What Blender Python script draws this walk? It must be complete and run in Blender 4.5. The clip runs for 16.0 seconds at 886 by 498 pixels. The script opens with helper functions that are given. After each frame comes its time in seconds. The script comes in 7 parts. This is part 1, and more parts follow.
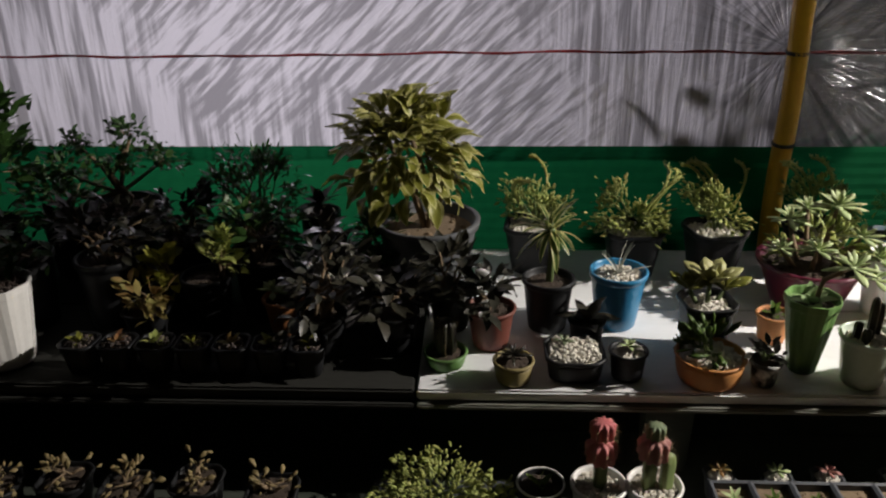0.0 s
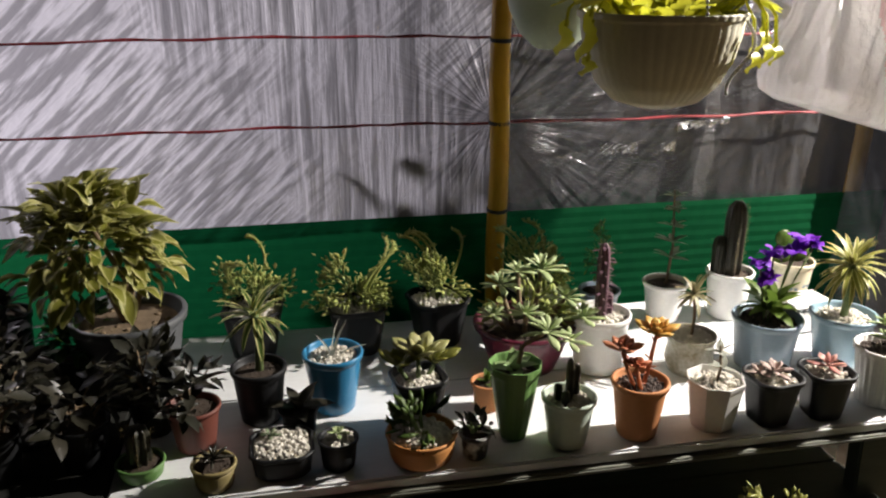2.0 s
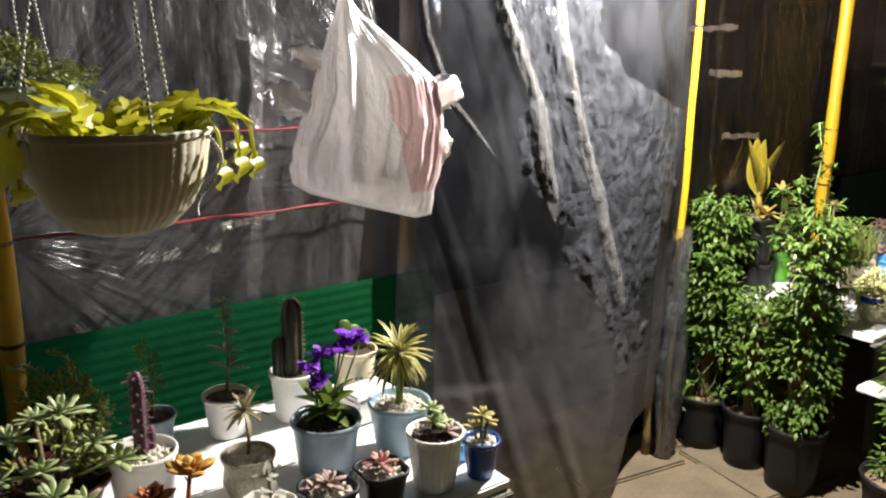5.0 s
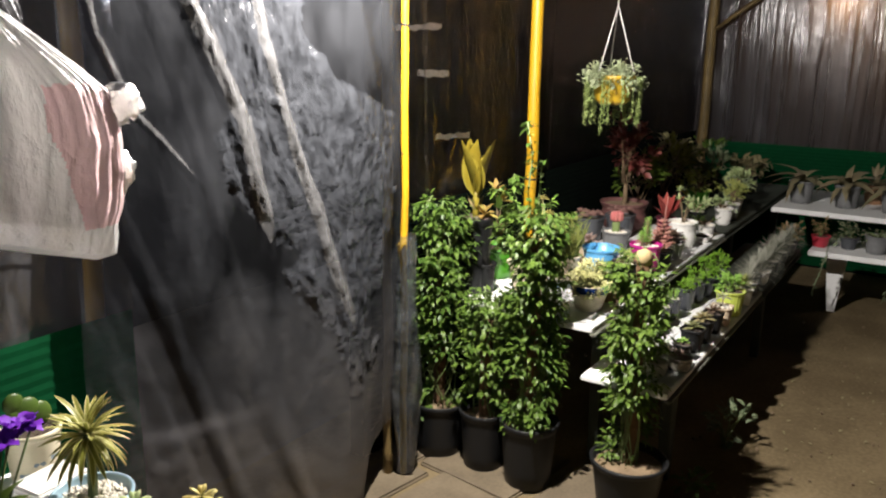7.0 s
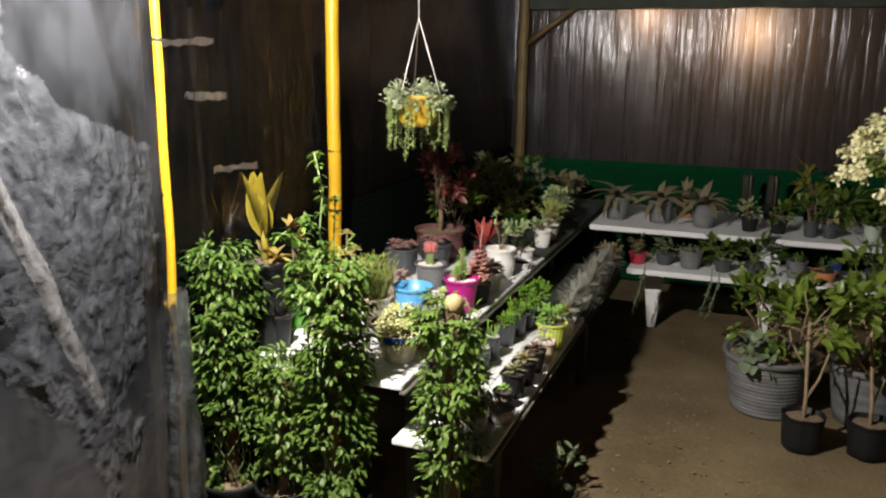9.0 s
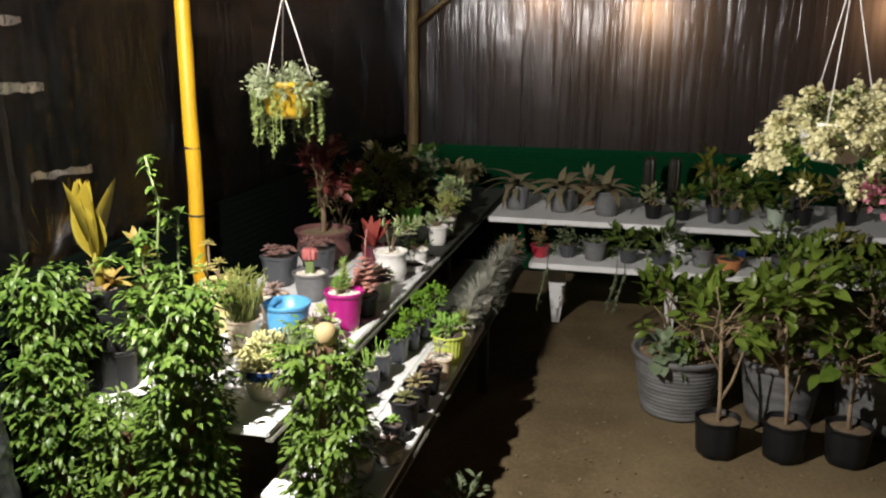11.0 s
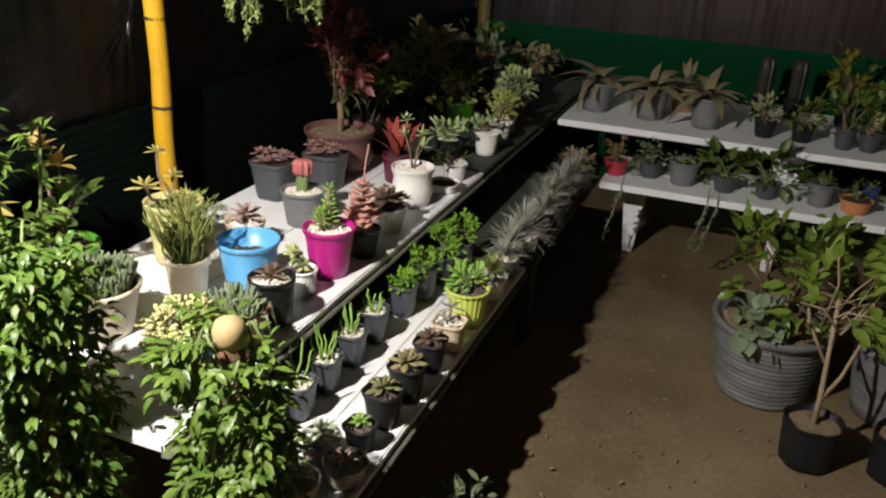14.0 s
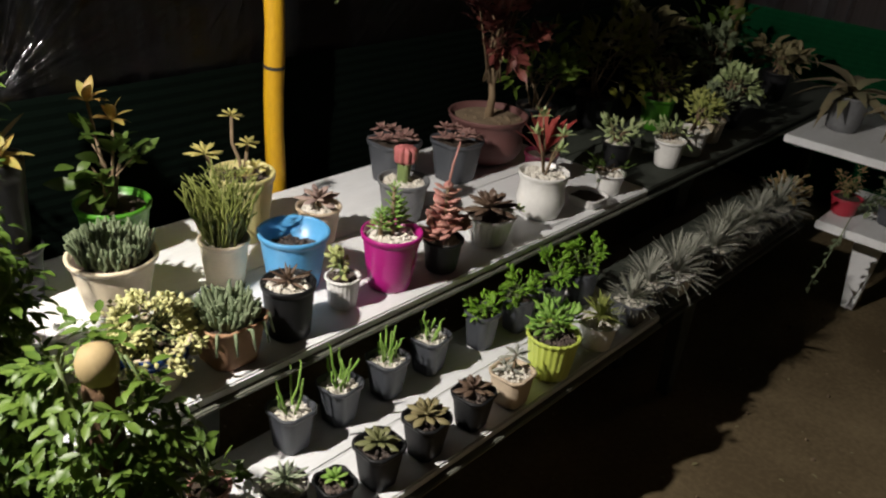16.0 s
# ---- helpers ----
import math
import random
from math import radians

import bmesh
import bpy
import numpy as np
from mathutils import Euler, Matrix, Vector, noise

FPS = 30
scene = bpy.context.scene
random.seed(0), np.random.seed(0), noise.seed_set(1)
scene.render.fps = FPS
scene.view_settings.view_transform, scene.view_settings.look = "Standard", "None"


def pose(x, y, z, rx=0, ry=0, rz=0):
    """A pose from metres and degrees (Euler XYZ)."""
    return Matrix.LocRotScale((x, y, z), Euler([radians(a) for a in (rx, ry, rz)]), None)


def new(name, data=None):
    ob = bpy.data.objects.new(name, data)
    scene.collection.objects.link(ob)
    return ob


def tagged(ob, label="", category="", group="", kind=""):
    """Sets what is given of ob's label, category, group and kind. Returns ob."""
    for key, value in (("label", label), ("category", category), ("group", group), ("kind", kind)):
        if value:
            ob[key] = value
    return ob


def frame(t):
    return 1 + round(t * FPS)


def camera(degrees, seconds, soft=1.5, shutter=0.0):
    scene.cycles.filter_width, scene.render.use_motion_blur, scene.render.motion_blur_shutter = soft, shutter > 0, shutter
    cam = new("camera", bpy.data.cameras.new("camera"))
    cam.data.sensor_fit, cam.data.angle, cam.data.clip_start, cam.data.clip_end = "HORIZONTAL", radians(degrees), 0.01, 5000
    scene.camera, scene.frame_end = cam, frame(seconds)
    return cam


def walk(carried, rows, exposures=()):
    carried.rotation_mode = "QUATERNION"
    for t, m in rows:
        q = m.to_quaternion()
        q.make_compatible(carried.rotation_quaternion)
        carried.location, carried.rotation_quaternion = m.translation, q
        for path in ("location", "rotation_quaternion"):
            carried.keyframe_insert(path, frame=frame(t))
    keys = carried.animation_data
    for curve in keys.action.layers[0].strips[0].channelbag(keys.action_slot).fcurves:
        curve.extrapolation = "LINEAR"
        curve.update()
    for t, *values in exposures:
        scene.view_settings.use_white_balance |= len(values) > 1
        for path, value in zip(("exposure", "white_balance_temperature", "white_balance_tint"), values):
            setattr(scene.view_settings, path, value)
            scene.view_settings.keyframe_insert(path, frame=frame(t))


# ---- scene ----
cam = camera(56.9, 16.0, soft=2.2)
METRES, EYE, TILT, LEAN, TURN = 3.0, 1.5, 0.0, 0.0, 2.9
ROWS = [
    (0.0, 0.0, 0.0, 0.0, -0.32, -23.72, 0.72),
    (0.5, 0.0106, 0.0028, -0.0006, -4.32, -23.36, 0.3),
    (1.0, 0.0275, 0.0085, 0.0021, -7.84, -22.79, 0.07),
    (1.5, 0.0473, 0.0152, 0.005, -11.26, -21.47, -0.17),
    (2.0, 0.0689, 0.0162, 0.005, -14.21, -19.57, -0.17),
    (2.5, 0.0883, 0.0124, 0.0109, -16.74, -17.81, -0.07),
    (3.0, 0.1, 0.0079, 0.0169, -19.61, -16.31, -0.18),
    (3.5, 0.1117, 0.0026, 0.018, -23.42, -15.18, -0.35),
    (4.0, 0.125, 0.0025, 0.0174, -28.17, -14.56, -0.62),
    (4.5, 0.1373, 0.0127, 0.0181, -33.92, -14.38, -0.84),
    (5.0, 0.149, 0.0332, 0.0176, -40.33, -14.23, -0.95),
    (7.5, 0.2441, 0.0915, 0.0205, -63.69, -13.87, -0.92),
    (8.0, 0.2845, 0.0948, 0.0238, -66.43, -13.58, -0.97),
    (8.5, 0.317, 0.0949, 0.0236, -69.09, -13.16, -0.86),
    (9.0, 0.3494, 0.1008, 0.0244, -72.15, -12.95, -0.79),
    (9.5, 0.3838, 0.114, 0.0252, -75.2, -12.92, -0.7),
    (10.0, 0.4124, 0.1222, 0.0256, -77.86, -12.9, -0.57),
    (12.5, 0.6022, 0.0866, 0.0205, -78.86, -16.66, -0.96),
    (13.0, 0.6446, 0.1049, 0.0204, -77.37, -19.17, -1.57),
    (13.5, 0.6867, 0.1112, 0.0171, -75.05, -21.34, -2.19),
    (14.0, 0.7365, 0.0991, 0.0174, -71.49, -23.41, -2.83),
    (14.5, 0.788, 0.0734, 0.0179, -66.79, -24.89, -3.3),
    (15.0, 0.8329, 0.0562, 0.0182, -61.83, -25.98, -3.97),
    (15.5, 0.8794, 0.0436, 0.0139, -56.29, -26.57, -4.39),
    (16.0, 0.9254, 0.0284, 0.016, -50.12, -27.18, -4.61),
]
walk(cam, [(t, pose(0, 0, EYE, TILT, LEAN, TURN) @ pose(METRES * x, METRES * y, METRES * z, 90 + pitch, roll, yaw)) for t, x, y, z, yaw, pitch, roll in ROWS], exposures=[(0.0, -0.25), (1.5, -0.05), (2.5, 0.1), (3.5, 0.2), (4.5, 0.05), (5.0, -0.25), (7.5, -0.55), (8.5, -0.6), (10.0, -0.5), (12.5, -0.52), (14.0, -0.7), (15.5, -1.0), (16.0, -1.12)])

# ---- world, lamps, exposure ----
world = bpy.data.worlds.new("night")
scene.world = world
world.use_nodes = True
world.node_tree.nodes["Background"].inputs[0].default_value = (0.55, 0.55, 0.75, 1)
world.node_tree.nodes["Background"].inputs[1].default_value = 0.0006

LAMP = (2.48, 1.46, 2.0)


def lamp(name, at, watts, colour, radius):
    d = bpy.data.lights.new(name, "POINT")
    d.energy, d.color, d.shadow_soft_size = watts, colour, radius
    ob = new(name, d)
    ob.location = at
    return ob


lamp("bulb_light", LAMP, 500, (1.0, 0.93, 0.86), 0.02)
lamp("yard_light", (-0.55, 2.9, 1.2), 38, (0.95, 0.89, 0.95), 0.12)
lamp("street_light", (7.18, 1.10, 1.90), 4, (1.0, 0.55, 0.22), 0.06)
lamp("street_light", (7.19, 0.42, 1.80), 7.5, (1.0, 0.6, 0.28), 0.06)
lamp("street_light", (7.19, -1.05, 1.80), 5, (1.0, 0.55, 0.25), 0.06)


# ---- materials ----
def rgb(c):
    return (c[0], c[1], c[2], 1)


def base(name):
    m = bpy.data.materials.new(name)
    m.use_nodes = True
    t = m.node_tree
    return m, t, t.nodes, t.links, t.nodes["Principled BSDF"]


def paint(name, c, c2=None, rough=0.5, scale=8.0, fine=90.0, bump=0.15, metal=0.0, amount=0.5, stretch=(1, 1, 1), trans=0.0, spread=0.0, spec=0.5):
    """A surface whose colour drifts between c and c2 at two scales, with a fine relief."""
    m, t, n, l, b = base(name)
    c2 = c2 or tuple(x * 0.72 for x in c)
    co = n.new("ShaderNodeTexCoord")
    mp = n.new("ShaderNodeMapping")
    mp.inputs["Scale"].default_value = stretch
    l.new(co.outputs["Object"], mp.inputs[0])
    n1, n2 = n.new("ShaderNodeTexNoise"), n.new("ShaderNodeTexNoise")
    for k, s, d in ((n1, scale, 5), (n2, fine, 3)):
        k.inputs["Scale"].default_value, k.inputs["Detail"].default_value = s, d
        l.new(mp.outputs[0], k.inputs["Vector"])
    ad = n.new("ShaderNodeMath")
    ad.operation = "MULTIPLY_ADD"
    l.new(n2.outputs[0], ad.inputs[0])
    ad.inputs[1].default_value = 0.45
    l.new(n1.outputs[0], ad.inputs[2])
    mr = n.new("ShaderNodeMapRange")
    mr.inputs["From Min"].default_value, mr.inputs["From Max"].default_value = 0.5, 1.0
    mr.inputs["To Max"].default_value = amount * 2
    l.new(ad.outputs[0], mr.inputs[0])
    mx = n.new("ShaderNodeMix")
    mx.data_type = "RGBA"
    mx.inputs["A"].default_value, mx.inputs["B"].default_value = rgb(c), rgb(c2)
    l.new(mr.outputs[0], mx.inputs["Factor"])
    last = mx.outputs["Result"]
    if spread:
        oi, hs = n.new("ShaderNodeObjectInfo"), n.new("ShaderNodeHueSaturation")
        r2 = n.new("ShaderNodeMapRange")
        r2.inputs["To Min"].default_value, r2.inputs["To Max"].default_value = 1 - spread, 1 + spread
        l.new(oi.outputs["Random"], r2.inputs[0])
        l.new(r2.outputs[0], hs.inputs["Value"])
        l.new(last, hs.inputs["Color"])
        last = hs.outputs[0]
    l.new(last, b.inputs["Base Color"])
    bp = n.new("ShaderNodeBump")
    bp.inputs["Strength"].default_value, bp.inputs["Distance"].default_value = bump, 0.004
    l.new(ad.outputs[0], bp.inputs["Height"])
    l.new(bp.outputs[0], b.inputs["Normal"])
    b.inputs["Roughness"].default_value, b.inputs["Metallic"].default_value = rough, metal
    b.inputs["Transmission Weight"].default_value = trans
    b.inputs["Specular IOR Level"].default_value = spec
    return m


def leafy(name, c, c2, rough=0.42, through_light=0.3, spec=0.4):
    """Leaf: colour differs from leaf to leaf and across each leaf; some light passes."""
    m, t, n, l, b = base(name)
    geo, oi = n.new("ShaderNodeNewGeometry"), n.new("ShaderNodeObjectInfo")
    co, no = n.new("ShaderNodeTexCoord"), n.new("ShaderNodeTexNoise")
    no.inputs["Scale"].default_value = 35
    l.new(co.outputs["Object"], no.inputs["Vector"])
    a1, a2 = n.new("ShaderNodeMath"), n.new("ShaderNodeMath")
    a1.operation = a2.operation = "MULTIPLY_ADD"
    l.new(geo.outputs["Random Per Island"], a1.inputs[0])
    a1.inputs[1].default_value = 0.6
    l.new(no.outputs[0], a1.inputs[2])
    l.new(oi.outputs["Random"], a2.inputs[0])
    a2.inputs[1].default_value = 0.4
    l.new(a1.outputs[0], a2.inputs[2])
    mr = n.new("ShaderNodeMapRange")
    mr.inputs["From Min"].default_value, mr.inputs["From Max"].default_value = 0.45, 1.45
    l.new(a2.outputs[0], mr.inputs[0])
    mx = n.new("ShaderNodeMix")
    mx.data_type = "RGBA"
    mx.inputs["A"].default_value, mx.inputs["B"].default_value = rgb(c), rgb(c2)
    l.new(mr.outputs[0], mx.inputs["Factor"])
    l.new(mx.outputs["Result"], b.inputs["Base Color"])
    b.inputs["Roughness"].default_value = rough
    b.inputs["Specular IOR Level"].default_value = spec
    bp = n.new("ShaderNodeBump")
    bp.inputs["Strength"].default_value, bp.inputs["Distance"].default_value = 0.2, 0.002
    l.new(no.outputs[0], bp.inputs["Height"])
    l.new(bp.outputs[0], b.inputs["Normal"])
    if through_light:
        tr, ms = n.new("ShaderNodeBsdfTranslucent"), n.new("ShaderNodeMixShader")
        l.new(mx.outputs["Result"], tr.inputs["Color"])
        ms.inputs[0].default_value = through_light
        l.new(b.outputs[0], ms.inputs[1])
        l.new(tr.outputs[0], ms.inputs[2])
        l.new(ms.outputs[0], n["Material Output"].inputs["Surface"])
    return m


def film(name, clear, milky, tint, rough, ties=(), streak=(60, 60, 3), strokes=0.5, relief=0.5, pleat=0.5, dew=0.0, matt=0.35, shine=0.9, crisp=0.12, slanted=True, floor_glow=None):
    """Crumpled greenhouse film: part clear, part milky, glossy, with runs of dew; pleats fan out from the ties (x, z)."""
    m, t, n, l, b = base(name)
    n.remove(b)
    geo = n.new("ShaderNodeNewGeometry")
    mp = n.new("ShaderNodeMapping")
    mp.inputs["Scale"].default_value = streak
    l.new(geo.outputs["Position"], mp.inputs[0])
    runs, crumple = n.new("ShaderNodeTexNoise"), n.new("ShaderNodeTexNoise")
    runs.inputs["Scale"].default_value, runs.inputs["Detail"].default_value = 1, 4
    crumple.inputs["Scale"].default_value, crumple.inputs["Detail"].default_value, crumple.inputs["Distortion"].default_value = 6, 6, 0.25
    l.new(mp.outputs[0], runs.inputs["Vector"])
    l.new(geo.outputs["Position"], crumple.inputs["Vector"])

    def math_node(op, a, c=None, d=None):
        k = n.new("ShaderNodeMath")
        k.operation = op
        for i, v in enumerate((a, c, d)):
            if v is None:
                continue
            if isinstance(v, (int, float)):
                k.inputs[i].default_value = v
            else:
                l.new(v, k.inputs[i])
        return k.outputs[0]

    turn1, turn2, slant, patch, drops = n.new("ShaderNodeMapping"), n.new("ShaderNodeMapping"), n.new("ShaderNodeTexNoise"), n.new("ShaderNodeTexNoise"), n.new("ShaderNodeTexVoronoi")
    turn1.inputs["Rotation"].default_value = (0, radians(-48), 0)
    turn2.inputs["Scale"].default_value = (66, 50, 8)
    l.new(geo.outputs["Position"], turn1.inputs[0])
    l.new(turn1.outputs[0], turn2.inputs[0])
    l.new(turn2.outputs[0], slant.inputs["Vector"])
    slant.inputs["Scale"].default_value, slant.inputs["Detail"].default_value = 1, 4
    patch.inputs["Scale"].default_value, patch.inputs["Detail"].default_value = 1.6, 3
    l.new(geo.outputs["Position"], patch.inputs["Vector"])
    drops.inputs["Scale"].default_value = 75
    l.new(geo.outputs["Position"], drops.inputs["Vector"])
    side = n.new("ShaderNodeMapRange")
    side.inputs["From Min"].default_value, side.inputs["From Max"].default_value = 0.47, 0.56
    l.new(patch.outputs[0], side.inputs[0])
    both = n.new("ShaderNodeMix")
    l.new(side.outputs[0], both.inputs["Factor"])
    l.new(runs.outputs[0], both.inputs["A"])
    l.new(slant.outputs[0], both.inputs["B"])
    streaks = both.outputs["Result"] if slanted else runs.outputs[0]
    height = math_node("MULTIPLY_ADD", drops.outputs["Distance"], dew, math_node("MULTIPLY", streaks, 0.4))
    ridge = math_node("MULTIPLY", math_node("ABSOLUTE", math_node("SUBTRACT", crumple.outputs[0], 0.5)), 2.0)
    height = math_node("MULTIPLY_ADD", ridge, relief, height)
    fan_total = None
    sx = n.new("ShaderNodeSeparateXYZ")
    l.new(geo.outputs["Position"], sx.inputs[0])
    for x, z, reach in ties:
        dx, dz = math_node("SUBTRACT", sx.outputs[0], x), math_node("SUBTRACT", sx.outputs[2], z)
        angle = math_node("ARCTAN2", dz, dx)
        far = math_node("SQRT", math_node("ADD", math_node("MULTIPLY", dx, dx), math_node("MULTIPLY", dz, dz)))
        fan = n.new("ShaderNodeTexNoise")
        fan.inputs["Scale"].default_value, fan.inputs["Detail"].default_value = 1, 3
        cv = n.new("ShaderNodeCombineXYZ")
        l.new(math_node("MULTIPLY", angle, 7.0), cv.inputs[0])
        l.new(math_node("MULTIPLY", far, 2.5), cv.inputs[1])
        l.new(cv.outputs[0], fan.inputs["Vector"])
        fall = math_node("POWER", 2.718, math_node("DIVIDE", far, -reach))
        one = math_node("MULTIPLY", fan.outputs[0], fall)
        fan_total = one if fan_total is None else math_node("ADD", fan_total, one)
    if fan_total is not None:
        height = math_node("MULTIPLY_ADD", fan_total, pleat * 2, height)
    bp = n.new("ShaderNodeBump")
    bp.inputs["Strength"].default_value, bp.inputs["Distance"].default_value = 0.9, 0.03
    l.new(height, bp.inputs["Height"])
    tr, tl, gl = n.new("ShaderNodeBsdfTransparent"), n.new("ShaderNodeBsdfTranslucent"), n.new("ShaderNodeBsdfGlossy")
    df = n.new("ShaderNodeBsdfDiffuse")
    tr.inputs[0].default_value = tl.inputs[0].default_value = df.inputs[0].default_value = rgb(tint)
    gl.inputs["Color"].default_value = (shine, shine, shine * 1.05, 1)
    gl.inputs["Roughness"].default_value = rough
    for k in (tl, gl, df):
        l.new(bp.outputs[0], k.inputs["Normal"])
    body, m1, m2 = n.new("ShaderNodeMixShader"), n.new("ShaderNodeMixShader"), n.new("ShaderNodeMixShader")
    body.inputs[0].default_value = matt
    l.new(tl.outputs[0], body.inputs[1])
    l.new(df.outputs[0], body.inputs[2])
    wet = n.new("ShaderNodeMapRange")
    wet.inputs["From Min"].default_value, wet.inputs["From Max"].default_value = 0.5 - crisp, 0.5 + crisp
    wet.inputs["To Min"].default_value, wet.inputs["To Max"].default_value = milky * (1 - strokes), milky
    l.new(streaks, wet.inputs[0])
    cover = wet.outputs[0]
    # Brown cover low on the film paints in the lit floor behind it.
    if floor_glow:
        low, high, amount, colour = floor_glow
        glow_noise, rise, glow_tint = n.new("ShaderNodeTexNoise"), n.new("ShaderNodeMapRange"), n.new("ShaderNodeMix")
        glow_noise.inputs["Scale"].default_value, glow_noise.inputs["Detail"].default_value = 3.5, 7
        l.new(geo.outputs["Position"], glow_noise.inputs["Vector"])
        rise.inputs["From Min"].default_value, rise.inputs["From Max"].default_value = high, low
        l.new(math_node("MULTIPLY_ADD", glow_noise.outputs[0], 0.7, math_node("SUBTRACT", sx.outputs[2], 0.35)), rise.inputs[0])
        glow_tint.data_type = "RGBA"
        glow_tint.inputs["A"].default_value, glow_tint.inputs["B"].default_value = rgb(tint), rgb(colour)
        l.new(rise.outputs[0], glow_tint.inputs["Factor"])
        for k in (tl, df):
            l.new(glow_tint.outputs["Result"], k.inputs[0])
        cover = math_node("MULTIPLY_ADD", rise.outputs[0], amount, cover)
    l.new(cover, m1.inputs[0])
    l.new(tr.outputs[0], m1.inputs[1])
    l.new(body.outputs[0], m1.inputs[2])
    lw = n.new("ShaderNodeFresnel")
    lw.inputs["IOR"].default_value = 1.5
    l.new(bp.outputs[0], lw.inputs["Normal"])
    l.new(math_node("MULTIPLY_ADD", lw.outputs[0], 1.0, 1 - clear), m2.inputs[0])
    l.new(m1.outputs[0], m2.inputs[1])
    l.new(gl.outputs[0], m2.inputs[2])
    l.new(m2.outputs[0], n["Material Output"].inputs["Surface"])
    return m


def glow(name, c, strength):
    m, t, n, l, b = base(name)
    b.inputs["Base Color"].default_value = rgb(c)
    b.inputs["Emission Color"].default_value, b.inputs["Emission Strength"].default_value = rgb(c), strength
    return m


EARTH = paint("packed_earth", (0.225, 0.172, 0.098), (0.12, 0.09, 0.05), 0.95, 2.2, 60, 0.6, amount=0.6, spec=0.12)
SLAB = paint("paving", (0.16, 0.125, 0.08), (0.085, 0.066, 0.042), 0.9, 6, 80, 0.4, spread=0.1)
YARD = paint("yard_ground", (0.12, 0.1, 0.08), None, 0.95, 1.5, 30, 0.4)
# Near black so the unseen walls bounce no lamp light.
BLOCK = paint("near_black_wall", (0.022, 0.021, 0.021), (0.014, 0.014, 0.013), 1.0, 2, 40, 0.3, spec=0.05)
ROOF = paint("black_roof_sheet", (0.008, 0.009, 0.008), None, 1.0, 2, 30, 0.2, spec=0.05)
SHADED_BOARD = paint("shaded_board", (0.034, 0.034, 0.030), (0.018, 0.018, 0.016), 0.9, 5, 70, 0.4, spec=0.15, stretch=(0.4, 2, 2))
WHITE_BOARD = paint("white_painted_board", (0.82, 0.83, 0.84), (0.64, 0.65, 0.64), 0.55, 5, 70, 0.2, amount=0.35, stretch=(0.4, 2, 2))
EDGE_BOARD = paint("grey_board_edge", (0.17, 0.175, 0.14), (0.10, 0.10, 0.08), 0.7, 9, 80, 0.3, stretch=(0.3, 2, 2))
# The beams' own dark wood, also used where bench boards stand in shade.
DARK_OR_SHADED_WOOD = paint("dark_or_shaded_wood", (0.05, 0.06, 0.045), (0.025, 0.03, 0.022), 0.8, 5, 60, 0.4, stretch=(0.3, 2, 2))
YELLOW = paint("yellow_paint", (0.60, 0.35, 0.012), (0.38, 0.2, 0.012), 0.42, 7, 90, 0.25, amount=0.4, stretch=(2, 2, 0.5))
BROWN_POST = paint("brown_post", (0.22, 0.15, 0.05), (0.1, 0.07, 0.03), 0.6, 7, 90, 0.3)
RED_WIRE = paint("red_wire", (0.28, 0.016, 0.024), (0.17, 0.012, 0.016), 0.45, 30, 200, 0.1)
BLACK_TIE = paint("black_tie", (0.02, 0.02, 0.02), None, 0.6)
CHAIN = paint("white_chain", (0.7, 0.7, 0.66), None, 0.4, 30)
FILM_TAPE = film("packing_tape_film", 0.95, 0.10, (0.85, 0.85, 0.86), 0.25, (), (40, 40, 40), 0.3, 1.2)
FILM_HAZE = film("hazy_film_strip", 0.993, 0.011, (0.8, 0.8, 0.8), 0.3, (), (20, 20, 20), 0.6, 0.8)
FILM_A = film("dewy_film", 0.94, 0.95, (0.86, 0.84, 0.9), 0.22, ((0.70, 1.16, 0.13),), (55, 55, 3.5), 0.52, 0.35, 0.9, 0.0, 0.1, 0.9, 0.07)
FILM_A2 = film("clear_wrinkled_film", 0.93, 0.16, (0.84, 0.83, 0.86), 0.22, ((0.70, 1.16, 0.3), (1.69, 1.35, 0.2)), (22, 22, 5), 0.7, 0.35, 1.2, 0.0, 0.3)
FILM_B = film("dark_film", 0.988, 0.022, (0.8, 0.8, 0.82), 0.16, ((2.9, 1.55, 0.3), (4.07, 1.2, 0.45), (3.4, 0.95, 0.4)), (30, 30, 3), 0.7, 0.7, 0.7, 0.0, 0.2, 0.55)
FILM_C = film("curtain_film", 0.992, 0.030, (0.80, 0.84, 0.94), 0.2, (), (9, 9, 4), 0.75, 0.2, 0.5, 0.0, 0.75, 0.12, slanted=False, floor_glow=(0.15, 0.85, 0.17, (0.64, 0.54, 0.43)))
FILM_CRUMPLED = film("crumpled_lit_film", 0.988, 0.064, (0.72, 0.77, 0.88), 0.24, (), (34, 34, 16), 0.6, 0.7, 0.5, 0.0, 0.85, 0.22, 0.2, slanted=False, floor_glow=(0.15, 0.85, 0.14, (0.64, 0.54, 0.43)))
# Milkier film along the fold crests paints in their lamp highlight.
FILM_FOLD = film("fold_highlight_film", 0.98, 0.115, (0.86, 0.86, 0.88), 0.28, (), (30, 30, 6), 0.3, 0.5, 0.5, 0.0, 0.9, 0.6, slanted=False)
FILM_D = film("back_film", 0.985, 0.35, (0.82, 0.78, 0.86), 0.2, (), (30, 24, 0.8), 0.36, 0.03, 0.5, 0.0, 0.08, 0.6, 0.2, False)
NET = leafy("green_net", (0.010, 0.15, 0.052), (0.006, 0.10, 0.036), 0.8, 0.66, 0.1)
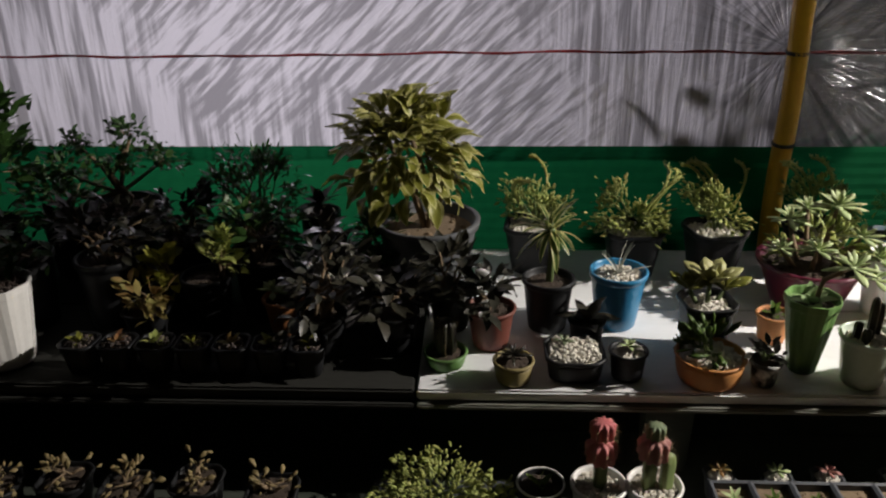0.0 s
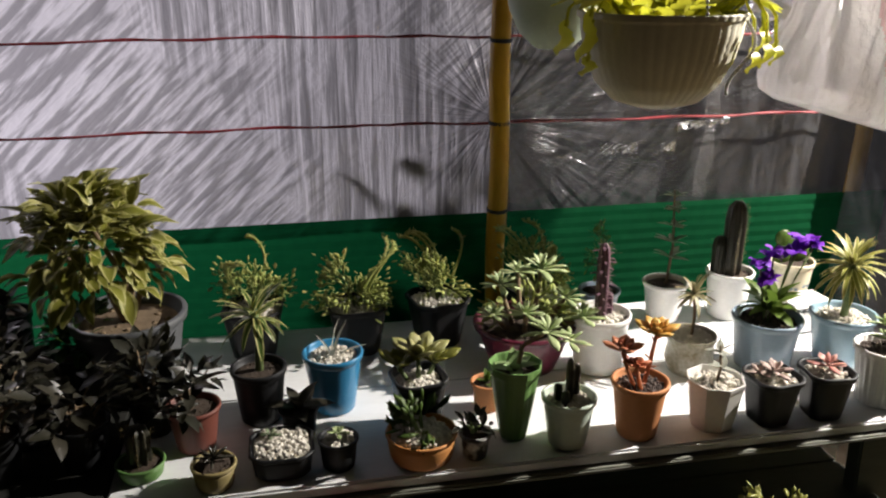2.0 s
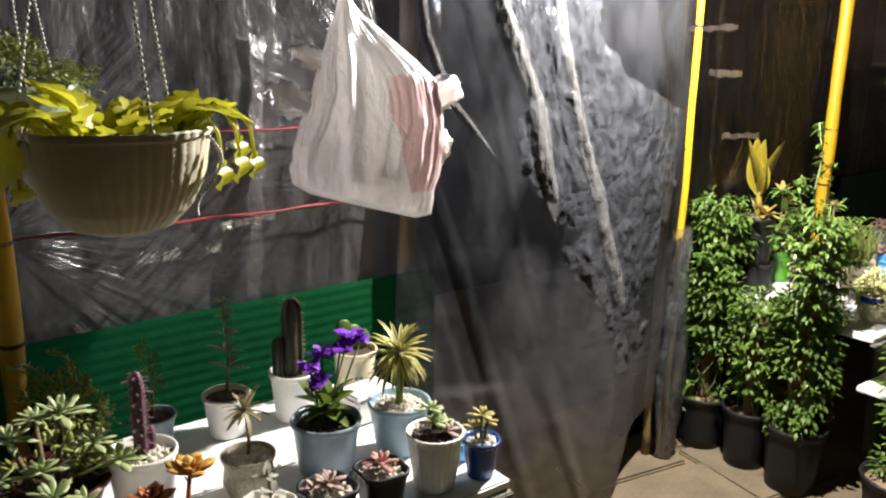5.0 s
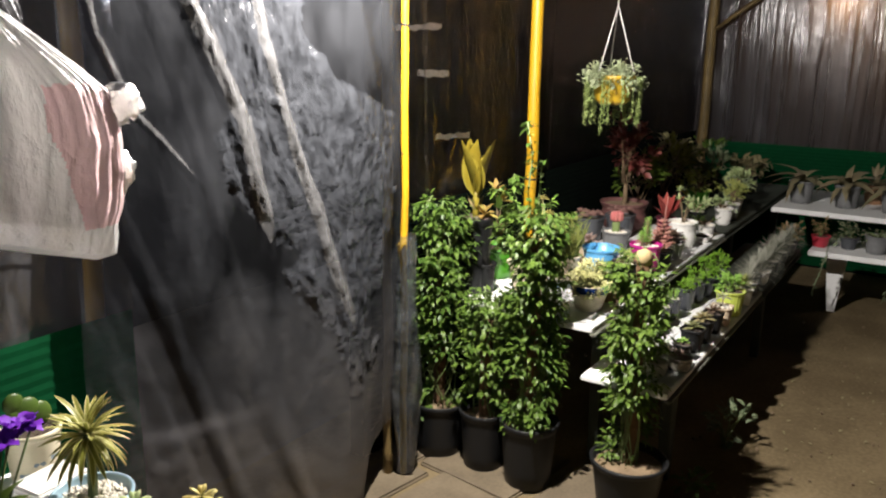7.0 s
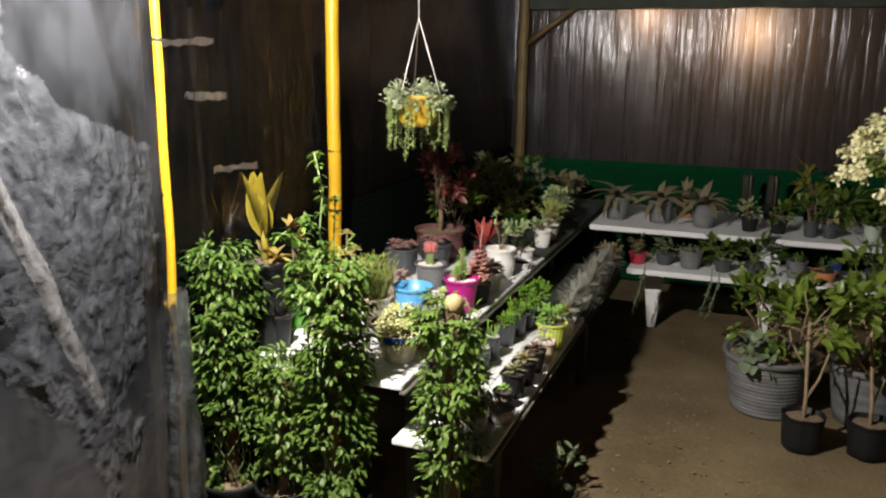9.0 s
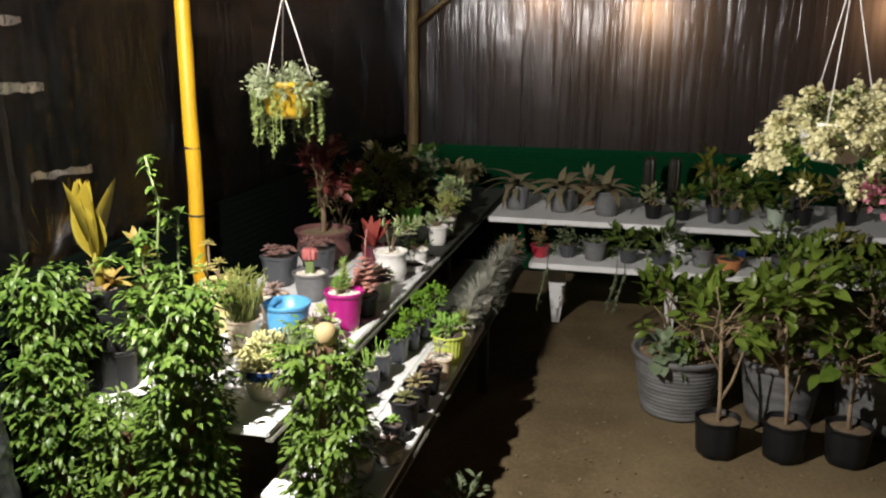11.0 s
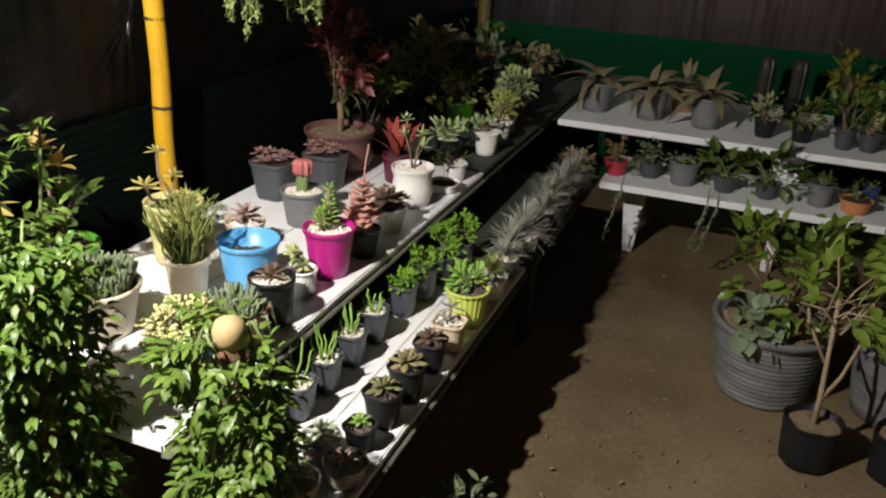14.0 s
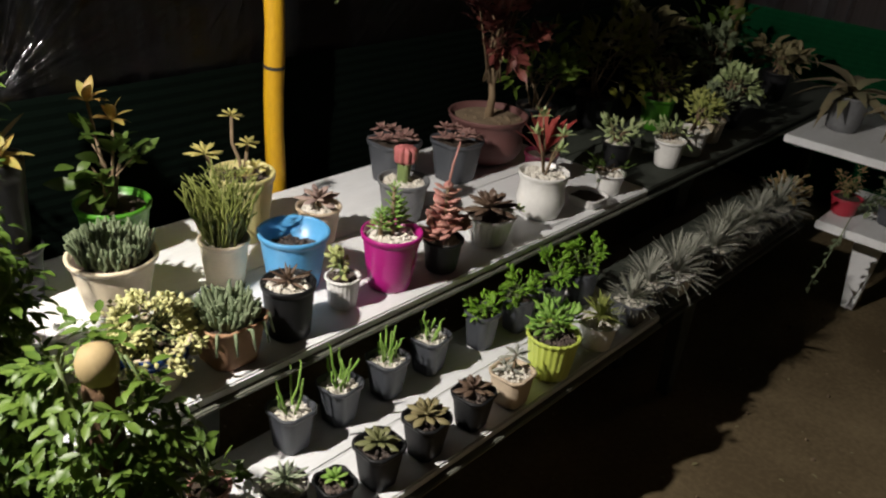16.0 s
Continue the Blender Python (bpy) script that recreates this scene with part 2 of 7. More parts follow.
# Near-black copy of the green net, for the shade on the path wall.
NET_SHADED = leafy("shaded_green_net", (0.002, 0.005, 0.003), (0.001, 0.003, 0.002), 1.0, 0.03, 0.05)
BAG = film("carrier_bag_film", 0.93, 0.985, (0.97, 0.96, 0.94), 0.3, (), (25, 25, 6), 0.02, 0.7, 0.5, 0, 0.4)
BAG_PINK = film("pink_bag_film", 0.93, 0.99, (0.94, 0.68, 0.69), 0.3, (), (25, 25, 6), 0.02, 0.7, 0.5, 0, 0.6)
BULB = glow("bulb_glass", (1, 0.95, 0.88), 25)

SOIL = paint("soil", (0.06, 0.042, 0.028), (0.03, 0.02, 0.014), 1.0, 25, 200, 1.0)
DRY_SOIL = paint("dry_soil", (0.25, 0.18, 0.11), (0.12, 0.085, 0.05), 1.0, 15, 160, 1.0)
GRAVEL = leafy("white_gravel", (0.8, 0.77, 0.7), (0.6, 0.56, 0.48), 0.8, 0)
DARK_GRAVEL = leafy("dark_gravel", (0.16, 0.12, 0.1), (0.05, 0.04, 0.035), 0.9, 0)
WOOD = paint("stem", (0.24, 0.17, 0.1), (0.13, 0.09, 0.05), 0.85, 20, 120, 0.5)
GREEN_STEM = paint("green_stem", (0.14, 0.2, 0.06), (0.1, 0.13, 0.05), 0.6, 20, 120, 0.2)
COIR = paint("coir", (0.16, 0.09, 0.045), (0.07, 0.04, 0.02), 1.0, 30, 200, 1.2)


def glaze(name, c, rough=0.3, c2=None, amount=0.3):
    return paint(name, c, c2, rough, 10, 120, 0.12, amount=amount)


P_BLACK = paint("black_plastic", (0.011, 0.0115, 0.0125), None, 0.5, 10, 120, 0.12, amount=0.3, spec=0.3)
FILM_WRAP = film("gathered_film", 0.95, 0.10, (0.6, 0.66, 0.7), 0.2, (), (25, 25, 8), 0.4, 1.0, 0.5, 0, 0.6)
P_DARK = glaze("dark_grey_plastic", (0.06, 0.065, 0.075), 0.45)
P_GREY = paint("weathered_grey_plastic", (0.20, 0.205, 0.21), (0.07, 0.07, 0.068), 0.65, 6, 60, 0.3, stretch=(1, 1, 4))
P_WHITE = glaze("white_glaze", (0.78, 0.77, 0.74), 0.3)
P_CREAM = glaze("cream_plastic", (0.72, 0.62, 0.45), 0.4)
P_BLUE = glaze("blue_plastic", (0.03, 0.2, 0.38), 0.32)
P_SKY = glaze("sky_blue_plastic", (0.10, 0.36, 0.66), 0.35)
P_NAVY = glaze("navy_glaze", (0.02, 0.06, 0.25), 0.25)
P_PALEBLUE = glaze("pale_blue_glaze", (0.26, 0.38, 0.45), 0.3)
P_GREYBLUE = glaze("grey_blue_glaze", (0.22, 0.29, 0.35), 0.35)
P_PURPLE = glaze("magenta_plastic", (0.42, 0.015, 0.2), 0.32)
P_MAROON = glaze("maroon_plastic", (0.10, 0.012, 0.03), 0.35)
P_CLAYMAROON = glaze("brown_maroon_clay", (0.13, 0.055, 0.05), 0.7)
P_TERRA = glaze("terracotta", (0.52, 0.22, 0.08), 0.7, (0.4, 0.15, 0.06))
P_ORANGE = glaze("orange_clay", (0.55, 0.24, 0.07), 0.55)
P_LIME = glaze("lime_glaze", (0.56, 0.66, 0.12), 0.3)
P_YELLOW = glaze("pale_yellow_plastic", (0.66, 0.6, 0.27), 0.4)
P_GREEN = glaze("bright_green_plastic", (0.07, 0.26, 0.02), 0.35)
P_VASE = glaze("green_vase_glaze", (0.16, 0.3, 0.09), 0.4)
P_BEIGE = glaze("beige_stoneware", (0.62, 0.5, 0.36), 0.6)
P_MOSS = glaze("mossy_brown_glaze", (0.12, 0.10, 0.03), 0.4, (0.5, 0.47, 0.4), 0.6)
P_RED = glaze("red_plastic", (0.4, 0.03, 0.05), 0.35)
P_WOVEN = glaze("beige_woven_plastic", (0.70, 0.66, 0.50), 0.55)
P_SAGE = glaze("sage_plastic", (0.42, 0.5, 0.4), 0.5)
P_HANGYEL = glaze("yellow_hanging_plastic", (0.5, 0.32, 0.02), 0.4)
P_PINK = glaze("pink_clay", (0.5, 0.25, 0.2), 0.6)
P_OLIVE = glaze("olive_clay", (0.25, 0.2, 0.08), 0.6)

L_GREEN = leafy("green_leaf", (0.07, 0.13, 0.02), (0.15, 0.22, 0.035))
L_VINE = leafy("vine_leaf", (0.036, 0.085, 0.014), (0.14, 0.22, 0.036), 0.42)
P_CAP = glaze("straw_cap", (0.36, 0.27, 0.13), 0.8)
L_BRIGHT = leafy("bright_green_leaf", (0.14, 0.32, 0.025), (0.22, 0.4, 0.04))
L_DEEP = leafy("deep_green_leaf", (0.045, 0.08, 0.016), (0.09, 0.15, 0.026), 0.4)
L_LIME = leafy("lime_leaf", (0.48, 0.50, 0.03), (0.64, 0.62, 0.06), 0.4, 0.5)
L_PALE = leafy("pale_succulent", (0.3, 0.4, 0.17), (0.48, 0.55, 0.28), 0.5, 0.15)
L_GREYGREEN = leafy("grey_green_succulent", (0.12, 0.165, 0.085), (0.21, 0.25, 0.145), 0.6, 0.1)
L_SILVER = leafy("silver_leaf", (0.25, 0.27, 0.22), (0.38, 0.38, 0.32), 0.7, 0.15)
L_CREAM = leafy("cream_margin", (0.62, 0.58, 0.25), (0.52, 0.5, 0.2), 0.45, 0.25)
L_OLIVE = leafy("olive_leaf", (0.15, 0.16, 0.025), (0.25, 0.25, 0.045), 0.4, 0.25)
L_SEDUM = leafy("yellow_green_sedum", (0.24, 0.3, 0.07), (0.38, 0.4, 0.12), 0.5, 0.15)
L_YELLOWSED = leafy("pale_yellow_sedum", (0.5, 0.5, 0.2), (0.62, 0.6, 0.3), 0.5, 0.15)
L_PINK = leafy("pink_succulent", (0.48, 0.16, 0.16), (0.5, 0.28, 0.22), 0.5, 0.1)
L_RED = leafy("red_leaf", (0.28, 0.03, 0.035), (0.36, 0.09, 0.07), 0.45, 0.2)
L_ORANGE = leafy("orange_leaf", (0.65, 0.28, 0.06), (0.62, 0.42, 0.1), 0.45, 0.2)
L_CORAL = leafy("coral_leaf", (0.6, 0.14, 0.07), (0.55, 0.25, 0.12), 0.45, 0.2)
L_DARKRED = leafy("dark_red_leaf", (0.14, 0.03, 0.03), (0.2, 0.07, 0.05), 0.4, 0.2)
L_BROWN = leafy("brown_rosette", (0.10, 0.06, 0.05), (0.16, 0.11, 0.07), 0.45, 0.08)
L_MAUVE = leafy("mauve_succulent", (0.34, 0.23, 0.22), (0.42, 0.32, 0.27), 0.55, 0.08)
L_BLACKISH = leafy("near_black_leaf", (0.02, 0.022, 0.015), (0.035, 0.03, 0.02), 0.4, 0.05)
L_GOLD = leafy("golden_leaf", (0.34, 0.24, 0.02), (0.28, 0.25, 0.04), 0.4, 0.35)
L_VIOLET = leafy("violet_petal", (0.13, 0.012, 0.38), (0.2, 0.03, 0.5), 0.6, 0.25)
L_BLOSSOM = leafy("cream_blossom", (0.8, 0.76, 0.5), (0.7, 0.68, 0.4), 0.6, 0.3)
L_ROSE = leafy("rose_petal", (0.6, 0.18, 0.28), (0.65, 0.3, 0.36), 0.6, 0.3)
L_CACTUS = leafy("cactus_green", (0.13, 0.2, 0.07), (0.2, 0.25, 0.09), 0.5, 0.05)
L_GRAFT = leafy("grafted_red", (0.45, 0.07, 0.09), (0.5, 0.2, 0.18), 0.55, 0.1)
L_PURPLECOL = leafy("purple_column", (0.06, 0.022, 0.04), (0.13, 0.07, 0.09), 0.55, 0.05)
L_GRASSGREY = leafy("grey_airplant", (0.19, 0.20, 0.15), (0.33, 0.33, 0.28), 0.7, 0.1)
L_BUFF = leafy("buff_leaf", (0.3, 0.22, 0.1), (0.2, 0.16, 0.07), 0.6, 0.15)
L_SAGE = leafy("sage_leaf", (0.2, 0.32, 0.12), (0.3, 0.4, 0.18), 0.5, 0.2)
L_BUFFGREEN = leafy("brownish_green_leaf", (0.2, 0.19, 0.09), (0.28, 0.24, 0.13), 0.5, 0.2)
L_GOLDSED = leafy("golden_sedum", (0.5, 0.36, 0.1), (0.45, 0.42, 0.15), 0.5, 0.15)
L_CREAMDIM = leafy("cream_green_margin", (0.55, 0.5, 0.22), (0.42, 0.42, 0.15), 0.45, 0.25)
# Deep green leaf darkened for the shaded end of the bench.
L_DEEPDIM = leafy("shaded_small_leaf", (0.025, 0.06, 0.015), (0.05, 0.11, 0.025), 0.4, 0.2)
L_RUST = leafy("rusty_leaf", (0.3, 0.13, 0.06), (0.22, 0.2, 0.06), 0.5, 0.2)
L_RUSTBALL = leafy("rusty_graft", (0.3, 0.11, 0.10), (0.34, 0.17, 0.14), 0.6, 0.05)
L_LIMEDIM = leafy("yellowish_leaf", (0.32, 0.34, 0.04), (0.4, 0.38, 0.06), 0.5, 0.3)
P_CELADON = glaze("celadon_glaze", (0.5, 0.58, 0.48), 0.3)
P_CREAMWHITE = glaze("cream_white_glaze", (0.74, 0.68, 0.5), 0.3)
P_DARKG = glaze("charcoal_plastic", (0.09, 0.095, 0.10), 0.5)
P_STEEL = paint("grey_metallic_glaze", (0.45, 0.43, 0.42), None, 0.28, 10, 120, 0.08, metal=0.5)
P_DARKRED = glaze("dark_red_clay", (0.16, 0.05, 0.035), 0.5)
P_GREENDIM = glaze("green_dish_plastic", (0.12, 0.24, 0.07), 0.4)
P_COW = paint("black_patched_white_glaze", (0.75, 0.74, 0.7), (0.02, 0.02, 0.02), 0.3, 40, 20, 0.05, amount=1.0)
L_SEDGREEN = leafy("fresh_sedum_green", (0.16, 0.2, 0.045), (0.27, 0.3, 0.08), 0.5, 0.2)
L_YELLOWROS = leafy("yellow_rosette", (0.6, 0.5, 0.16), (0.45, 0.42, 0.14), 0.5, 0.2)
L_RUSTY2 = leafy("orange_new_leaf", (0.45, 0.2, 0.06), (0.3, 0.3, 0.08), 0.45, 0.3)
L_PALEJ = leafy("pale_jade", (0.36, 0.42, 0.14), (0.5, 0.52, 0.22), 0.5, 0.15)
L_BRIGHTSUC = leafy("bright_succulent", (0.2, 0.4, 0.06), (0.32, 0.5, 0.12), 0.45, 0.2)
L_CORALD = leafy("dull_coral_leaf", (0.45, 0.2, 0.14), (0.5, 0.3, 0.2), 0.5, 0.15)
L_BROWNPINK = leafy("brown_pink_succulent", (0.24, 0.12, 0.11), (0.3, 0.18, 0.15), 0.55, 0.1)
L_OLIVEROS = leafy("olive_rosette", (0.13, 0.15, 0.06), (0.2, 0.2, 0.09), 0.45, 0.08)
L_BROWNROS = leafy("brown_green_rosette", (0.2, 0.15, 0.08), (0.28, 0.25, 0.12), 0.45, 0.08)
L_PALEAL = leafy("pale_aloe", (0.36, 0.44, 0.28), (0.46, 0.52, 0.36), 0.5, 0.1)
L_BROMEL = leafy("brown_bromeliad", (0.26, 0.19, 0.12), (0.2, 0.2, 0.11), 0.5, 0.15)
L_PALED = leafy("pale_variegated_leaf", (0.4, 0.4, 0.22), (0.25, 0.3, 0.12), 0.5, 0.2)
L_RUSTGREEN = leafy("rust_green_sedum", (0.3, 0.18, 0.1), (0.24, 0.24, 0.1), 0.5, 0.15)
L_SHRUB = leafy("shrub_leaf", (0.08, 0.14, 0.02), (0.18, 0.25, 0.04), 0.35, 0.25)
L_GREYLEAF = leafy("grey_felt_leaf", (0.16, 0.22, 0.13), (0.22, 0.28, 0.17), 0.6, 0.2)
L_SILVERGREEN = leafy("silver_green_leaf", (0.3, 0.36, 0.2), (0.42, 0.46, 0.3), 0.5, 0.2)
L_VINEPALE = leafy("pale_trailing_leaf", (0.22, 0.3, 0.1), (0.32, 0.38, 0.14), 0.5, 0.25)
P_TERRAB = glaze("brown_clay", (0.36, 0.2, 0.11), 0.7)
P_GREYPOT = paint("scuffed_grey_plastic", (0.17, 0.175, 0.18), (0.1, 0.1, 0.105), 0.6, 8, 60, 0.3)
P_MARBLE = paint("marbled_glaze", (0.7, 0.66, 0.6), (0.04, 0.04, 0.045), 0.35, 14, 20, 0.1, amount=0.9)
WOODL = paint("pale_bark", (0.36, 0.27, 0.17), (0.22, 0.16, 0.1), 0.85, 20, 120, 0.5)



# ---- shapes ----
class Geo:
    def __init__(self):
        self.v, self.f, self.m = [], [], []

    def add(self, verts, faces, mi=0):
        o = len(self.v)
        self.v.extend(tuple(p) for p in verts)
        self.f.extend(tuple(o + i for i in q) for q in faces)
        self.m.extend([mi] * len(faces) if isinstance(mi, int) else mi)
        return self


def part(name, g, mats, parent=None, label="", smooth=True, at=None):
    me = bpy.data.meshes.new(name)
    if isinstance(g, Geo):
        me.from_pydata(g.v, [], g.f)
        idx = g.m
        if idx and max(idx):
            me.polygons.foreach_set("material_index", idx)
    else:
        g.to_mesh(me)
        g.free()
    for k in mats if isinstance(mats, (list, tuple)) else [mats]:
        me.materials.append(k)
    if smooth:
        me.polygons.foreach_set("use_smooth", [True] * len(me.polygons))
    me.update()
    return place_mesh(name, me, parent, label, at)


def place_mesh(name, me, parent=None, label="", at=None):
    ob = new(name, me)
    ob.parent = parent
    if at is not None:
        ob.matrix_basis = at
    if label:
        ob["label"] = label
    return ob


def thing(name, x, y, z, label, category, group="", turn=0, kind=""):
    ob = new(name)
    ob.empty_display_size = 0.05
    ob.matrix_basis = pose(x, y, z, 0, 0, turn)
    return tagged(ob, label, category, group, kind)


def board(x0, y0, z0, x1, y1, z1, bevel=0.004):
    """A sawn board with eased edges."""
    bm = bmesh.new()
    bmesh.ops.create_cube(bm, size=1)
    for v in bm.verts:
        v.co = Vector(((x0 + x1) / 2 + v.co.x * (x1 - x0), (y0 + y1) / 2 + v.co.y * (y1 - y0), (z0 + z1) / 2 + v.co.z * (z1 - z0)))
    if bevel:
        bmesh.ops.bevel(bm, geom=bm.edges[:], offset=bevel, segments=2, affect="EDGES")
    return bm


def lathe(g, prof, seg=32, fn=None, mi=0, cap=True):
    verts, faces = [], []
    for r, z in prof:
        for i in range(seg):
            a = 2 * math.pi * i / seg
            k = fn(a) if fn else 1.0
            verts.append((r * k * math.cos(a), r * k * math.sin(a), z))
    for j in range(len(prof) - 1):
        for i in range(seg):
            a, b = j * seg + i, j * seg + (i + 1) % seg
            faces.append((a, b, b + seg, a + seg))
    if cap:
        faces.append(tuple(reversed(range(seg))))
        faces.append(tuple(range((len(prof) - 1) * seg, len(prof) * seg)))
    return g.add(verts, faces, mi)


def tube(g, pts, rads, seg=7, mi=0):
    pts = [Vector(p) for p in pts]
    n = len(pts)
    if isinstance(rads, (int, float)):
        rads = [rads] * n
    verts, faces = [], []
    side = None
    for i, p in enumerate(pts):
        d = (pts[min(i + 1, n - 1)] - pts[max(i - 1, 0)])
        d = d.normalized() if d.length > 1e-9 else Vector((0, 0, 1))
        if side is None or abs(side.dot(d)) > 0.95:
            side = d.orthogonal().normalized()
        side = (side - d * side.dot(d)).normalized()
        up = d.cross(side)
        for k in range(seg):
            a = 2 * math.pi * k / seg
            verts.append(p + (side * math.cos(a) + up * math.sin(a)) * rads[i])
    for j in range(n - 1):
        for k in range(seg):
            a, b = j * seg + k, j * seg + (k + 1) % seg
            faces.append((a, b, b + seg, a + seg))
    faces.append(tuple(reversed(range(seg))))
    faces.append(tuple(range((n - 1) * seg, n * seg)))
    return g.add(verts, faces, mi)


WIDTHS = {
    "oval": lambda s: math.sin(math.pi * min(1, 0.04 + 0.96 * s) ** 0.85) ** 0.8,
    "blade": lambda s: (0.55 + 0.9 * s) * (1 - s) ** 0.6 if s > 0.02 else 0.5,
    "spoon": lambda s: math.sin(math.pi * (0.06 + 0.94 * s) ** 1.6) ** 0.7,
    "lobed": lambda s: min(1.0, 4.0 * (1 - s)) * (0.45 + 0.55 * min(1.0, 3 * s)) * (0.62 + 0.38 * abs(math.sin(4.5 * math.pi * s)) ** 0.7),
    "strap": lambda s: min(1.0, 3.5 * (1 - s)) * (0.7 + 0.3 * math.sin(math.pi * s)),
}


def leaf(L, W, curl=0.2, fold=0.2, seg=4, shape="oval", margin=False, wave=0.0):
    """Flat leaf along +x, its face up: points, faces, slots (1: the margin)."""
    cols = (-1, -0.62, 0, 0.62, 1) if margin else (-1, 0, 1)
    v, f, m = [], [], []
    for j in range(seg + 1):
        s = j / seg
        w = max(WIDTHS[shape](s), 0.03) * W / 2
        for c in cols:
            v.append((L * s * (1 - 0.25 * curl * s), c * w, fold * abs(c) * w - curl * L * s * s * 0.6 + wave * W * math.sin(9 * s + 3 * c) * abs(c)))
    k = len(cols)
    for j in range(seg):
        for i in range(k - 1):
            f.append((j * k + i, (j + 1) * k + i, (j + 1) * k + i + 1, j * k + i + 1))
            m.append(1 if margin and i in (0, k - 2) else 0)
    return np.array(v), f, m


def fat(L, W, T, curl=-0.15, seg=5, shape="spoon", ring=6):
    """Fleshy leaf along +x."""
    v, f = [], []
    for j in range(seg + 1):
        s = j / seg
        w = max(WIDTHS[shape](s), 0.06)
        for i in range(ring):
            a = 2 * math.pi * i / ring
            v.append((L * s, math.cos(a) * W / 2 * w, math.sin(a) * T / 2 * max(w, 0.3) - curl * L * s * s))
    for j in range(seg):
        for i in range(ring):
            a, b = j * ring + i, j * ring + (i + 1) % ring
            f.append((a, a + ring, b + ring, b))
    f.append(tuple(range(ring)))
    f.append(tuple(reversed(range(seg * ring, (seg + 1) * ring))))
    return np.array(v), f, [0] * len(f)


def aim(d, at=(0, 0, 0), size=1.0, roll=0.0):
    """Pose with +x along d and +z as far up as it goes."""
    d = Vector(d).normalized()
    up = Vector((0, 0, 1)) if abs(d.z) < 0.97 else Vector((-1, 0.3, 0)) * (1 if d.z > 0 else -1)
    y = up.cross(d).normalized()
    z = d.cross(y)
    m = Matrix((d, y, z)).transposed().to_4x4()
    return Matrix.Translation(at) @ m @ Matrix.Rotation(roll, 4, "X") @ Matrix.Scale(size, 4)


def stamp(g, tpl, m, mi=None):
    v, f, mm = tpl
    a = np.array(m)
    g.add(v @ a[:3, :3].T + a[:3, 3], f, mm if mi is None else mi)


def ball(r, flat=1.0):
    t = (1 + 5 ** 0.5) / 2
    v = np.array([(-1, t, 0), (1, t, 0), (-1, -t, 0), (1, -t, 0), (0, -1, t), (0, 1, t), (0, -1, -t), (0, 1, -t), (t, 0, -1), (t, 0, 1), (-t, 0, -1), (-t, 0, 1)])
    v = v / np.linalg.norm(v[0]) * r
    v[:, 2] *= flat
    f = [(0, 11, 5), (0, 5, 1), (0, 1, 7), (0, 7, 10), (0, 10, 11), (1, 5, 9), (5, 11, 4), (11, 10, 2), (10, 7, 6), (7, 1, 8), (3, 9, 4), (3, 4, 2), (3, 2, 6), (3, 6, 8), (3, 8, 9), (4, 9, 5), (2, 4, 11), (6, 2, 10), (8, 6, 7), (9, 8, 1)]
    return v, f, [0] * 20


PEBBLE = ball(1.0, 0.7)


def square(a, k=1.16):
    return min(k, 1 / max(abs(math.cos(a)), abs(math.sin(a))))


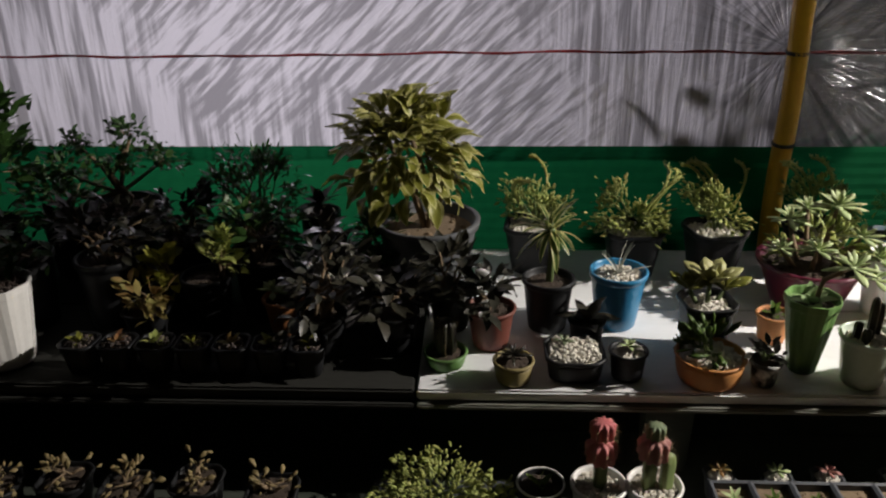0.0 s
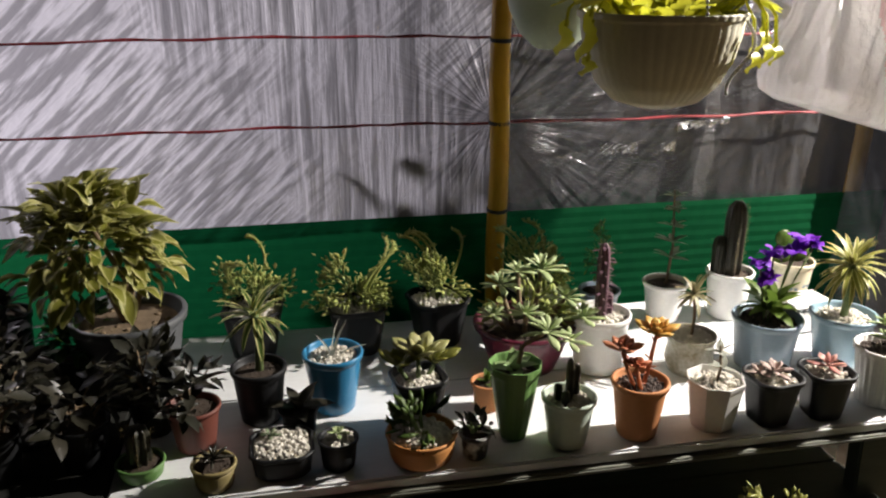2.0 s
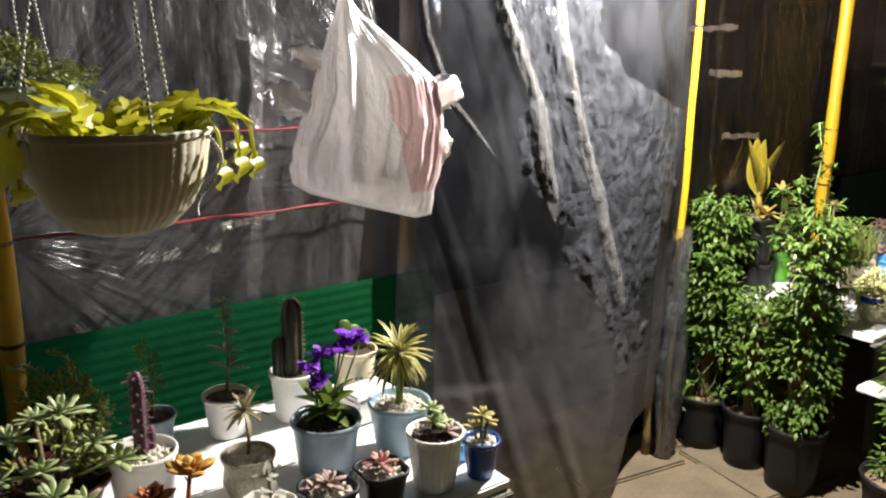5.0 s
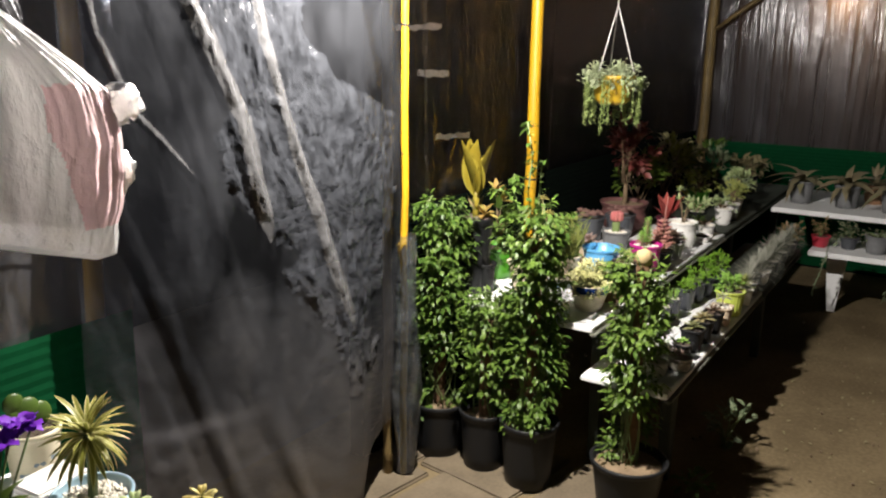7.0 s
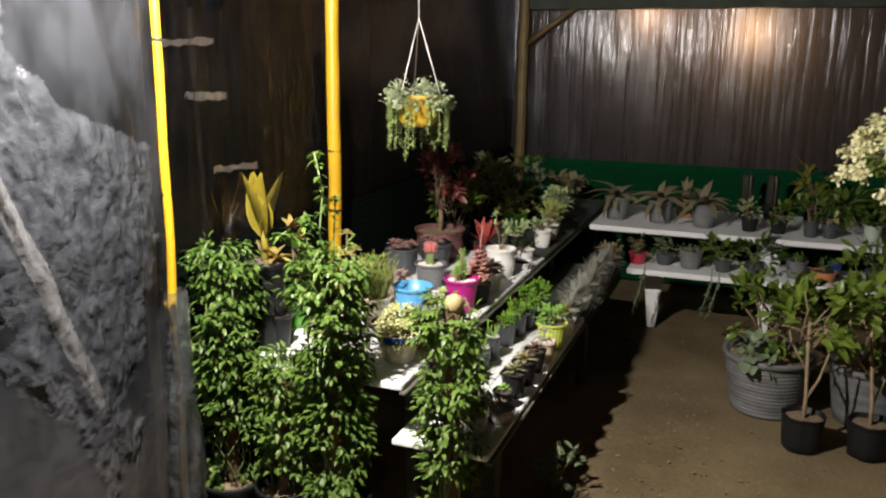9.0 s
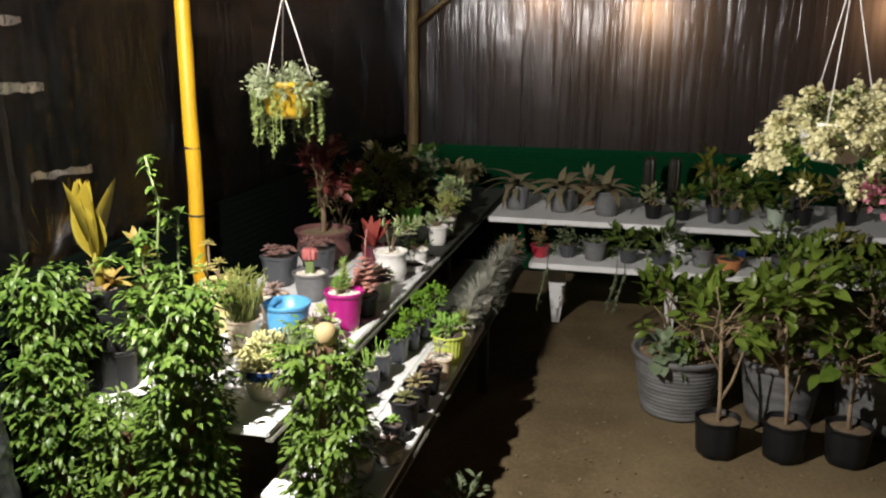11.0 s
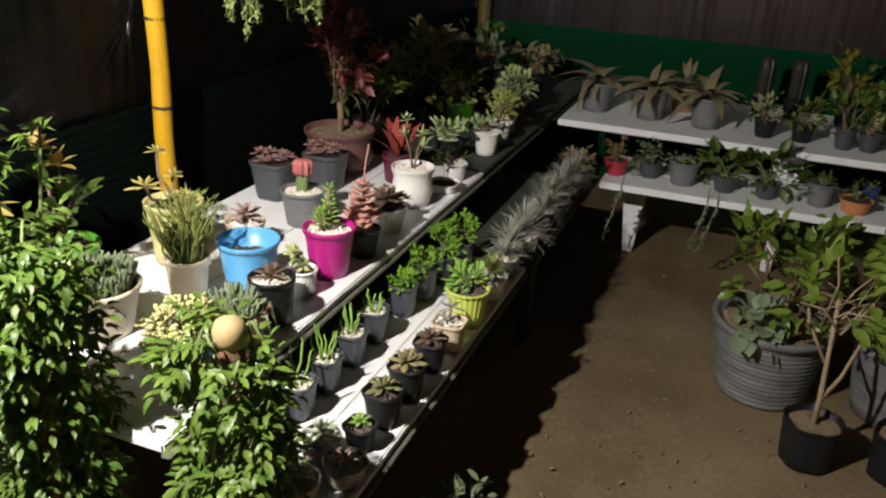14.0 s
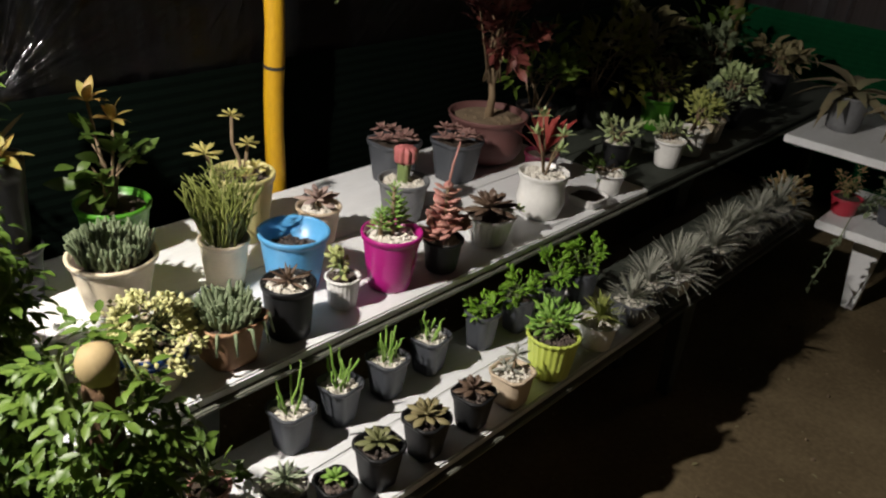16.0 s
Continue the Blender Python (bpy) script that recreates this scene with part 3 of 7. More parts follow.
# ---- pots ----
def pot(root, r, rb, h, mat, style="round", fill="gravel", level=0.88, label="", z=0.0, heap=0.006):
    """Pot with wall thickness and rim, and what fills it. r, rb: half widths of rim and foot."""
    fn, seg, smooth = None, 36, True
    if style in ("square", "bag"):
        fn = square
    if style == "octagon":
        seg, smooth = 8, False
    if style == "fluted":
        fn, seg = (lambda a: 1 + 0.025 * math.cos(24 * a)), 96
    if style == "facet":
        fn, seg, smooth = (lambda a: 1 + 0.06 * (abs((a * 9 / math.pi) % 2 - 1))), 36, False
    if style == "bag":
        fn = lambda a: (1 + 0.035 * math.sin(5 * a + 1) + 0.02 * math.sin(11 * a))
    t = max(0.003, r * 0.05)
    prof = [(rb * 0.9, 0), (rb, 0.004)]
    if style == "bowl":
        prof += [(rb + (r - rb) * math.sin(math.pi / 2 * s), h * (1 - math.cos(math.pi / 2 * s))) for s in (0.2, 0.4, 0.6, 0.8, 0.93)]
    elif style == "belly":
        prof += [(r * k, h * s) for s, k in ((0.15, 0.86), (0.35, 0.97), (0.55, 0.93), (0.72, 0.88), (0.88, 0.96))]
    elif style == "ringed":
        for i in range(1, 15):
            s = i / 16
            w = rb + (r - rb) * s
            prof += [(w, h * (s - 0.022)), (w * 1.012, h * (s - 0.008)), (w * 1.012, h * (s + 0.006)), (w, h * (s + 0.02))]
    else:
        prof += [(rb + (r - rb) * s, h * s) for s in (0.25, 0.5, 0.75, 0.86)]
    lip = t * (1.1 if style in ("round", "square", "ringed", "fluted", "bowl") else 0.3)
    q = h * (0.9 if h > 0.05 else 0.85)
    prof += [(r * 0.975, q), (r * 0.98 + lip, q + 0.001), (r + lip, h - 0.002), (r + lip * 0.7, h), (r - t * 0.6, h), (r - t, h - 0.003)]
    low = max(0.012, h * level - 0.012)
    prof += [((rb + (r - rb) * (low / h)) * 0.9, low)]
    g = lathe(Geo(), [(a, b + z) for a, b in prof], seg, fn)
    ob = part("pot", g, mat, root, label, smooth)
    if fill:
        rr = (rb + (r - rb) * level) * 0.93
        zt = z + h * level
        rng = random.Random(int(r * 99991) + int(h * 7919))
        if fill in ("gravel", "dark"):
            g = lathe(Geo(), [(rr * 0.98, zt - 0.008), (rr * 0.98, zt - 0.004)], 20, fn)
            s = max(0.0042, rr * 0.085)
            for _ in range(int(min(240, 1.5 * (rr / s) ** 2))):
                a, d = rng.uniform(0, 6.283), math.sqrt(rng.random()) * (rr - s)
                k = fn(a) if fn else 1
                stamp(g, PEBBLE, Matrix.Translation((d * k * math.cos(a), d * k * math.sin(a), zt + rng.uniform(-0.5, 0.6) * s + heap * (1 - (d / rr) ** 2))) @ Euler((rng.random() * 6, rng.random() * 6, 0)).to_matrix().to_4x4() @ Matrix.Scale(s * rng.uniform(0.7, 1.35), 4))
            part("gravel", g, GRAVEL if fill == "gravel" else DARK_GRAVEL, root, smooth=False)
        else:
            g, n = Geo(), 7
            prof2 = [(rr * (1 - i / n), zt + heap * (i / n) ** 0.5) for i in range(n)]
            lathe(g, [(rr * 0.99, zt - 0.01)] + prof2, 24, lambda a: (fn(a) if fn else 1) * (1 + 0.02 * math.sin(7 * a)))
            for _ in range(40):
                a, d = rng.uniform(0, 6.283), math.sqrt(rng.random()) * rr * 0.9
                stamp(g, PEBBLE, Matrix.Translation((d * math.cos(a), d * math.sin(a), zt + heap * 0.6)) @ Matrix.Scale(rr * rng.uniform(0.02, 0.09), 4))
            part("soil", g, DRY_SOIL if fill == "dry" else SOIL, root, smooth=False)
    return ob


# ---- plants ----
def leaf_parts(root, tpl, mats, poses, name="leaf", label=""):
    """Leaves one could pick off: objects of their own on one mesh."""
    g = Geo()
    stamp(g, tpl, Matrix.Identity(4))
    first = part(name, g, mats, root, label, at=poses[0])
    for m in poses[1:]:
        place_mesh(name, first.data, root, label, m)


def rosette(root, x, y, z, R, n, mat, seed=0, W=0.45, T=0.16, low=5, high=80, shape="spoon", flat_leaf=False):
    rng = random.Random(seed)
    tpl = leaf(R, R * W, -0.25, 0.35, 4, shape) if flat_leaf else fat(R, R * W, R * T, 0.12, 5, shape)
    poses = []
    for i in range(n):
        s = i / n
        e, a = radians(low + (high - low) * s ** 1.3 + rng.uniform(-6, 6)), i * 2.39996 + rng.uniform(-0.15, 0.15)
        poses.append(aim((math.cos(a) * math.cos(e), math.sin(a) * math.cos(e), math.sin(e)), (x, y, z + 0.1 * R * s), 1.0 - 0.5 * s))
    leaf_parts(root, tpl, mat, poses)


def blades(root, x, y, z, n, L, W, mats, seed=0, curl=0.7, low=5, high=80, shape="blade", margin=False, fold=0.25, joined=False, wave=0.0):
    """Head of arching leaves."""
    rng = random.Random(seed)
    tpl = leaf(L, W, curl, fold, 6, shape, margin, wave)
    poses = []
    for i in range(n):
        s = i / max(1, n - 1)
        e, a = radians(low + (high - low) * s + rng.uniform(-8, 8)), i * 2.39996 + rng.uniform(-0.3, 0.3)
        poses.append(aim((math.cos(a) * math.cos(e), math.sin(a) * math.cos(e), math.sin(e)), (x, y, z + 0.04 * L * s), rng.uniform(0.75, 1.1), rng.uniform(-0.3, 0.3)))
    if joined:
        g = Geo()
        for m in poses:
            stamp(g, tpl, m)
        part("foliage", g, mats, root)
    else:
        leaf_parts(root, tpl, mats, poses)


def stalk(root, pts, r0, r1, mat, name="stem", seg=7):
    n = len(pts)
    part(name, tube(Geo(), pts, [r0 + (r1 - r0) * i / (n - 1) for i in range(n)], seg), mat, root)


def bush(root, x, y, z, rad, height, n, L, W, mat, seed=0, clumps=14, stems=5, stem_mat=None, curl=0.3, shape="oval", fleshy=False, droop=0.0, thick=0.004, hollow=0.35, name="foliage", margin=False):
    """Branching stems with leaves in uneven clumps that thin out at the edge."""
    rng = random.Random(seed)
    tips = []
    for i in range(clumps):
        a, d = rng.uniform(0, 6.283), rad * math.sqrt(rng.uniform(hollow * hollow, 1)) * rng.uniform(0.7, 1)
        h = height * rng.uniform(0.25, 1.0) * (1 - 0.35 * (d / rad) ** 2)
        tips.append(Vector((x + d * math.cos(a), y + d * math.sin(a), z + h - droop * (d / rad) ** 2)))
    for i, p in enumerate(tips):
        g = Geo()
        if i < stems:
            b = Vector((x + rng.uniform(-0.2, 0.2) * rad, y + rng.uniform(-0.2, 0.2) * rad, z))
            mid = b.lerp(p, 0.5) + Vector((rng.uniform(-0.1, 0.1) * rad, rng.uniform(-0.1, 0.1) * rad, 0.12 * height))
            tube(g, [b, mid, p], [thick, thick * 0.75, thick * 0.4], 6)
        else:
            q = tips[i % max(1, stems)]
            tube(g, [Vector((x, y, z + height * 0.15)).lerp(q, 0.4), p], [thick * 0.5, thick * 0.3], 5)
        part("branch", g, stem_mat or WOOD, root)
    g = Geo()
    tpls = [fat(L, W, W * 0.45, 0.0, 3, "spoon", 5) if fleshy else leaf(L, W, curl * k, 0.3, 3 if L < 0.06 else 4, shape, margin) for k in (0.3, 1.0, 1.7)]
    spread = rad * 1.15 / clumps ** 0.5
    for i in range(n):
        p = tips[rng.randrange(len(tips))] + Vector((rng.gauss(0, spread * 0.5), rng.gauss(0, spread * 0.5), rng.gauss(0, spread * 0.45)))
        o = p - Vector((x, y, z + height * 0.35))
        d = o.normalized() + Vector((rng.gauss(0, 0.55), rng.gauss(0, 0.55), rng.gauss(0.1, 0.45)))
        stamp(g, tpls[i % 3], aim(d, p, rng.uniform(0.6, 1.25), rng.uniform(-0.8, 0.8)))
    part(name, g, mat, root)


def fingers(root, x, y, z, R, n, L, r, mat, seed=0, lean=0.5, name="shoot", bumpy=0.0):
    """Many upright fleshy shoots, in one clump."""
    rng, g = random.Random(seed), Geo()
    for i in range(n):
        if n <= 80:
            g = Geo()
        a, d = i * 2.39996, R * math.sqrt((i + 0.5) / n)
        h = L * rng.uniform(0.6, 1.05) * (1 - 0.25 * (d / R) ** 2)
        bx, by = x + d * 0.75 * math.cos(a), y + d * 0.75 * math.sin(a)
        k = lean * d / R
        pts = [(bx + k * h * s * math.cos(a) + bumpy * r * rng.uniform(-1, 1), by + k * h * s * math.sin(a) + bumpy * r * rng.uniform(-1, 1), z + h * s) for s in (0, 0.25, 0.5, 0.75, 0.93, 1)]
        tube(g, pts, [r, r * 1.1, r, r * 1.05, r * 0.75, r * 0.15], 6)
        if n <= 80:
            part(name, g, mat, root)
    if n > 80:
        tagged(part("finger_clump", g, mat, root), kind="stuff")


def column(root, x, y, z, r, H, mat, ribs=6, name="column", spines=True, tip=True, label=""):
    """Ribbed cactus stem with spine tufts."""
    fn = lambda a: 1 + 0.17 * math.cos(ribs * a)
    prof = [(r * 0.85, 0), (r, H * 0.15), (r * 0.97, H * 0.45), (r * 1.02, H * 0.75), (r * 0.85, H * 0.92), (r * 0.45, H * 0.985), (0.1 * r, H)]
    g = lathe(Geo(), prof, ribs * 6, fn)
    g.v = [(a + x, b + y, c + z) for a, b, c in g.v]
    if spines:
        sp = leaf(r * 0.55, r * 0.07, 0, 0, 1, "blade")
        rng = random.Random(int(H * 1e4))
        for i in range(ribs):
            a = 2 * math.pi * i / ribs
            for j in range(int(H / (r * 0.5))):
                zz = z + (j + 0.5) * r * 0.5
                p = (x + 1.1 * r * math.cos(a), y + 1.1 * r * math.sin(a), zz)
                for _ in range(3):
                    stamp(g, sp, aim((math.cos(a) + rng.uniform(-0.8, 0.8), math.sin(a) + rng.uniform(-0.8, 0.8), rng.uniform(-0.6, 0.6)), p), 1)
    part(name, g, [mat, L_BUFF], root, label)


def hang_lines(root, r, z0, z1, n=3, mat=None, chain=False, name="hanger"):
    for i in range(n):
        a = 2 * math.pi * i / n + 0.6
        top, low = Vector((0, 0, z1)), Vector((r * math.cos(a), r * math.sin(a), z0))
        g = Geo()
        if chain:
            m = int((top - low).length / 0.009)
            for j in range(m):
                p = low.lerp(top, (j + 0.5) / m)
                stamp(g, ball(0.0034, 1), Matrix.Translation(p))
            tube(g, [low, top], 0.0009, 4)
        else:
            tube(g, [low, low.lerp(top, 0.5), top], 0.0022, 5)
        part(name, g, mat or CHAIN, root)



# ---- ground, walls, roof ----
def slab(name, b, mat, label, **k):
    return tagged(part(name, b, mat, smooth=False), label, "", kind="structure", **k)


g = Geo()
nx, ny = 90, 56
X, Y = np.linspace(-2.6, 7.3, nx), np.linspace(-2.6, 2.4, ny)
for yy in Y:
    for xx in X:
        g.v.append((xx, yy, -0.004 + 0.008 * noise.noise((xx * 1.5, yy * 1.5, 3)) + 0.004 * noise.noise((xx * 7, yy * 7, 1))))
for j in range(ny - 1):
    for i in range(nx - 1):
        g.f.append((j * nx + i, j * nx + i + 1, (j + 1) * nx + i + 1, (j + 1) * nx + i))
        g.m.append(0)
tagged(part("floor", g, EARTH), "packed brown earth floor with grit and leaf litter", "floor", kind="structure")
slab("ground", board(-40, -40, -0.25, 40, 40, -0.06, 0), YARD, "dark bare ground of the yard outside")
# Unseen walls added to close the room, near black like the open night.
slab("wall_south", board(-2.75, -2.75, -0.05, 7.15, -2.6, 2.6), BLOCK, "unseen added wall, near black for open night")
slab("wall_west", board(-2.75, -2.6, -0.05, -2.6, 1.9, 2.6), BLOCK, "unseen added wall, near black for open night")
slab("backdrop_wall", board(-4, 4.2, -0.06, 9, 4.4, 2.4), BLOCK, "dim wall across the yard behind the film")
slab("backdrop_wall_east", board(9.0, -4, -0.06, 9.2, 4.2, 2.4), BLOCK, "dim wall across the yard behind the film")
# Unseen boards added to stop yard light coming through under the benches.
slab("wall_north_light_block", board(-2.6, 1.945, -0.05, 1.68, 2.05, 0.665), BLOCK, "unseen board added behind the net to block light")
slab("wall_north_light_block_2", board(2.9, 2.08, -0.05, 7.1, 2.15, 0.9), BLOCK, "unseen board added behind the net to block light")
slab("wall_east_light_block", board(7.05, -2.6, -0.05, 7.13, 2.07, 0.86), BLOCK, "unseen board added behind the net to block light")
# Roof out of view, kept black so it bounces no lamp light down.
slab("ceiling", board(-2.75, -2.75, 2.5, 7.15, 2.15, 2.56), ROOF, "unseen roof sheet, black to cut bounced light")


def sheet(name, x0, x1, z0, z1, y, mat, label, nx, nz, depth=0.012, freq=4.0, along="x", seed=0):
    """Hanging film with a slack, uneven surface."""
    g = Geo()
    for j in range(nz + 1):
        for i in range(nx + 1):
            u, w = x0 + (x1 - x0) * i / nx, z0 + (z1 - z0) * j / nz
            d = depth * noise.noise((u * freq, w * freq * 0.35, seed)) + 0.3 * depth * noise.noise((u * freq * 4, w * freq, seed + 5))
            g.v.append((u, y + d, w) if along == "x" else (y + d, u, w))
    for j in range(nz):
        for i in range(nx):
            a = j * (nx + 1) + i
            g.f.append((a, a + 1, a + nx + 2, a + nx + 1))
            g.m.append(0)
    return tagged(part(name, g, mat), label, "plastic sheet", kind="structure")


sheet("wall_north_film", -2.6, 0.70, 0.90, 2.5, 1.935, FILM_A, "dewy milky plastic film wall", 100, 40)
sheet("wall_north_film_3", 0.701, 1.82, 0.90, 2.5, 1.935, FILM_A2, "clear wrinkled plastic film wall, dark behind", 60, 50, 0.02, 5.0, seed=12)
sheet("wall_north_film_2", 2.90, 7.03, 0.93, 2.5, 2.065, FILM_B, "dark wrinkled clear plastic film wall", 110, 40, seed=3)
sheet("wall_east_film", -2.6, 2.07, 0.865, 2.5, 7.04, FILM_D, "hazy plastic film wall with warm lights behind", 110, 40, along="y", seed=8)


def net(name, a, b, z0, z1, y, mat, along, label):
    """Ribbed shade net: horizontal bands, each a shallow roll."""
    g, n = Geo(), 34
    steps = int((b - a) / 0.12)
    for j in range(n * 2 + 1):
        z = z0 + (z1 - z0) * j / (n * 2)
        for i in range(steps + 1):
            u = a + (b - a) * i / steps
            d = (0.0016 if j % 2 else 0) + 0.008 * noise.noise((u * 2, z * 2, 7))
            g.v.append((u, y - d, z) if along == "x" else (y - d, u, z))
    for j in range(n * 2):
        for i in range(steps):
            k = j * (steps + 1) + i
            g.f.append((k, k + 1, k + steps + 2, k + steps + 1))
            g.m.append(0)
    return tagged(part(name, g, mat, smooth=False), label, "shade net", kind="structure")


net("wall_north_net", -2.6, 1.80, 0.02, 0.93, 1.915, NET, "x", "ribbed green shade net along the wall foot")
net("wall_north_net_2", 2.90, 7.0, 0.02, 0.95, 2.045, NET_SHADED, "x", "green shade net along the wall foot, painted dark for shade")
net("wall_east_net", -2.6, 2.03, 0.02, 0.885, 7.01, NET, "y", "green shade net along the wall foot")


# curtain of loose film in the doorway
def smooth_step(a, b, x):
    k = max(0.0, min(1.0, (x - a) / (b - a)))
    return k * k * (3 - 2 * k)


def curtain():
    """Hanging film: two long folds with painted highlights, a crumpled patch painted lamplit, a brown lower part
    painted as floor light, and a lifted corner.
    """
    g, nx, nz = Geo(), 300, 340
    # Outline of the crumpled patch, made milkier where the lamp lights the film.
    patch_z = (0.44, 0.47, 0.58, 0.68, 0.80, 0.92, 0.97, 1.08, 1.20, 1.33, 1.38, 1.45, 1.55, 1.75, 2.5)
    patch_l = (2.53, 2.50, 2.47, 2.42, 2.33, 2.22, 2.30, 2.17, 2.05, 2.03, 2.07, 2.05, 1.98, 1.91, 1.85)
    patch_r = (2.60, 2.66, 2.71, 2.60, 2.74, 2.78, 2.80, 2.83, 2.84, 2.83, 2.72, 2.52, 2.43, 2.37, 2.30)
    folds = (((0.95, 1.08, 1.356, 1.664, 2.5), (2.22, 2.181, 2.117, 1.95, 1.80), 0.95, 0.055), ((0.70, 0.94, 1.35, 1.674, 2.5), (2.52, 2.434, 2.29, 2.195, 2.10), 0.62, 0.046), ((1.20, 1.40, 1.57, 1.8), (1.98, 1.80, 1.74, 1.70), 1.17, 0.014))
    cells = []
    for j in range(nz + 1):
        s = j / nz
        row = []
        for i in range(nx + 1):
            u = i / nx
            top, low = 1.68 + 1.22 * u, 1.60 + 1.27 * u ** 0.9
            x = low + (top - low) * s ** 0.6
            hem = 0.006 + 0.23 * smooth_step(2.46, 2.66, x) + 0.012 * noise.noise((x * 9, 0, 2))
            z = hem + (2.45 - hem) * s
            jag = 0.030 * noise.noise((x * 11, z * 11, 3)) + 0.022 * noise.noise((x * 31, z * 31, 5)) + 0.012 * noise.noise((x * 80, z * 80, 8))
            a, b = float(np.interp(z, patch_z, patch_l)), float(np.interp(z, patch_z, patch_r))
            inside = min(x - a, b - x, (z - 0.45) * 0.6) + jag
            band = smooth_step(-0.01, 0.06, inside)
            depth = 0.05 * noise.noise((u * 2.5, s * 1.4, 4)) + 0.012 * noise.noise((u * 7 + s * 3, s * 3, 8))
            depth += 0.010 * max(0.0, noise.noise(((x + 0.35 * z) * 16, z * 0.9, 14))) * (1 - band)
            depth += band * (0.016 * abs(noise.noise(((x + 0.3 * z) * 15, z * 4, 6))) + 0.009 * abs(noise.noise((x * 34 + z * 9, z * 16, 9))) + 0.004 * abs(noise.noise((x * 70, z * 60, 2))))
            crest = 0.0
            for fz, fx, z_end, width in folds:
                near = 1 - abs(x - float(np.interp(z, fz, fx)) - 0.008 * noise.noise((z * 6, width * 90, 1))) / (width * (1.25 - 0.25 * min(1.5, z)))
                k = max(0.0, near) ** 1.2 * smooth_step(z_end - 0.05, z_end + 0.25, z)
                depth += k * width * 0.26
                crest = max(crest, k)
            row.append((inside, crest))
            g.v.append((x, 1.90 - depth - 0.10 * (1 - s) * math.sin(math.pi * u), z))
        cells.append(row)
    for j in range(nz):
        for i in range(nx):
            a = j * (nx + 1) + i
            g.f.append((a, a + 1, a + nx + 2, a + nx + 1))
            inside, crest = cells[j][i]
            g.m.append(2 if crest > 0.35 else 1 if inside > 0 else 0)
    return tagged(part("door_curtain", g, [FILM_C, FILM_CRUMPLED, FILM_FOLD]), "loose clear plastic film curtain closing the doorway, crumpled, painted lit below", "curtain")


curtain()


def post(name, x, y, r, z1, mat, label, knots=(), lean=0.0):
    root = thing(name, x, y, 0, label, "post", "posts along the film wall")
    n = 26
    pts = [(lean * i / n + 0.003 * math.sin(i * 1.3), 0.002 * math.sin(i * 0.9), z1 * i / n) for i in range(n + 1)]
    part("pole", tube(Geo(), pts, [r * (1 + 0.03 * math.sin(i * 2.1)) for i in range(n + 1)], 18), mat, root)
    for z in knots:
        k = z / z1
        g = Geo()
        for d in (-0.003, 0, 0.003):
            c = Vector((lean * k, 0, z + d))
            tube(g, [c + Vector((math.cos(a) * r * 1.05, math.sin(a) * r * 1.05, 0.002 * math.sin(a))) for a in np.linspace(0, 6.3, 15)], 0.0016, 5)
        part("tie", g, BLACK_TIE, root)
    return root


post("yellow_post", 0.70, 1.872, 0.023, 2.5, YELLOW, "yellow painted pole tied to the film wall", (0.95, 1.16, 1.345))
post("yellow_post", 1.742, 1.975, 0.022, 2.5, YELLOW, "yellow painted pole at the doorway", (1.15, 1.35))
post("wooden_post", 2.846, 1.925, 0.017, 2.5, BROWN_POST, "slim brown wooden pole at the doorway", ())
post("yellow_post", 2.875, 1.875, 0.0125, 2.5, YELLOW, "yellow painted pole at the doorway, edged by film", (1.2, 1.62))
post("yellow_post", 4.085, 1.995, 0.027, 2.5, YELLOW, "yellow painted pole behind the plant bench", (0.95, 1.2))
post("corner_post", 6.93, 1.97, 0.035, 2.5, BROWN_POST, "brown wooden corner post under the roof", ())
slab("beam_east", board(6.90, -2.6, 1.94, 6.99, 1.93, 2.04), DARK_OR_SHADED_WOOD, "dark green beam along the film wall")
slab("beam_north", board(-2.6, 1.82, 2.40, 6.88, 1.90, 2.5), DARK_OR_SHADED_WOOD, "dark roof beam along the film wall")
g = tube(Geo(), [(6.92, 1.94, 1.70), (6.92, 1.77, 1.83), (6.92, 1.60, 1.95)], 0.016, 8)
tagged(part("corner_brace", g, BROWN_POST), "short wooden brace from corner post to beam", "brace")


def wire(z, sag, label):
    pts = []
    for i in range(90):
        x = -2.6 + 4.3 * i / 89
        pts.append((x, 1.895 + 0.004 * math.sin(i), z + sag * math.sin(math.pi * (x - 0.7) / 1.0) * 0.5 + 0.004 * noise.noise((x * 9, z, 1))))
    g = tube(Geo(), pts, 0.0028, 5)
    g2 = [(p[0], p[1] + 0.003 * math.cos(k), p[2] + 0.003 * math.sin(k)) for k, p in enumerate(pts)]
    tube(g, g2, 0.0016, 4)
    tagged(part("red_wire", g, RED_WIRE), label, "wire", "wires along the film wall")


wire(1.155, -0.006, "thin twisted red wire stretched along the film wall")
wire(1.35, -0.006, "thin twisted red wire stretched along the film wall")

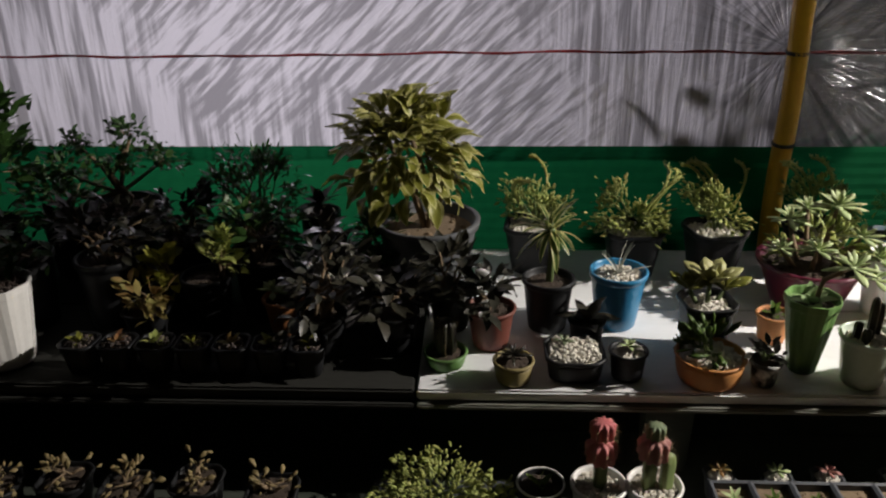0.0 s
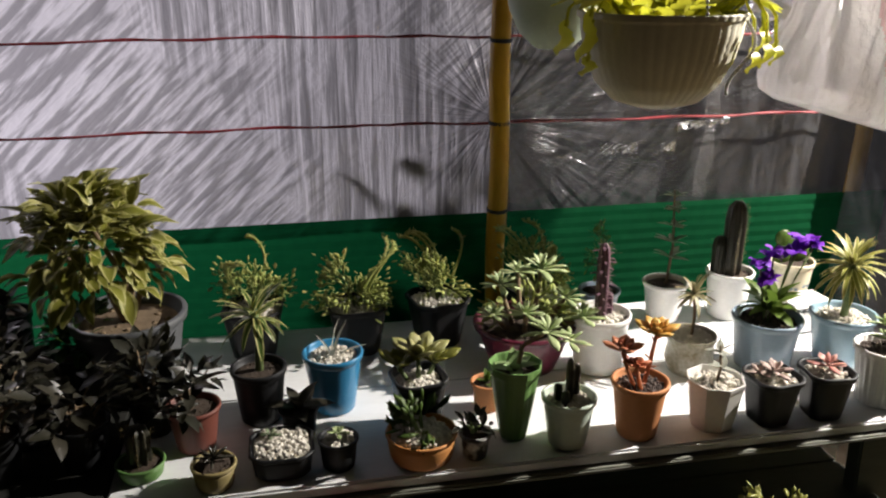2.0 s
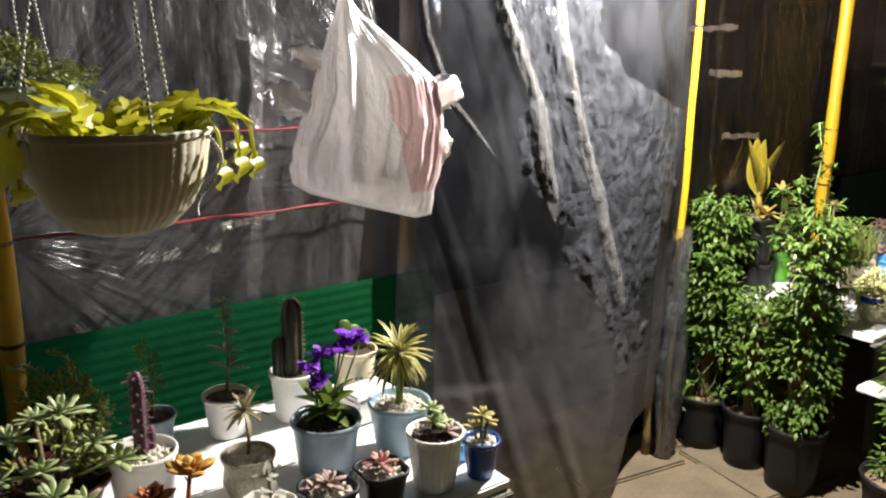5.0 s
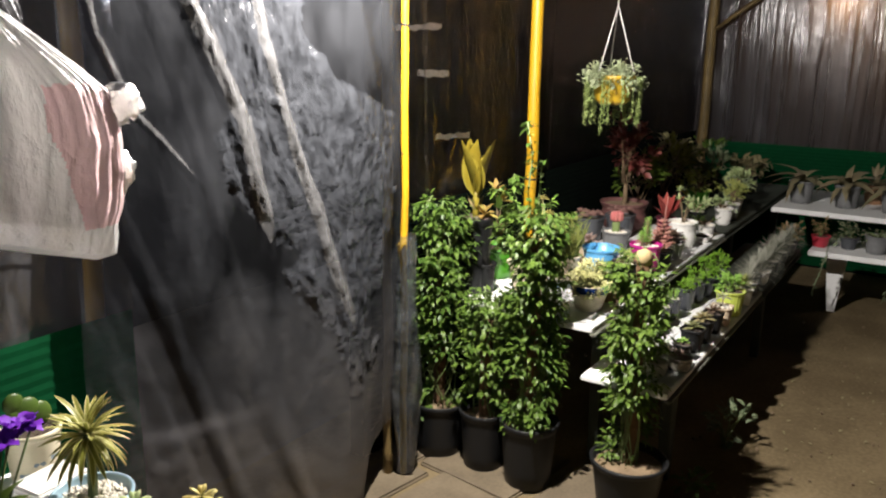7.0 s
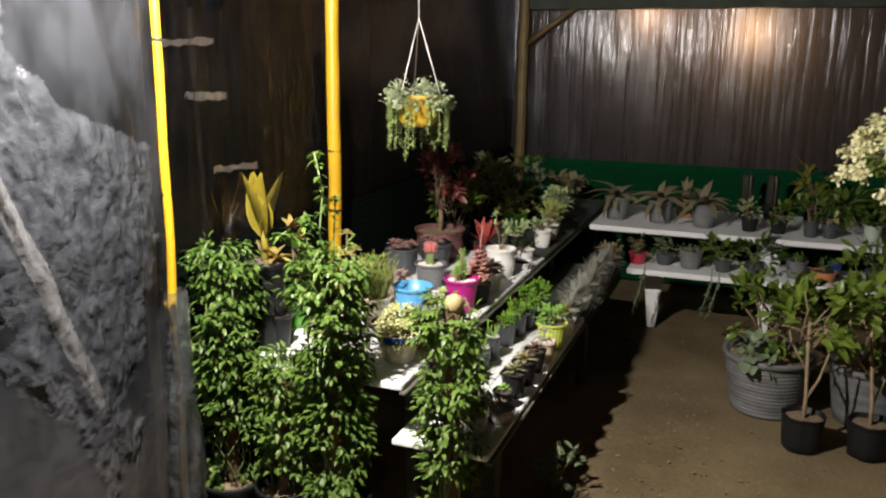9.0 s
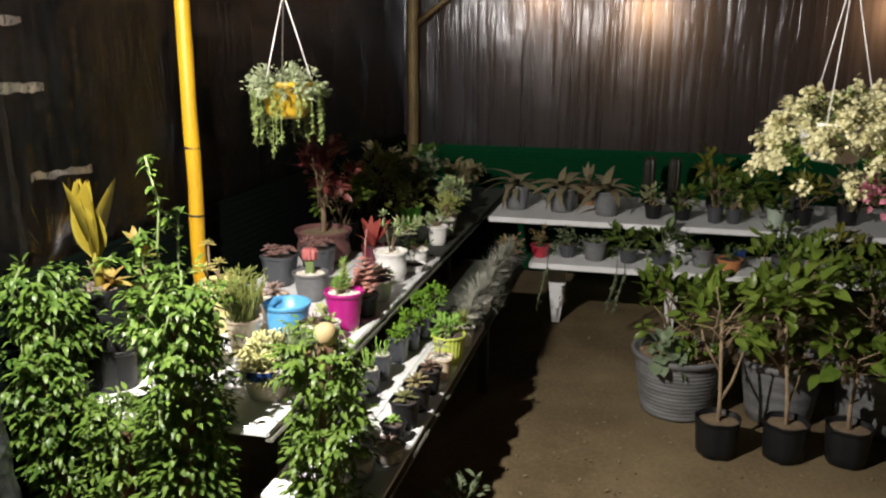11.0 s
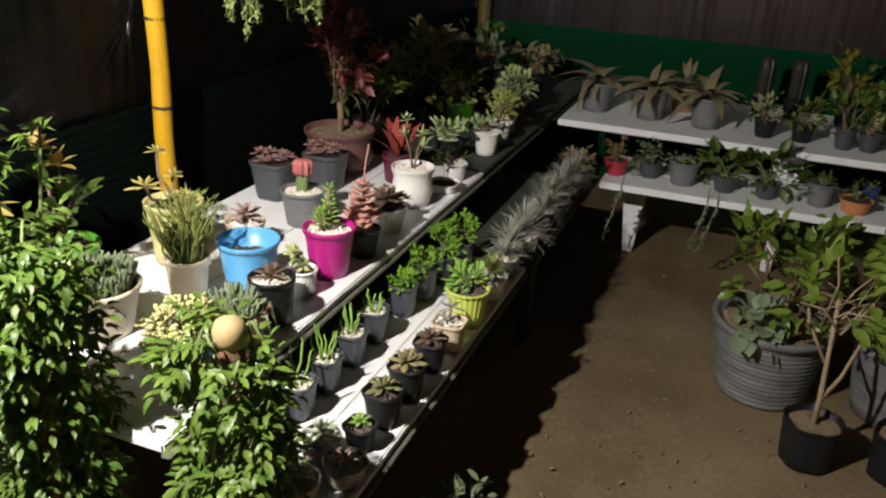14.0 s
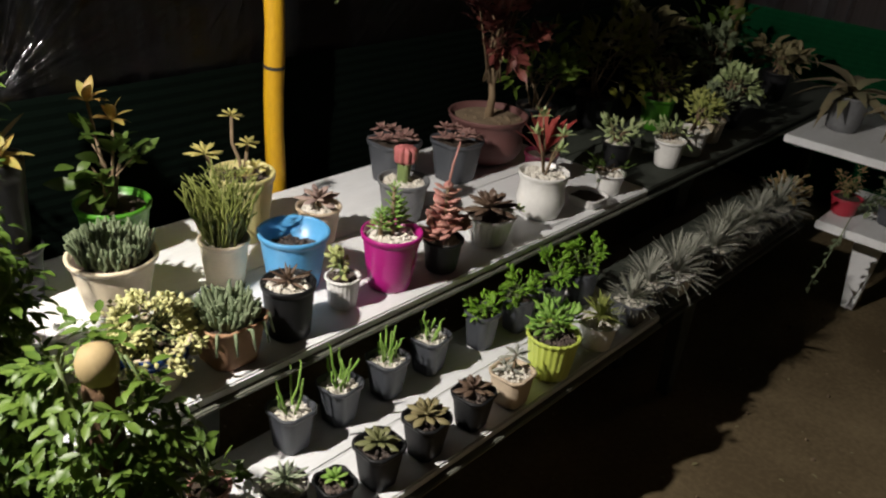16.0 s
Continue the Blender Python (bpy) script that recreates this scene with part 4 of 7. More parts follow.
# strips of packing tape on the film
rng = random.Random(5)
for (x, z, w, h, tilt) in ((1.265, 1.25, 0.04, 0.62, 3), (1.02, 1.075, 0.10, 0.028, 4), (1.15, 1.075, 0.04, 0.024, 0), (1.24, 1.13, 0.14, 0.024, -4), (1.25, 1.31, 0.12, 0.022, 3), (3.25, 1.35, 0.03, 0.75, -2), (3.3, 1.45, 0.22, 0.03, 2), (3.2, 1.62, 0.3, 0.025, -3), (3.45, 1.2, 0.26, 0.025, 3)):
    g = Geo()
    n = 14
    for i in range(n + 1):
        for s in (-1, 1):
            if h > w:
                g.v.append((s * (w / 2 + rng.uniform(-0.008, 0.004)), rng.uniform(-0.002, 0.002), h * (i / n - 0.5)))
            else:
                g.v.append((w * (i / n - 0.5), rng.uniform(-0.002, 0.002), s * (h / 2 + rng.uniform(-0.006, 0.003))))
    for i in range(n):
        g.f.append((2 * i, 2 * i + 1, 2 * i + 3, 2 * i + 2))
        g.m.append(0)
    ob = part("tape_strip", g, FILM_TAPE if x < 2 else FILM_HAZE, at=pose(x, 1.918 if x < 2 else 2.04, z, 0, tilt, 0))
    tagged(ob, "torn strip of clear packing tape on the film", "tape", "tape strips on the film")


# ---- benches ----
def leg(name, x, y, h, parent, w=0.10, tilt=0, mat=None):
    bm = board(-w / 2, -0.02, 0, w / 2, 0.02, h, 0.004)
    for v in bm.verts:
        v.co.x *= 0.35 + 0.65 * v.co.z / h
    part(name, bm, mat or WHITE_BOARD, parent, smooth=False, at=pose(x, y, 0, 0, 0, tilt))


def bench(name, label, x0, x1, yf, yb, z, cuts, legs, rim=0.012, wood=None, leg_wood=None):
    root = thing(name, 0, 0, 0, label, "bench")
    xs = [x0] + list(cuts) + [x1]
    for a, b in zip(xs, xs[1:]):
        mid = yf + (yb - yf) * 0.5
        part("plank", board(a + 0.001, yf, z - 0.022, b - 0.001, mid - 0.001, z), wood or WHITE_BOARD, root, smooth=False)
        part("plank", board(a + 0.001, mid + 0.001, z - 0.022, b - 0.001, yb, z - 0.0008), wood or WHITE_BOARD, root, smooth=False)
        part("front_board", board(a + 0.0015, yf - 0.012, z - 0.022 - rim, b - 0.0015, yf + 0.01, z - 0.0235, 0.003), wood or EDGE_BOARD, root, smooth=False)
    for lx in legs:
        leg("leg", lx, yf + 0.06, z - 0.023, root, mat=leg_wood or wood)
        leg("leg", lx, yb - 0.06, z - 0.023, root, mat=leg_wood or wood)
    return root


def bench_y(name, label, y0, y1, xf, xb, z, legs, inset=0.14):
    root = thing(name, 0, 0, 0, label, "bench")
    mid = (xf + xb) / 2
    part("plank", board(xf, y0, z - 0.03, mid - 0.001, y1, z), WHITE_BOARD, root, smooth=False)
    part("plank", board(mid + 0.001, y0, z - 0.03, xb, y1, z - 0.0008), WHITE_BOARD, root, smooth=False)
    for ly in legs:
        leg("leg", xf + inset, ly, z - 0.031, root, 0.13, 90)
    return root


bench("plant_bench", "white painted plank bench crowded with potted succulents", -0.115, 1.49, 1.235, 1.87, 0.68, (), (0.35, 1.35), leg_wood=DARK_OR_SHADED_WOOD)
# Same bench, this half coloured near black in place of the shadow on it.
bench("plant_bench", "plank bench crowded with pots, painted dark for the shade there", -1.9, -0.117, 1.235, 1.87, 0.6796, (), (-1.5,), wood=SHADED_BOARD)
# Dark boards, run on unseen under the tall bench, stand in for shade.
bench("low_plant_bench", "low plank bench in front of a taller one, painted dark for shade", -1.9, 1.36, 0.93, 1.86, 0.48, (-0.115,), (-1.4, 0.9), wood=DARK_OR_SHADED_WOOD)
bench("plant_bench", "white painted plank bench beside the path", 3.15, 4.95, 1.278, 1.93, 0.62, (), (3.4,), leg_wood=DARK_OR_SHADED_WOOD)
# Far boards coloured dark to stand in for shade from the plants.
bench("plant_bench", "far plank bench in the corner, painted dark for shade", 4.952, 6.85, 1.278, 1.93, 0.6192, (), (5.3, 6.6), wood=DARK_OR_SHADED_WOOD)
bench("low_plant_bench", "white painted low plank bench along the path", 3.15, 4.60, 1.0, 1.31, 0.44, (), (3.4,), leg_wood=DARK_OR_SHADED_WOOD)
# Dark stretch of the low bench, likewise coloured for shade.
bench("low_plant_bench", "low plank bench along the path, painted dark for shade", 4.602, 5.62, 1.0, 1.31, 0.439, (), (4.9,), wood=DARK_OR_SHADED_WOOD)
bench_y("plant_bench", "white painted plank bench along the end wall", -1.6, 1.235, 5.90, 6.75, 0.62, (-1.2, 0.2))
bench_y("low_plant_bench", "white painted low plank bench with a tapered leg", -1.6, 0.96, 5.62, 6.08, 0.44, (-0.9, 0.84), 0.36)

# bulb on a cord over the doorway
b = thing("hanging_bulb", *LAMP, "white lamp bulb on a cord under an added shade", "lamp")
part("glass", lathe(Geo(), [(0.004, -0.024), (0.012, -0.022), (0.018, -0.01), (0.018, 0.0), (0.013, 0.014), (0.009, 0.022)], 20), BULB, b).visible_shadow = False
part("socket", lathe(Geo(), [(0.011, 0.022), (0.013, 0.026), (0.013, 0.055), (0.006, 0.06)], 20), P_BLACK, b)
# Cone out of view, added to keep the bulb from lighting the roof.
part("shade", lathe(Geo(), [(0.15, 0.030), (0.148, 0.034), (0.10, 0.052), (0.05, 0.062), (0.014, 0.066), (0.014, 0.063), (0.05, 0.058), (0.10, 0.048), (0.146, 0.030)], 32), P_BLACK, b)
part("cord", tube(Geo(), [(0, 0, 0.058), (0.004, 0, 0.3), (0, 0, 0.645)], 0.003, 6), P_BLACK, b)



# ---- potted plants ----
Z1, Z1L, Z2, Z2L, Z3, Z3L = 0.68, 0.48, 0.62, 0.44, 0.62, 0.44
ON1, ON1L, ON2, ON2L, ON3 = "plants on the doorway bench", "plants on the low doorway bench", "plants on the path bench", "plants on the low path bench", "plants on the end bench"


def potted(name, x, y, z, r, rb, h, mat, label, group, style="round", fill="gravel", level=0.88, turn=0, plabel=""):
    if z == Z2L and group == ON2L:
        x, y = 0.142 + 0.949 * x, 0.004 + 0.949 * y  # the low tier is 5 % narrower than the upper one
    if z == Z3L and group == ON3:
        x, y = 0.092 + 0.949 * x, 0.013 + 0.949 * y
    root = thing(name, x, y, z, label, "potted plant", group, turn)
    pot(root, r, rb, h, mat, style, fill, level, plabel)
    return root, h * level


# bench by the doorway, back row of flowering sedums in black pots
def sedum_pot(x, y, seed, stalks):
    o, s = potted("sedum", x, y, Z1, 0.062, 0.045, 0.115, P_BLACK, "yellow-green sedum with curling flower stalks in a black pot", ON1, "square", turn=seed * 9 - 15)
    bush(o, 0, 0, s, 0.075, 0.11, 620, 0.015, 0.008, L_SEDUM, seed, 9, 6, GREEN_STEM, fleshy=True, thick=0.003)
    rng = random.Random(seed)
    for i in range(stalks):
        g = Geo()
        a = rng.uniform(0, 6.28)
        p = [Vector((0.03 * math.cos(a), 0.03 * math.sin(a), s + 0.05))]
        for k in range(1, 9):
            p.append(p[-1] + Vector((0.012 * math.cos(a + 0.28 * k), 0.012 * math.sin(a + 0.28 * k), 0.026 - 0.0032 * k)))
        tube(g, p, [0.0035, 0.0032, 0.003, 0.003, 0.0032, 0.0035, 0.004, 0.004, 0.002], 5)
        for k, q in enumerate(p[3:]):
            for _ in range(3):
                stamp(g, fat(0.012, 0.005, 0.003, 0, 2, "spoon", 4), aim((rng.uniform(-1, 1), rng.uniform(-1, 1), rng.uniform(0, 1)), q))
        part("flower_stalk", g, L_SEDUM, o)


for i, (x, y) in enumerate(((0.12, 1.76), (0.345, 1.735), (0.53, 1.74), (0.76, 1.755))):
    sedum_pot(x, y, i + 1, 4)

o, s = potted("air_plant", 0.275, 1.49, Z1, 0.056, 0.040, 0.122, P_BLUE, "small grey spiky plant on white gravel in a blue pot", ON1)
blades(o, 0, 0, s, 7, 0.085, 0.012, L_SILVER, 3, 0.35, 35, 85)
o, s = potted("kalanchoe", 0.425, 1.385, Z1, 0.047, 0.034, 0.112, P_BLACK, "olive paddle-leaved kalanchoe in a square black pot", ON1, "square", turn=8)
for k, (dx, dy, dz, n, R) in enumerate(((0, 0, 0.045, 11, 0.066), (0.035, 0.01, 0.025, 8, 0.056), (-0.038, 0.0, 0.035, 8, 0.052))):
    stalk(o, [(dx * 0.3, dy * 0.3, s - 0.01), (dx, dy, s + dz)], 0.005, 0.004, GREEN_STEM)
    rosette(o, dx, dy, s + dz, R, n, L_OLIVE if k else leafy("kalanchoe_leaf", (0.26, 0.27, 0.09), (0.38, 0.36, 0.15), 0.5, 0.15), 10 + k, 0.62, 0.13, 32, 82)
o, s = potted("aeonium", 0.69, 1.59, Z1, 0.105, 0.068, 0.105, P_MAROON, "pale green branching aeonium in a wide maroon bowl", ON1, "round", "soil")
for k, (dx, dy, dz, R) in enumerate(((0.03, -0.01, 0.13, 0.062), (-0.05, 0.02, 0.09, 0.05), (0.07, -0.05, 0.08, 0.05), (-0.02, -0.07, 0.06, 0.045), (0.11, -0.06, 0.035, 0.055), (0.0, 0.06, 0.1, 0.045), (-0.08, -0.04, 0.05, 0.04))):
    stalk(o, [(dx * 0.4, dy * 0.4, s - 0.01), (dx * 0.8, dy * 0.8, s + dz * 0.6), (dx, dy, s + dz)], 0.006, 0.004, WOOD)
    rosette(o, dx, dy, s + dz, R, 17, L_PALE, 30 + k, 0.34, 0.1, 0, 75)
bush(o, 0, 0, s, 0.10, 0.07, 160, 0.03, 0.012, L_SEDUM, 40, 10, 0, GREEN_STEM, fleshy=True)
o, s = potted("succulent", 0.592, 1.325, Z1, 0.046, 0.024, 0.150, P_VASE, "pale succulent trailing from a tall green leaf-shaped vase", ON1, "facet", "soil")
stalk(o, [(0, 0, s - 0.02), (0.012, 0, s + 0.05), (0.05, -0.005, s + 0.075)], 0.005, 0.004, WOOD)
rosette(o, 0.055, -0.008, s + 0.075, 0.055, 15, L_PALE, 51, 0.36, 0.1, -10, 75)
rosette(o, 0.10, 0.0, s + 0.05, 0.045, 13, L_PALE, 52, 0.36, 0.1, -10, 75)
blades(o, 0, 0, s, 8, 0.06, 0.028, L_SAGE, 53, 0.6, 10, 60, "oval")
o, s = potted("pencil_cactus", 0.682, 1.283, Z1, 0.047, 0.034, 0.098, P_CELADON, "dark little columnar cactus in a pale celadon cup", ON1, "round", "gravel")
for dx, dy, H in ((0, 0, 0.085), (0.014, 0.008, 0.07), (-0.02, 0.004, 0.035), (-0.012, -0.015, 0.03)):
    column(o, dx, dy, s, 0.007, H, L_BLACKISH, 5)
o, s = potted("purple_euphorbia", 0.845, 1.55, Z1, 0.062, 0.050, 0.130, P_WHITE, "purple spiny column on white stones in a white pot", ON1, "round", "gravel")
column(o, 0, 0, s - 0.004, 0.012, 0.175, L_PURPLECOL, 5)
column(o, 0.02, 0.008, s - 0.004, 0.009, 0.06, L_PURPLECOL, 5)
g = Geo()
for k in range(64):
    stamp(g, leaf(0.020, 0.007, 0.5, 0.3, 3, "oval"), aim((math.cos(k * 2.4), math.sin(k * 2.4), 0.25), (0.010 * math.cos(k * 2.4), 0.010 * math.sin(k * 2.4), s + 0.015 + 0.0024 * k), 0.7 + 0.4 * (k % 3) / 2))
part("small_leaves", g, L_PURPLECOL, o)
o, s = potted("red_echeveria", 0.82, 1.288, Z1, 0.050, 0.036, 0.112, P_TERRA, "two orange-red rosettes on tall stems in a terracotta pot", ON1, "round", "dark")
for k, (dx, dy, dz, R, m) in enumerate(((-0.042, -0.005, 0.075, 0.042, L_CORAL), (0.022, 0.0, 0.10, 0.048, L_ORANGE), (-0.02, -0.02, 0.05, 0.028, L_CORAL))):
    stalk(o, [(dx * 0.2, dy, s - 0.01), (dx * 0.7, dy, s + dz * 0.5), (dx, dy, s + dz)], 0.0045, 0.0035, L_CORAL)
    rosette(o, dx, dy, s + dz, R, 15, m, 60 + k, 0.62, 0.18, 28, 84)
g = Geo()
rng = random.Random(3)
for k in range(34):
    s2 = rng.random()
    dx = rng.choice((-0.045, 0.022)) * s2 ** 0.7
    stamp(g, fat(0.016, 0.006, 0.003, 0, 3, "spoon", 5), aim((rng.uniform(-1, 1), rng.uniform(-1, 1), 0.2), (dx, 0, s + 0.1 * s2)))
part("stem_leaves", g, L_CORAL, o)
o, s = potted("silver_succulent", 0.972, 1.290, Z1, 0.054, 0.040, 0.100, P_WHITE, "small silvery succulent on gravel in a white octagonal pot", ON1, "octagon")
stalk(o, [(0, 0, s - 0.01), (0.008, 0, s + 0.03), (0.004, 0.004, s + 0.075)], 0.003, 0.002, WOOD)
blades(o, 0.004, 0.004, s + 0.06, 7, 0.035, 0.014, L_SILVER, 71, 0.3, 0, 70, "oval")
blades(o, 0.01, -0.004, s + 0.03, 5, 0.035, 0.014, L_SILVER, 72, 0.3, 0, 40, "oval")
o, s = potted("tree_succulent", 1.032, 1.50, Z1, 0.053, 0.042, 0.086, P_MOSS, "slim stemmed brownish plant on gravel in a mossy brown pot", ON1, "belly", "gravel")
stalk(o, [(0, 0, s - 0.01), (0.003, 0, s + 0.05), (-0.003, 0, s + 0.105)], 0.004, 0.003, WOOD)
blades(o, -0.003, 0, s + 0.10, 26, 0.062, 0.014, L_BUFFGREEN, 73, 0.5, -30, 85)
o, s = potted("mauve_echeveria", 1.088, 1.285, Z1, 0.046, 0.033, 0.098, P_BLACK, "mauve rosette on gravel in a square black pot", ON1, "square", turn=6)
rosette(o, 0, 0, s + 0.014, 0.042, 15, L_MAUVE, 74, 0.42, 0.14, 5, 70)
rosette(o, -0.025, 0.01, s + 0.012, 0.03, 11, L_MAUVE, 75, 0.42, 0.14, 5, 70)
o, s = potted("mauve_echeveria", 1.202, 1.285, Z1, 0.044, 0.032, 0.098, P_BLACK, "pinkish rosette on gravel in a square black pot", ON1, "square", turn=-5)
rosette(o, 0, 0, s + 0.016, 0.042, 14, L_PINK, 76, 0.42, 0.14, 5, 75)
o, s = potted("violet_flower", 1.20, 1.49, Z1, 0.070, 0.056, 0.118, P_GREYBLUE, "violet flower heads over green leaves in a grey-blue pot", ON1, "round", "dark")
blades(o, 0, 0, s + 0.03, 22, 0.085, 0.028, L_GREEN, 77, 0.5, 5, 70, "oval")
rng = random.Random(4)
for (cx, cy, cz) in ((-0.035, 0, 0.135), (0.0, 0.01, 0.15), (0.035, 0.0, 0.155), (0.06, 0.015, 0.17), (-0.02, -0.01, 0.10), (0.09, 0.01, 0.165)):
    g = Geo()
    tube(g, [(cx * 0.2, cy, s), (cx * 0.7, cy, s + cz * 0.6), (cx, cy, s + cz - 0.008)], 0.002, 5, 1)
    for k in range(20):
        stamp(g, leaf(0.026, 0.022, 0.3, 0.2, 3, "oval", wave=0.15), aim((rng.uniform(-1, 1), rng.uniform(-1, 1), rng.uniform(-0.2, 0.9)), (cx + rng.uniform(-0.008, 0.008), cy + rng.uniform(-0.008, 0.008), s + cz + rng.uniform(-0.008, 0.008))), 0)
    part("flower_head", g, [L_VIOLET, GREEN_STEM], o)
o, s = potted("dracaena", 1.372, 1.475, Z1, 0.066, 0.048, 0.118, P_PALEBLUE, "cream-striped dracaena on a bare stem in a pale blue pot", ON1, "round", "gravel")
stalk(o, [(0, 0, s - 0.01), (0.004, 0, s + 0.06), (0.0, 0, s + 0.125)], 0.009, 0.008, GREEN_STEM)
blades(o, 0, 0, s + 0.115, 66, 0.092, 0.016, [L_OLIVE, L_CREAM], 78, 0.75, -35, 85, margin=True)
o, s = potted("pale_rosette", 1.345, 1.308, Z1, 0.056, 0.040, 0.122, P_WHITE, "pale green rosettes on dark stones in a moulded white pot", ON1, "fluted", "dark")
for k, (dx, dy, dz) in enumerate(((0, 0, 0.03), (0.02, 0.01, 0.02), (-0.005, 0.01, 0.055), (0.015, -0.02, 0.015))):
    rosette(o, dx, dy, s + dz, 0.034, 13, L_PALE if k != 3 else L_MAUVE, 80 + k, 0.45, 0.15, 5, 75)
o, s = potted("tiny_succulent", 1.452, 1.375, Z1, 0.036, 0.026, 0.046, P_SKY, "tiny green succulent in a low blue bowl", ON1, "bowl", "soil")
rosette(o, 0, 0, s + 0.012, 0.032, 12, L_PALE, 85, 0.4, 0.14, 5, 75)
rosette(o, -0.012, 0.01, s + 0.022, 0.024, 10, L_PALE, 86, 0.4, 0.14, 5, 75)
o, s = potted("golden_sedum", 1.447, 1.285, Z1, 0.038, 0.028, 0.084, P_NAVY, "golden sedum rosettes on stems in a navy pot", ON1, "round", "gravel")
for k, (dx, dy, dz, R) in enumerate(((0, 0, 0.06, 0.033), (0.016, 0.0, 0.04, 0.028), (-0.014, 0.006, 0.035, 0.028))):
    stalk(o, [(dx * 0.3, dy, s - 0.01), (dx, dy, s + dz)], 0.004, 0.003, GREEN_STEM)
    rosette(o, dx, dy, s + dz, R, 12, L_GOLDSED, 87 + k, 0.4, 0.16, 5, 75)
o, s = potted("dark_cactus", 1.262, 1.752, Z1, 0.055, 0.043, 0.120, P_WHITE, "dark columnar cactus in a white pot", ON1, "round", "soil")
column(o, 0, 0, s, 0.022, 0.19, L_BLACKISH, 7)
column(o, -0.028, 0.01, s, 0.016, 0.10, L_BLACKISH, 7)
o, s = potted("pad_cactus", 1.452, 1.790, Z1, 0.055, 0.043, 0.120, P_CREAMWHITE, "dark green pad cactus in a cream pot with painted butterflies", ON1, "round", "soil")
for (dx, dz, rr) in ((-0.02, 0.03, 0.03), (0.025, 0.03, 0.028), (-0.025, 0.07, 0.022), (0.0, 0.045, 0.03)):
    g = lathe(Geo(), [(rr * math.sin(q), -rr * math.cos(q)) for q in (0.1, 0.5, 0.9, 1.3, 1.6, 2.0, 2.4, 2.8, 3.05)], 18)
    part("pad", g, L_DEEP, o, at=Matrix.Translation((dx, 0.01, s + dz)) @ Matrix.Diagonal((1, 0.4, 1, 1)))
g = Geo()
for a in (-110, -75, -140, -40):
    for k in (-1, 1):
        m = pose(0.053 * math.cos(radians(a)), 0.053 * math.sin(radians(a)), 0.06 + 0.02 * math.sin(a), 0, 0, a) @ pose(0.001, 0, 0, 0, 90, 0)
        stamp(g, leaf(0.012, 0.010, 0, 0, 3, "spoon"), m @ Matrix.Rotation(k * 1.3, 4, "Z"))
part("painted_butterfly", g, P_GREYBLUE, o)
o, s = potted("silver_shrub", 1.10, 1.765, Z1, 0.052, 0.040, 0.098, P_WHITE, "tall grey-leaved plant in a whitish pot", ON1, "round", "soil")
stalk(o, [(0, 0, s - 0.01), (0.01, 0, s + 0.1), (0.0, 0, s + 0.24)], 0.004, 0.002, WOOD)
for k, dz in enumerate((0.07, 0.11, 0.15, 0.19, 0.225)):
    blades(o, 0.005, 0, s + dz, 6, 0.052 - 0.005 * k, 0.018, L_GREYGREEN, 90 + k, 0.2, 5, 35, "oval", joined=True)
o, s = potted("feathery_plant", 0.945, 1.80, Z1, 0.048, 0.036, 0.075, P_GREYBLUE, "thin feathery green plant in a dull pot", ON1, "round", "soil")
bush(o, 0, 0, s, 0.035, 0.24, 220, 0.018, 0.004, L_GREEN, 95, 9, 3, GREEN_STEM, thick=0.002)
b = thing("white_box", 1.405, 1.655, Z1, "small white foam box beside the pots", "box", turn=4)
part("box_body", board(-0.055, -0.04, 0, 0.055, 0.04, 0.062, 0.006), P_WHITE, b, smooth=False)
part("lid", board(-0.058, -0.043, 0.0625, 0.058, 0.043, 0.074, 0.004), P_WHITE, b, smooth=False)

# dim end of the doorway bench; many leaves coloured darker to hold its shade
o, s = potted("variegated_shrub", -0.115, 1.635, Z1, 0.108, 0.078, 0.175, P_DARKG, "large cream-edged leafy plant in a big dark grey pot", ON1, "round", "dry", 0.86)
for k in range(5):
    a = k * 1.26
    stalk(o, [(0, 0, s - 0.02), (0.04 * math.cos(a), 0.04 * math.sin(a), s + 0.1), (0.09 * math.cos(a) - 0.05, 0.09 * math.sin(a), s + 0.2 + 0.02 * (k % 3))], 0.007, 0.004, WOOD)
rng = random.Random(12)
poses = []
for i in range(330):
    a, e = rng.uniform(0, 6.283), rng.uniform(-0.35, 1.45)
    d = Vector((math.cos(a) * math.cos(e), math.sin(a) * math.cos(e), math.sin(e)))
    c = Vector((-0.045, -0.01, s + 0.135)) + Vector((d.x * 0.125, d.y * 0.11, d.z * 0.15)) * rng.uniform(0.45, 1.0)
    d2 = d + Vector((rng.uniform(-0.6, 0.6), rng.uniform(-0.6, 0.6), rng.uniform(-0.4, 0.5)))
    poses.append(aim(d2, c, rng.uniform(0.7, 1.2), rng.uniform(-0.6, 0.6)))
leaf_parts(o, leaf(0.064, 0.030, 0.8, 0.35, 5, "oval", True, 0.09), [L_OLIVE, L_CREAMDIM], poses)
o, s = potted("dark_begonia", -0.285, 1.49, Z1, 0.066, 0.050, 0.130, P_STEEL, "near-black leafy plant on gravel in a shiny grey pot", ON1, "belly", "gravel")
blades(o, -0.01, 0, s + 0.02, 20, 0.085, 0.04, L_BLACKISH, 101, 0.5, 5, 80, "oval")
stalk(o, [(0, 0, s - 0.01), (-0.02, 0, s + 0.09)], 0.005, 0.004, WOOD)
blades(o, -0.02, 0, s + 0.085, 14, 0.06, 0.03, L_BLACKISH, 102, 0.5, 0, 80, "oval")
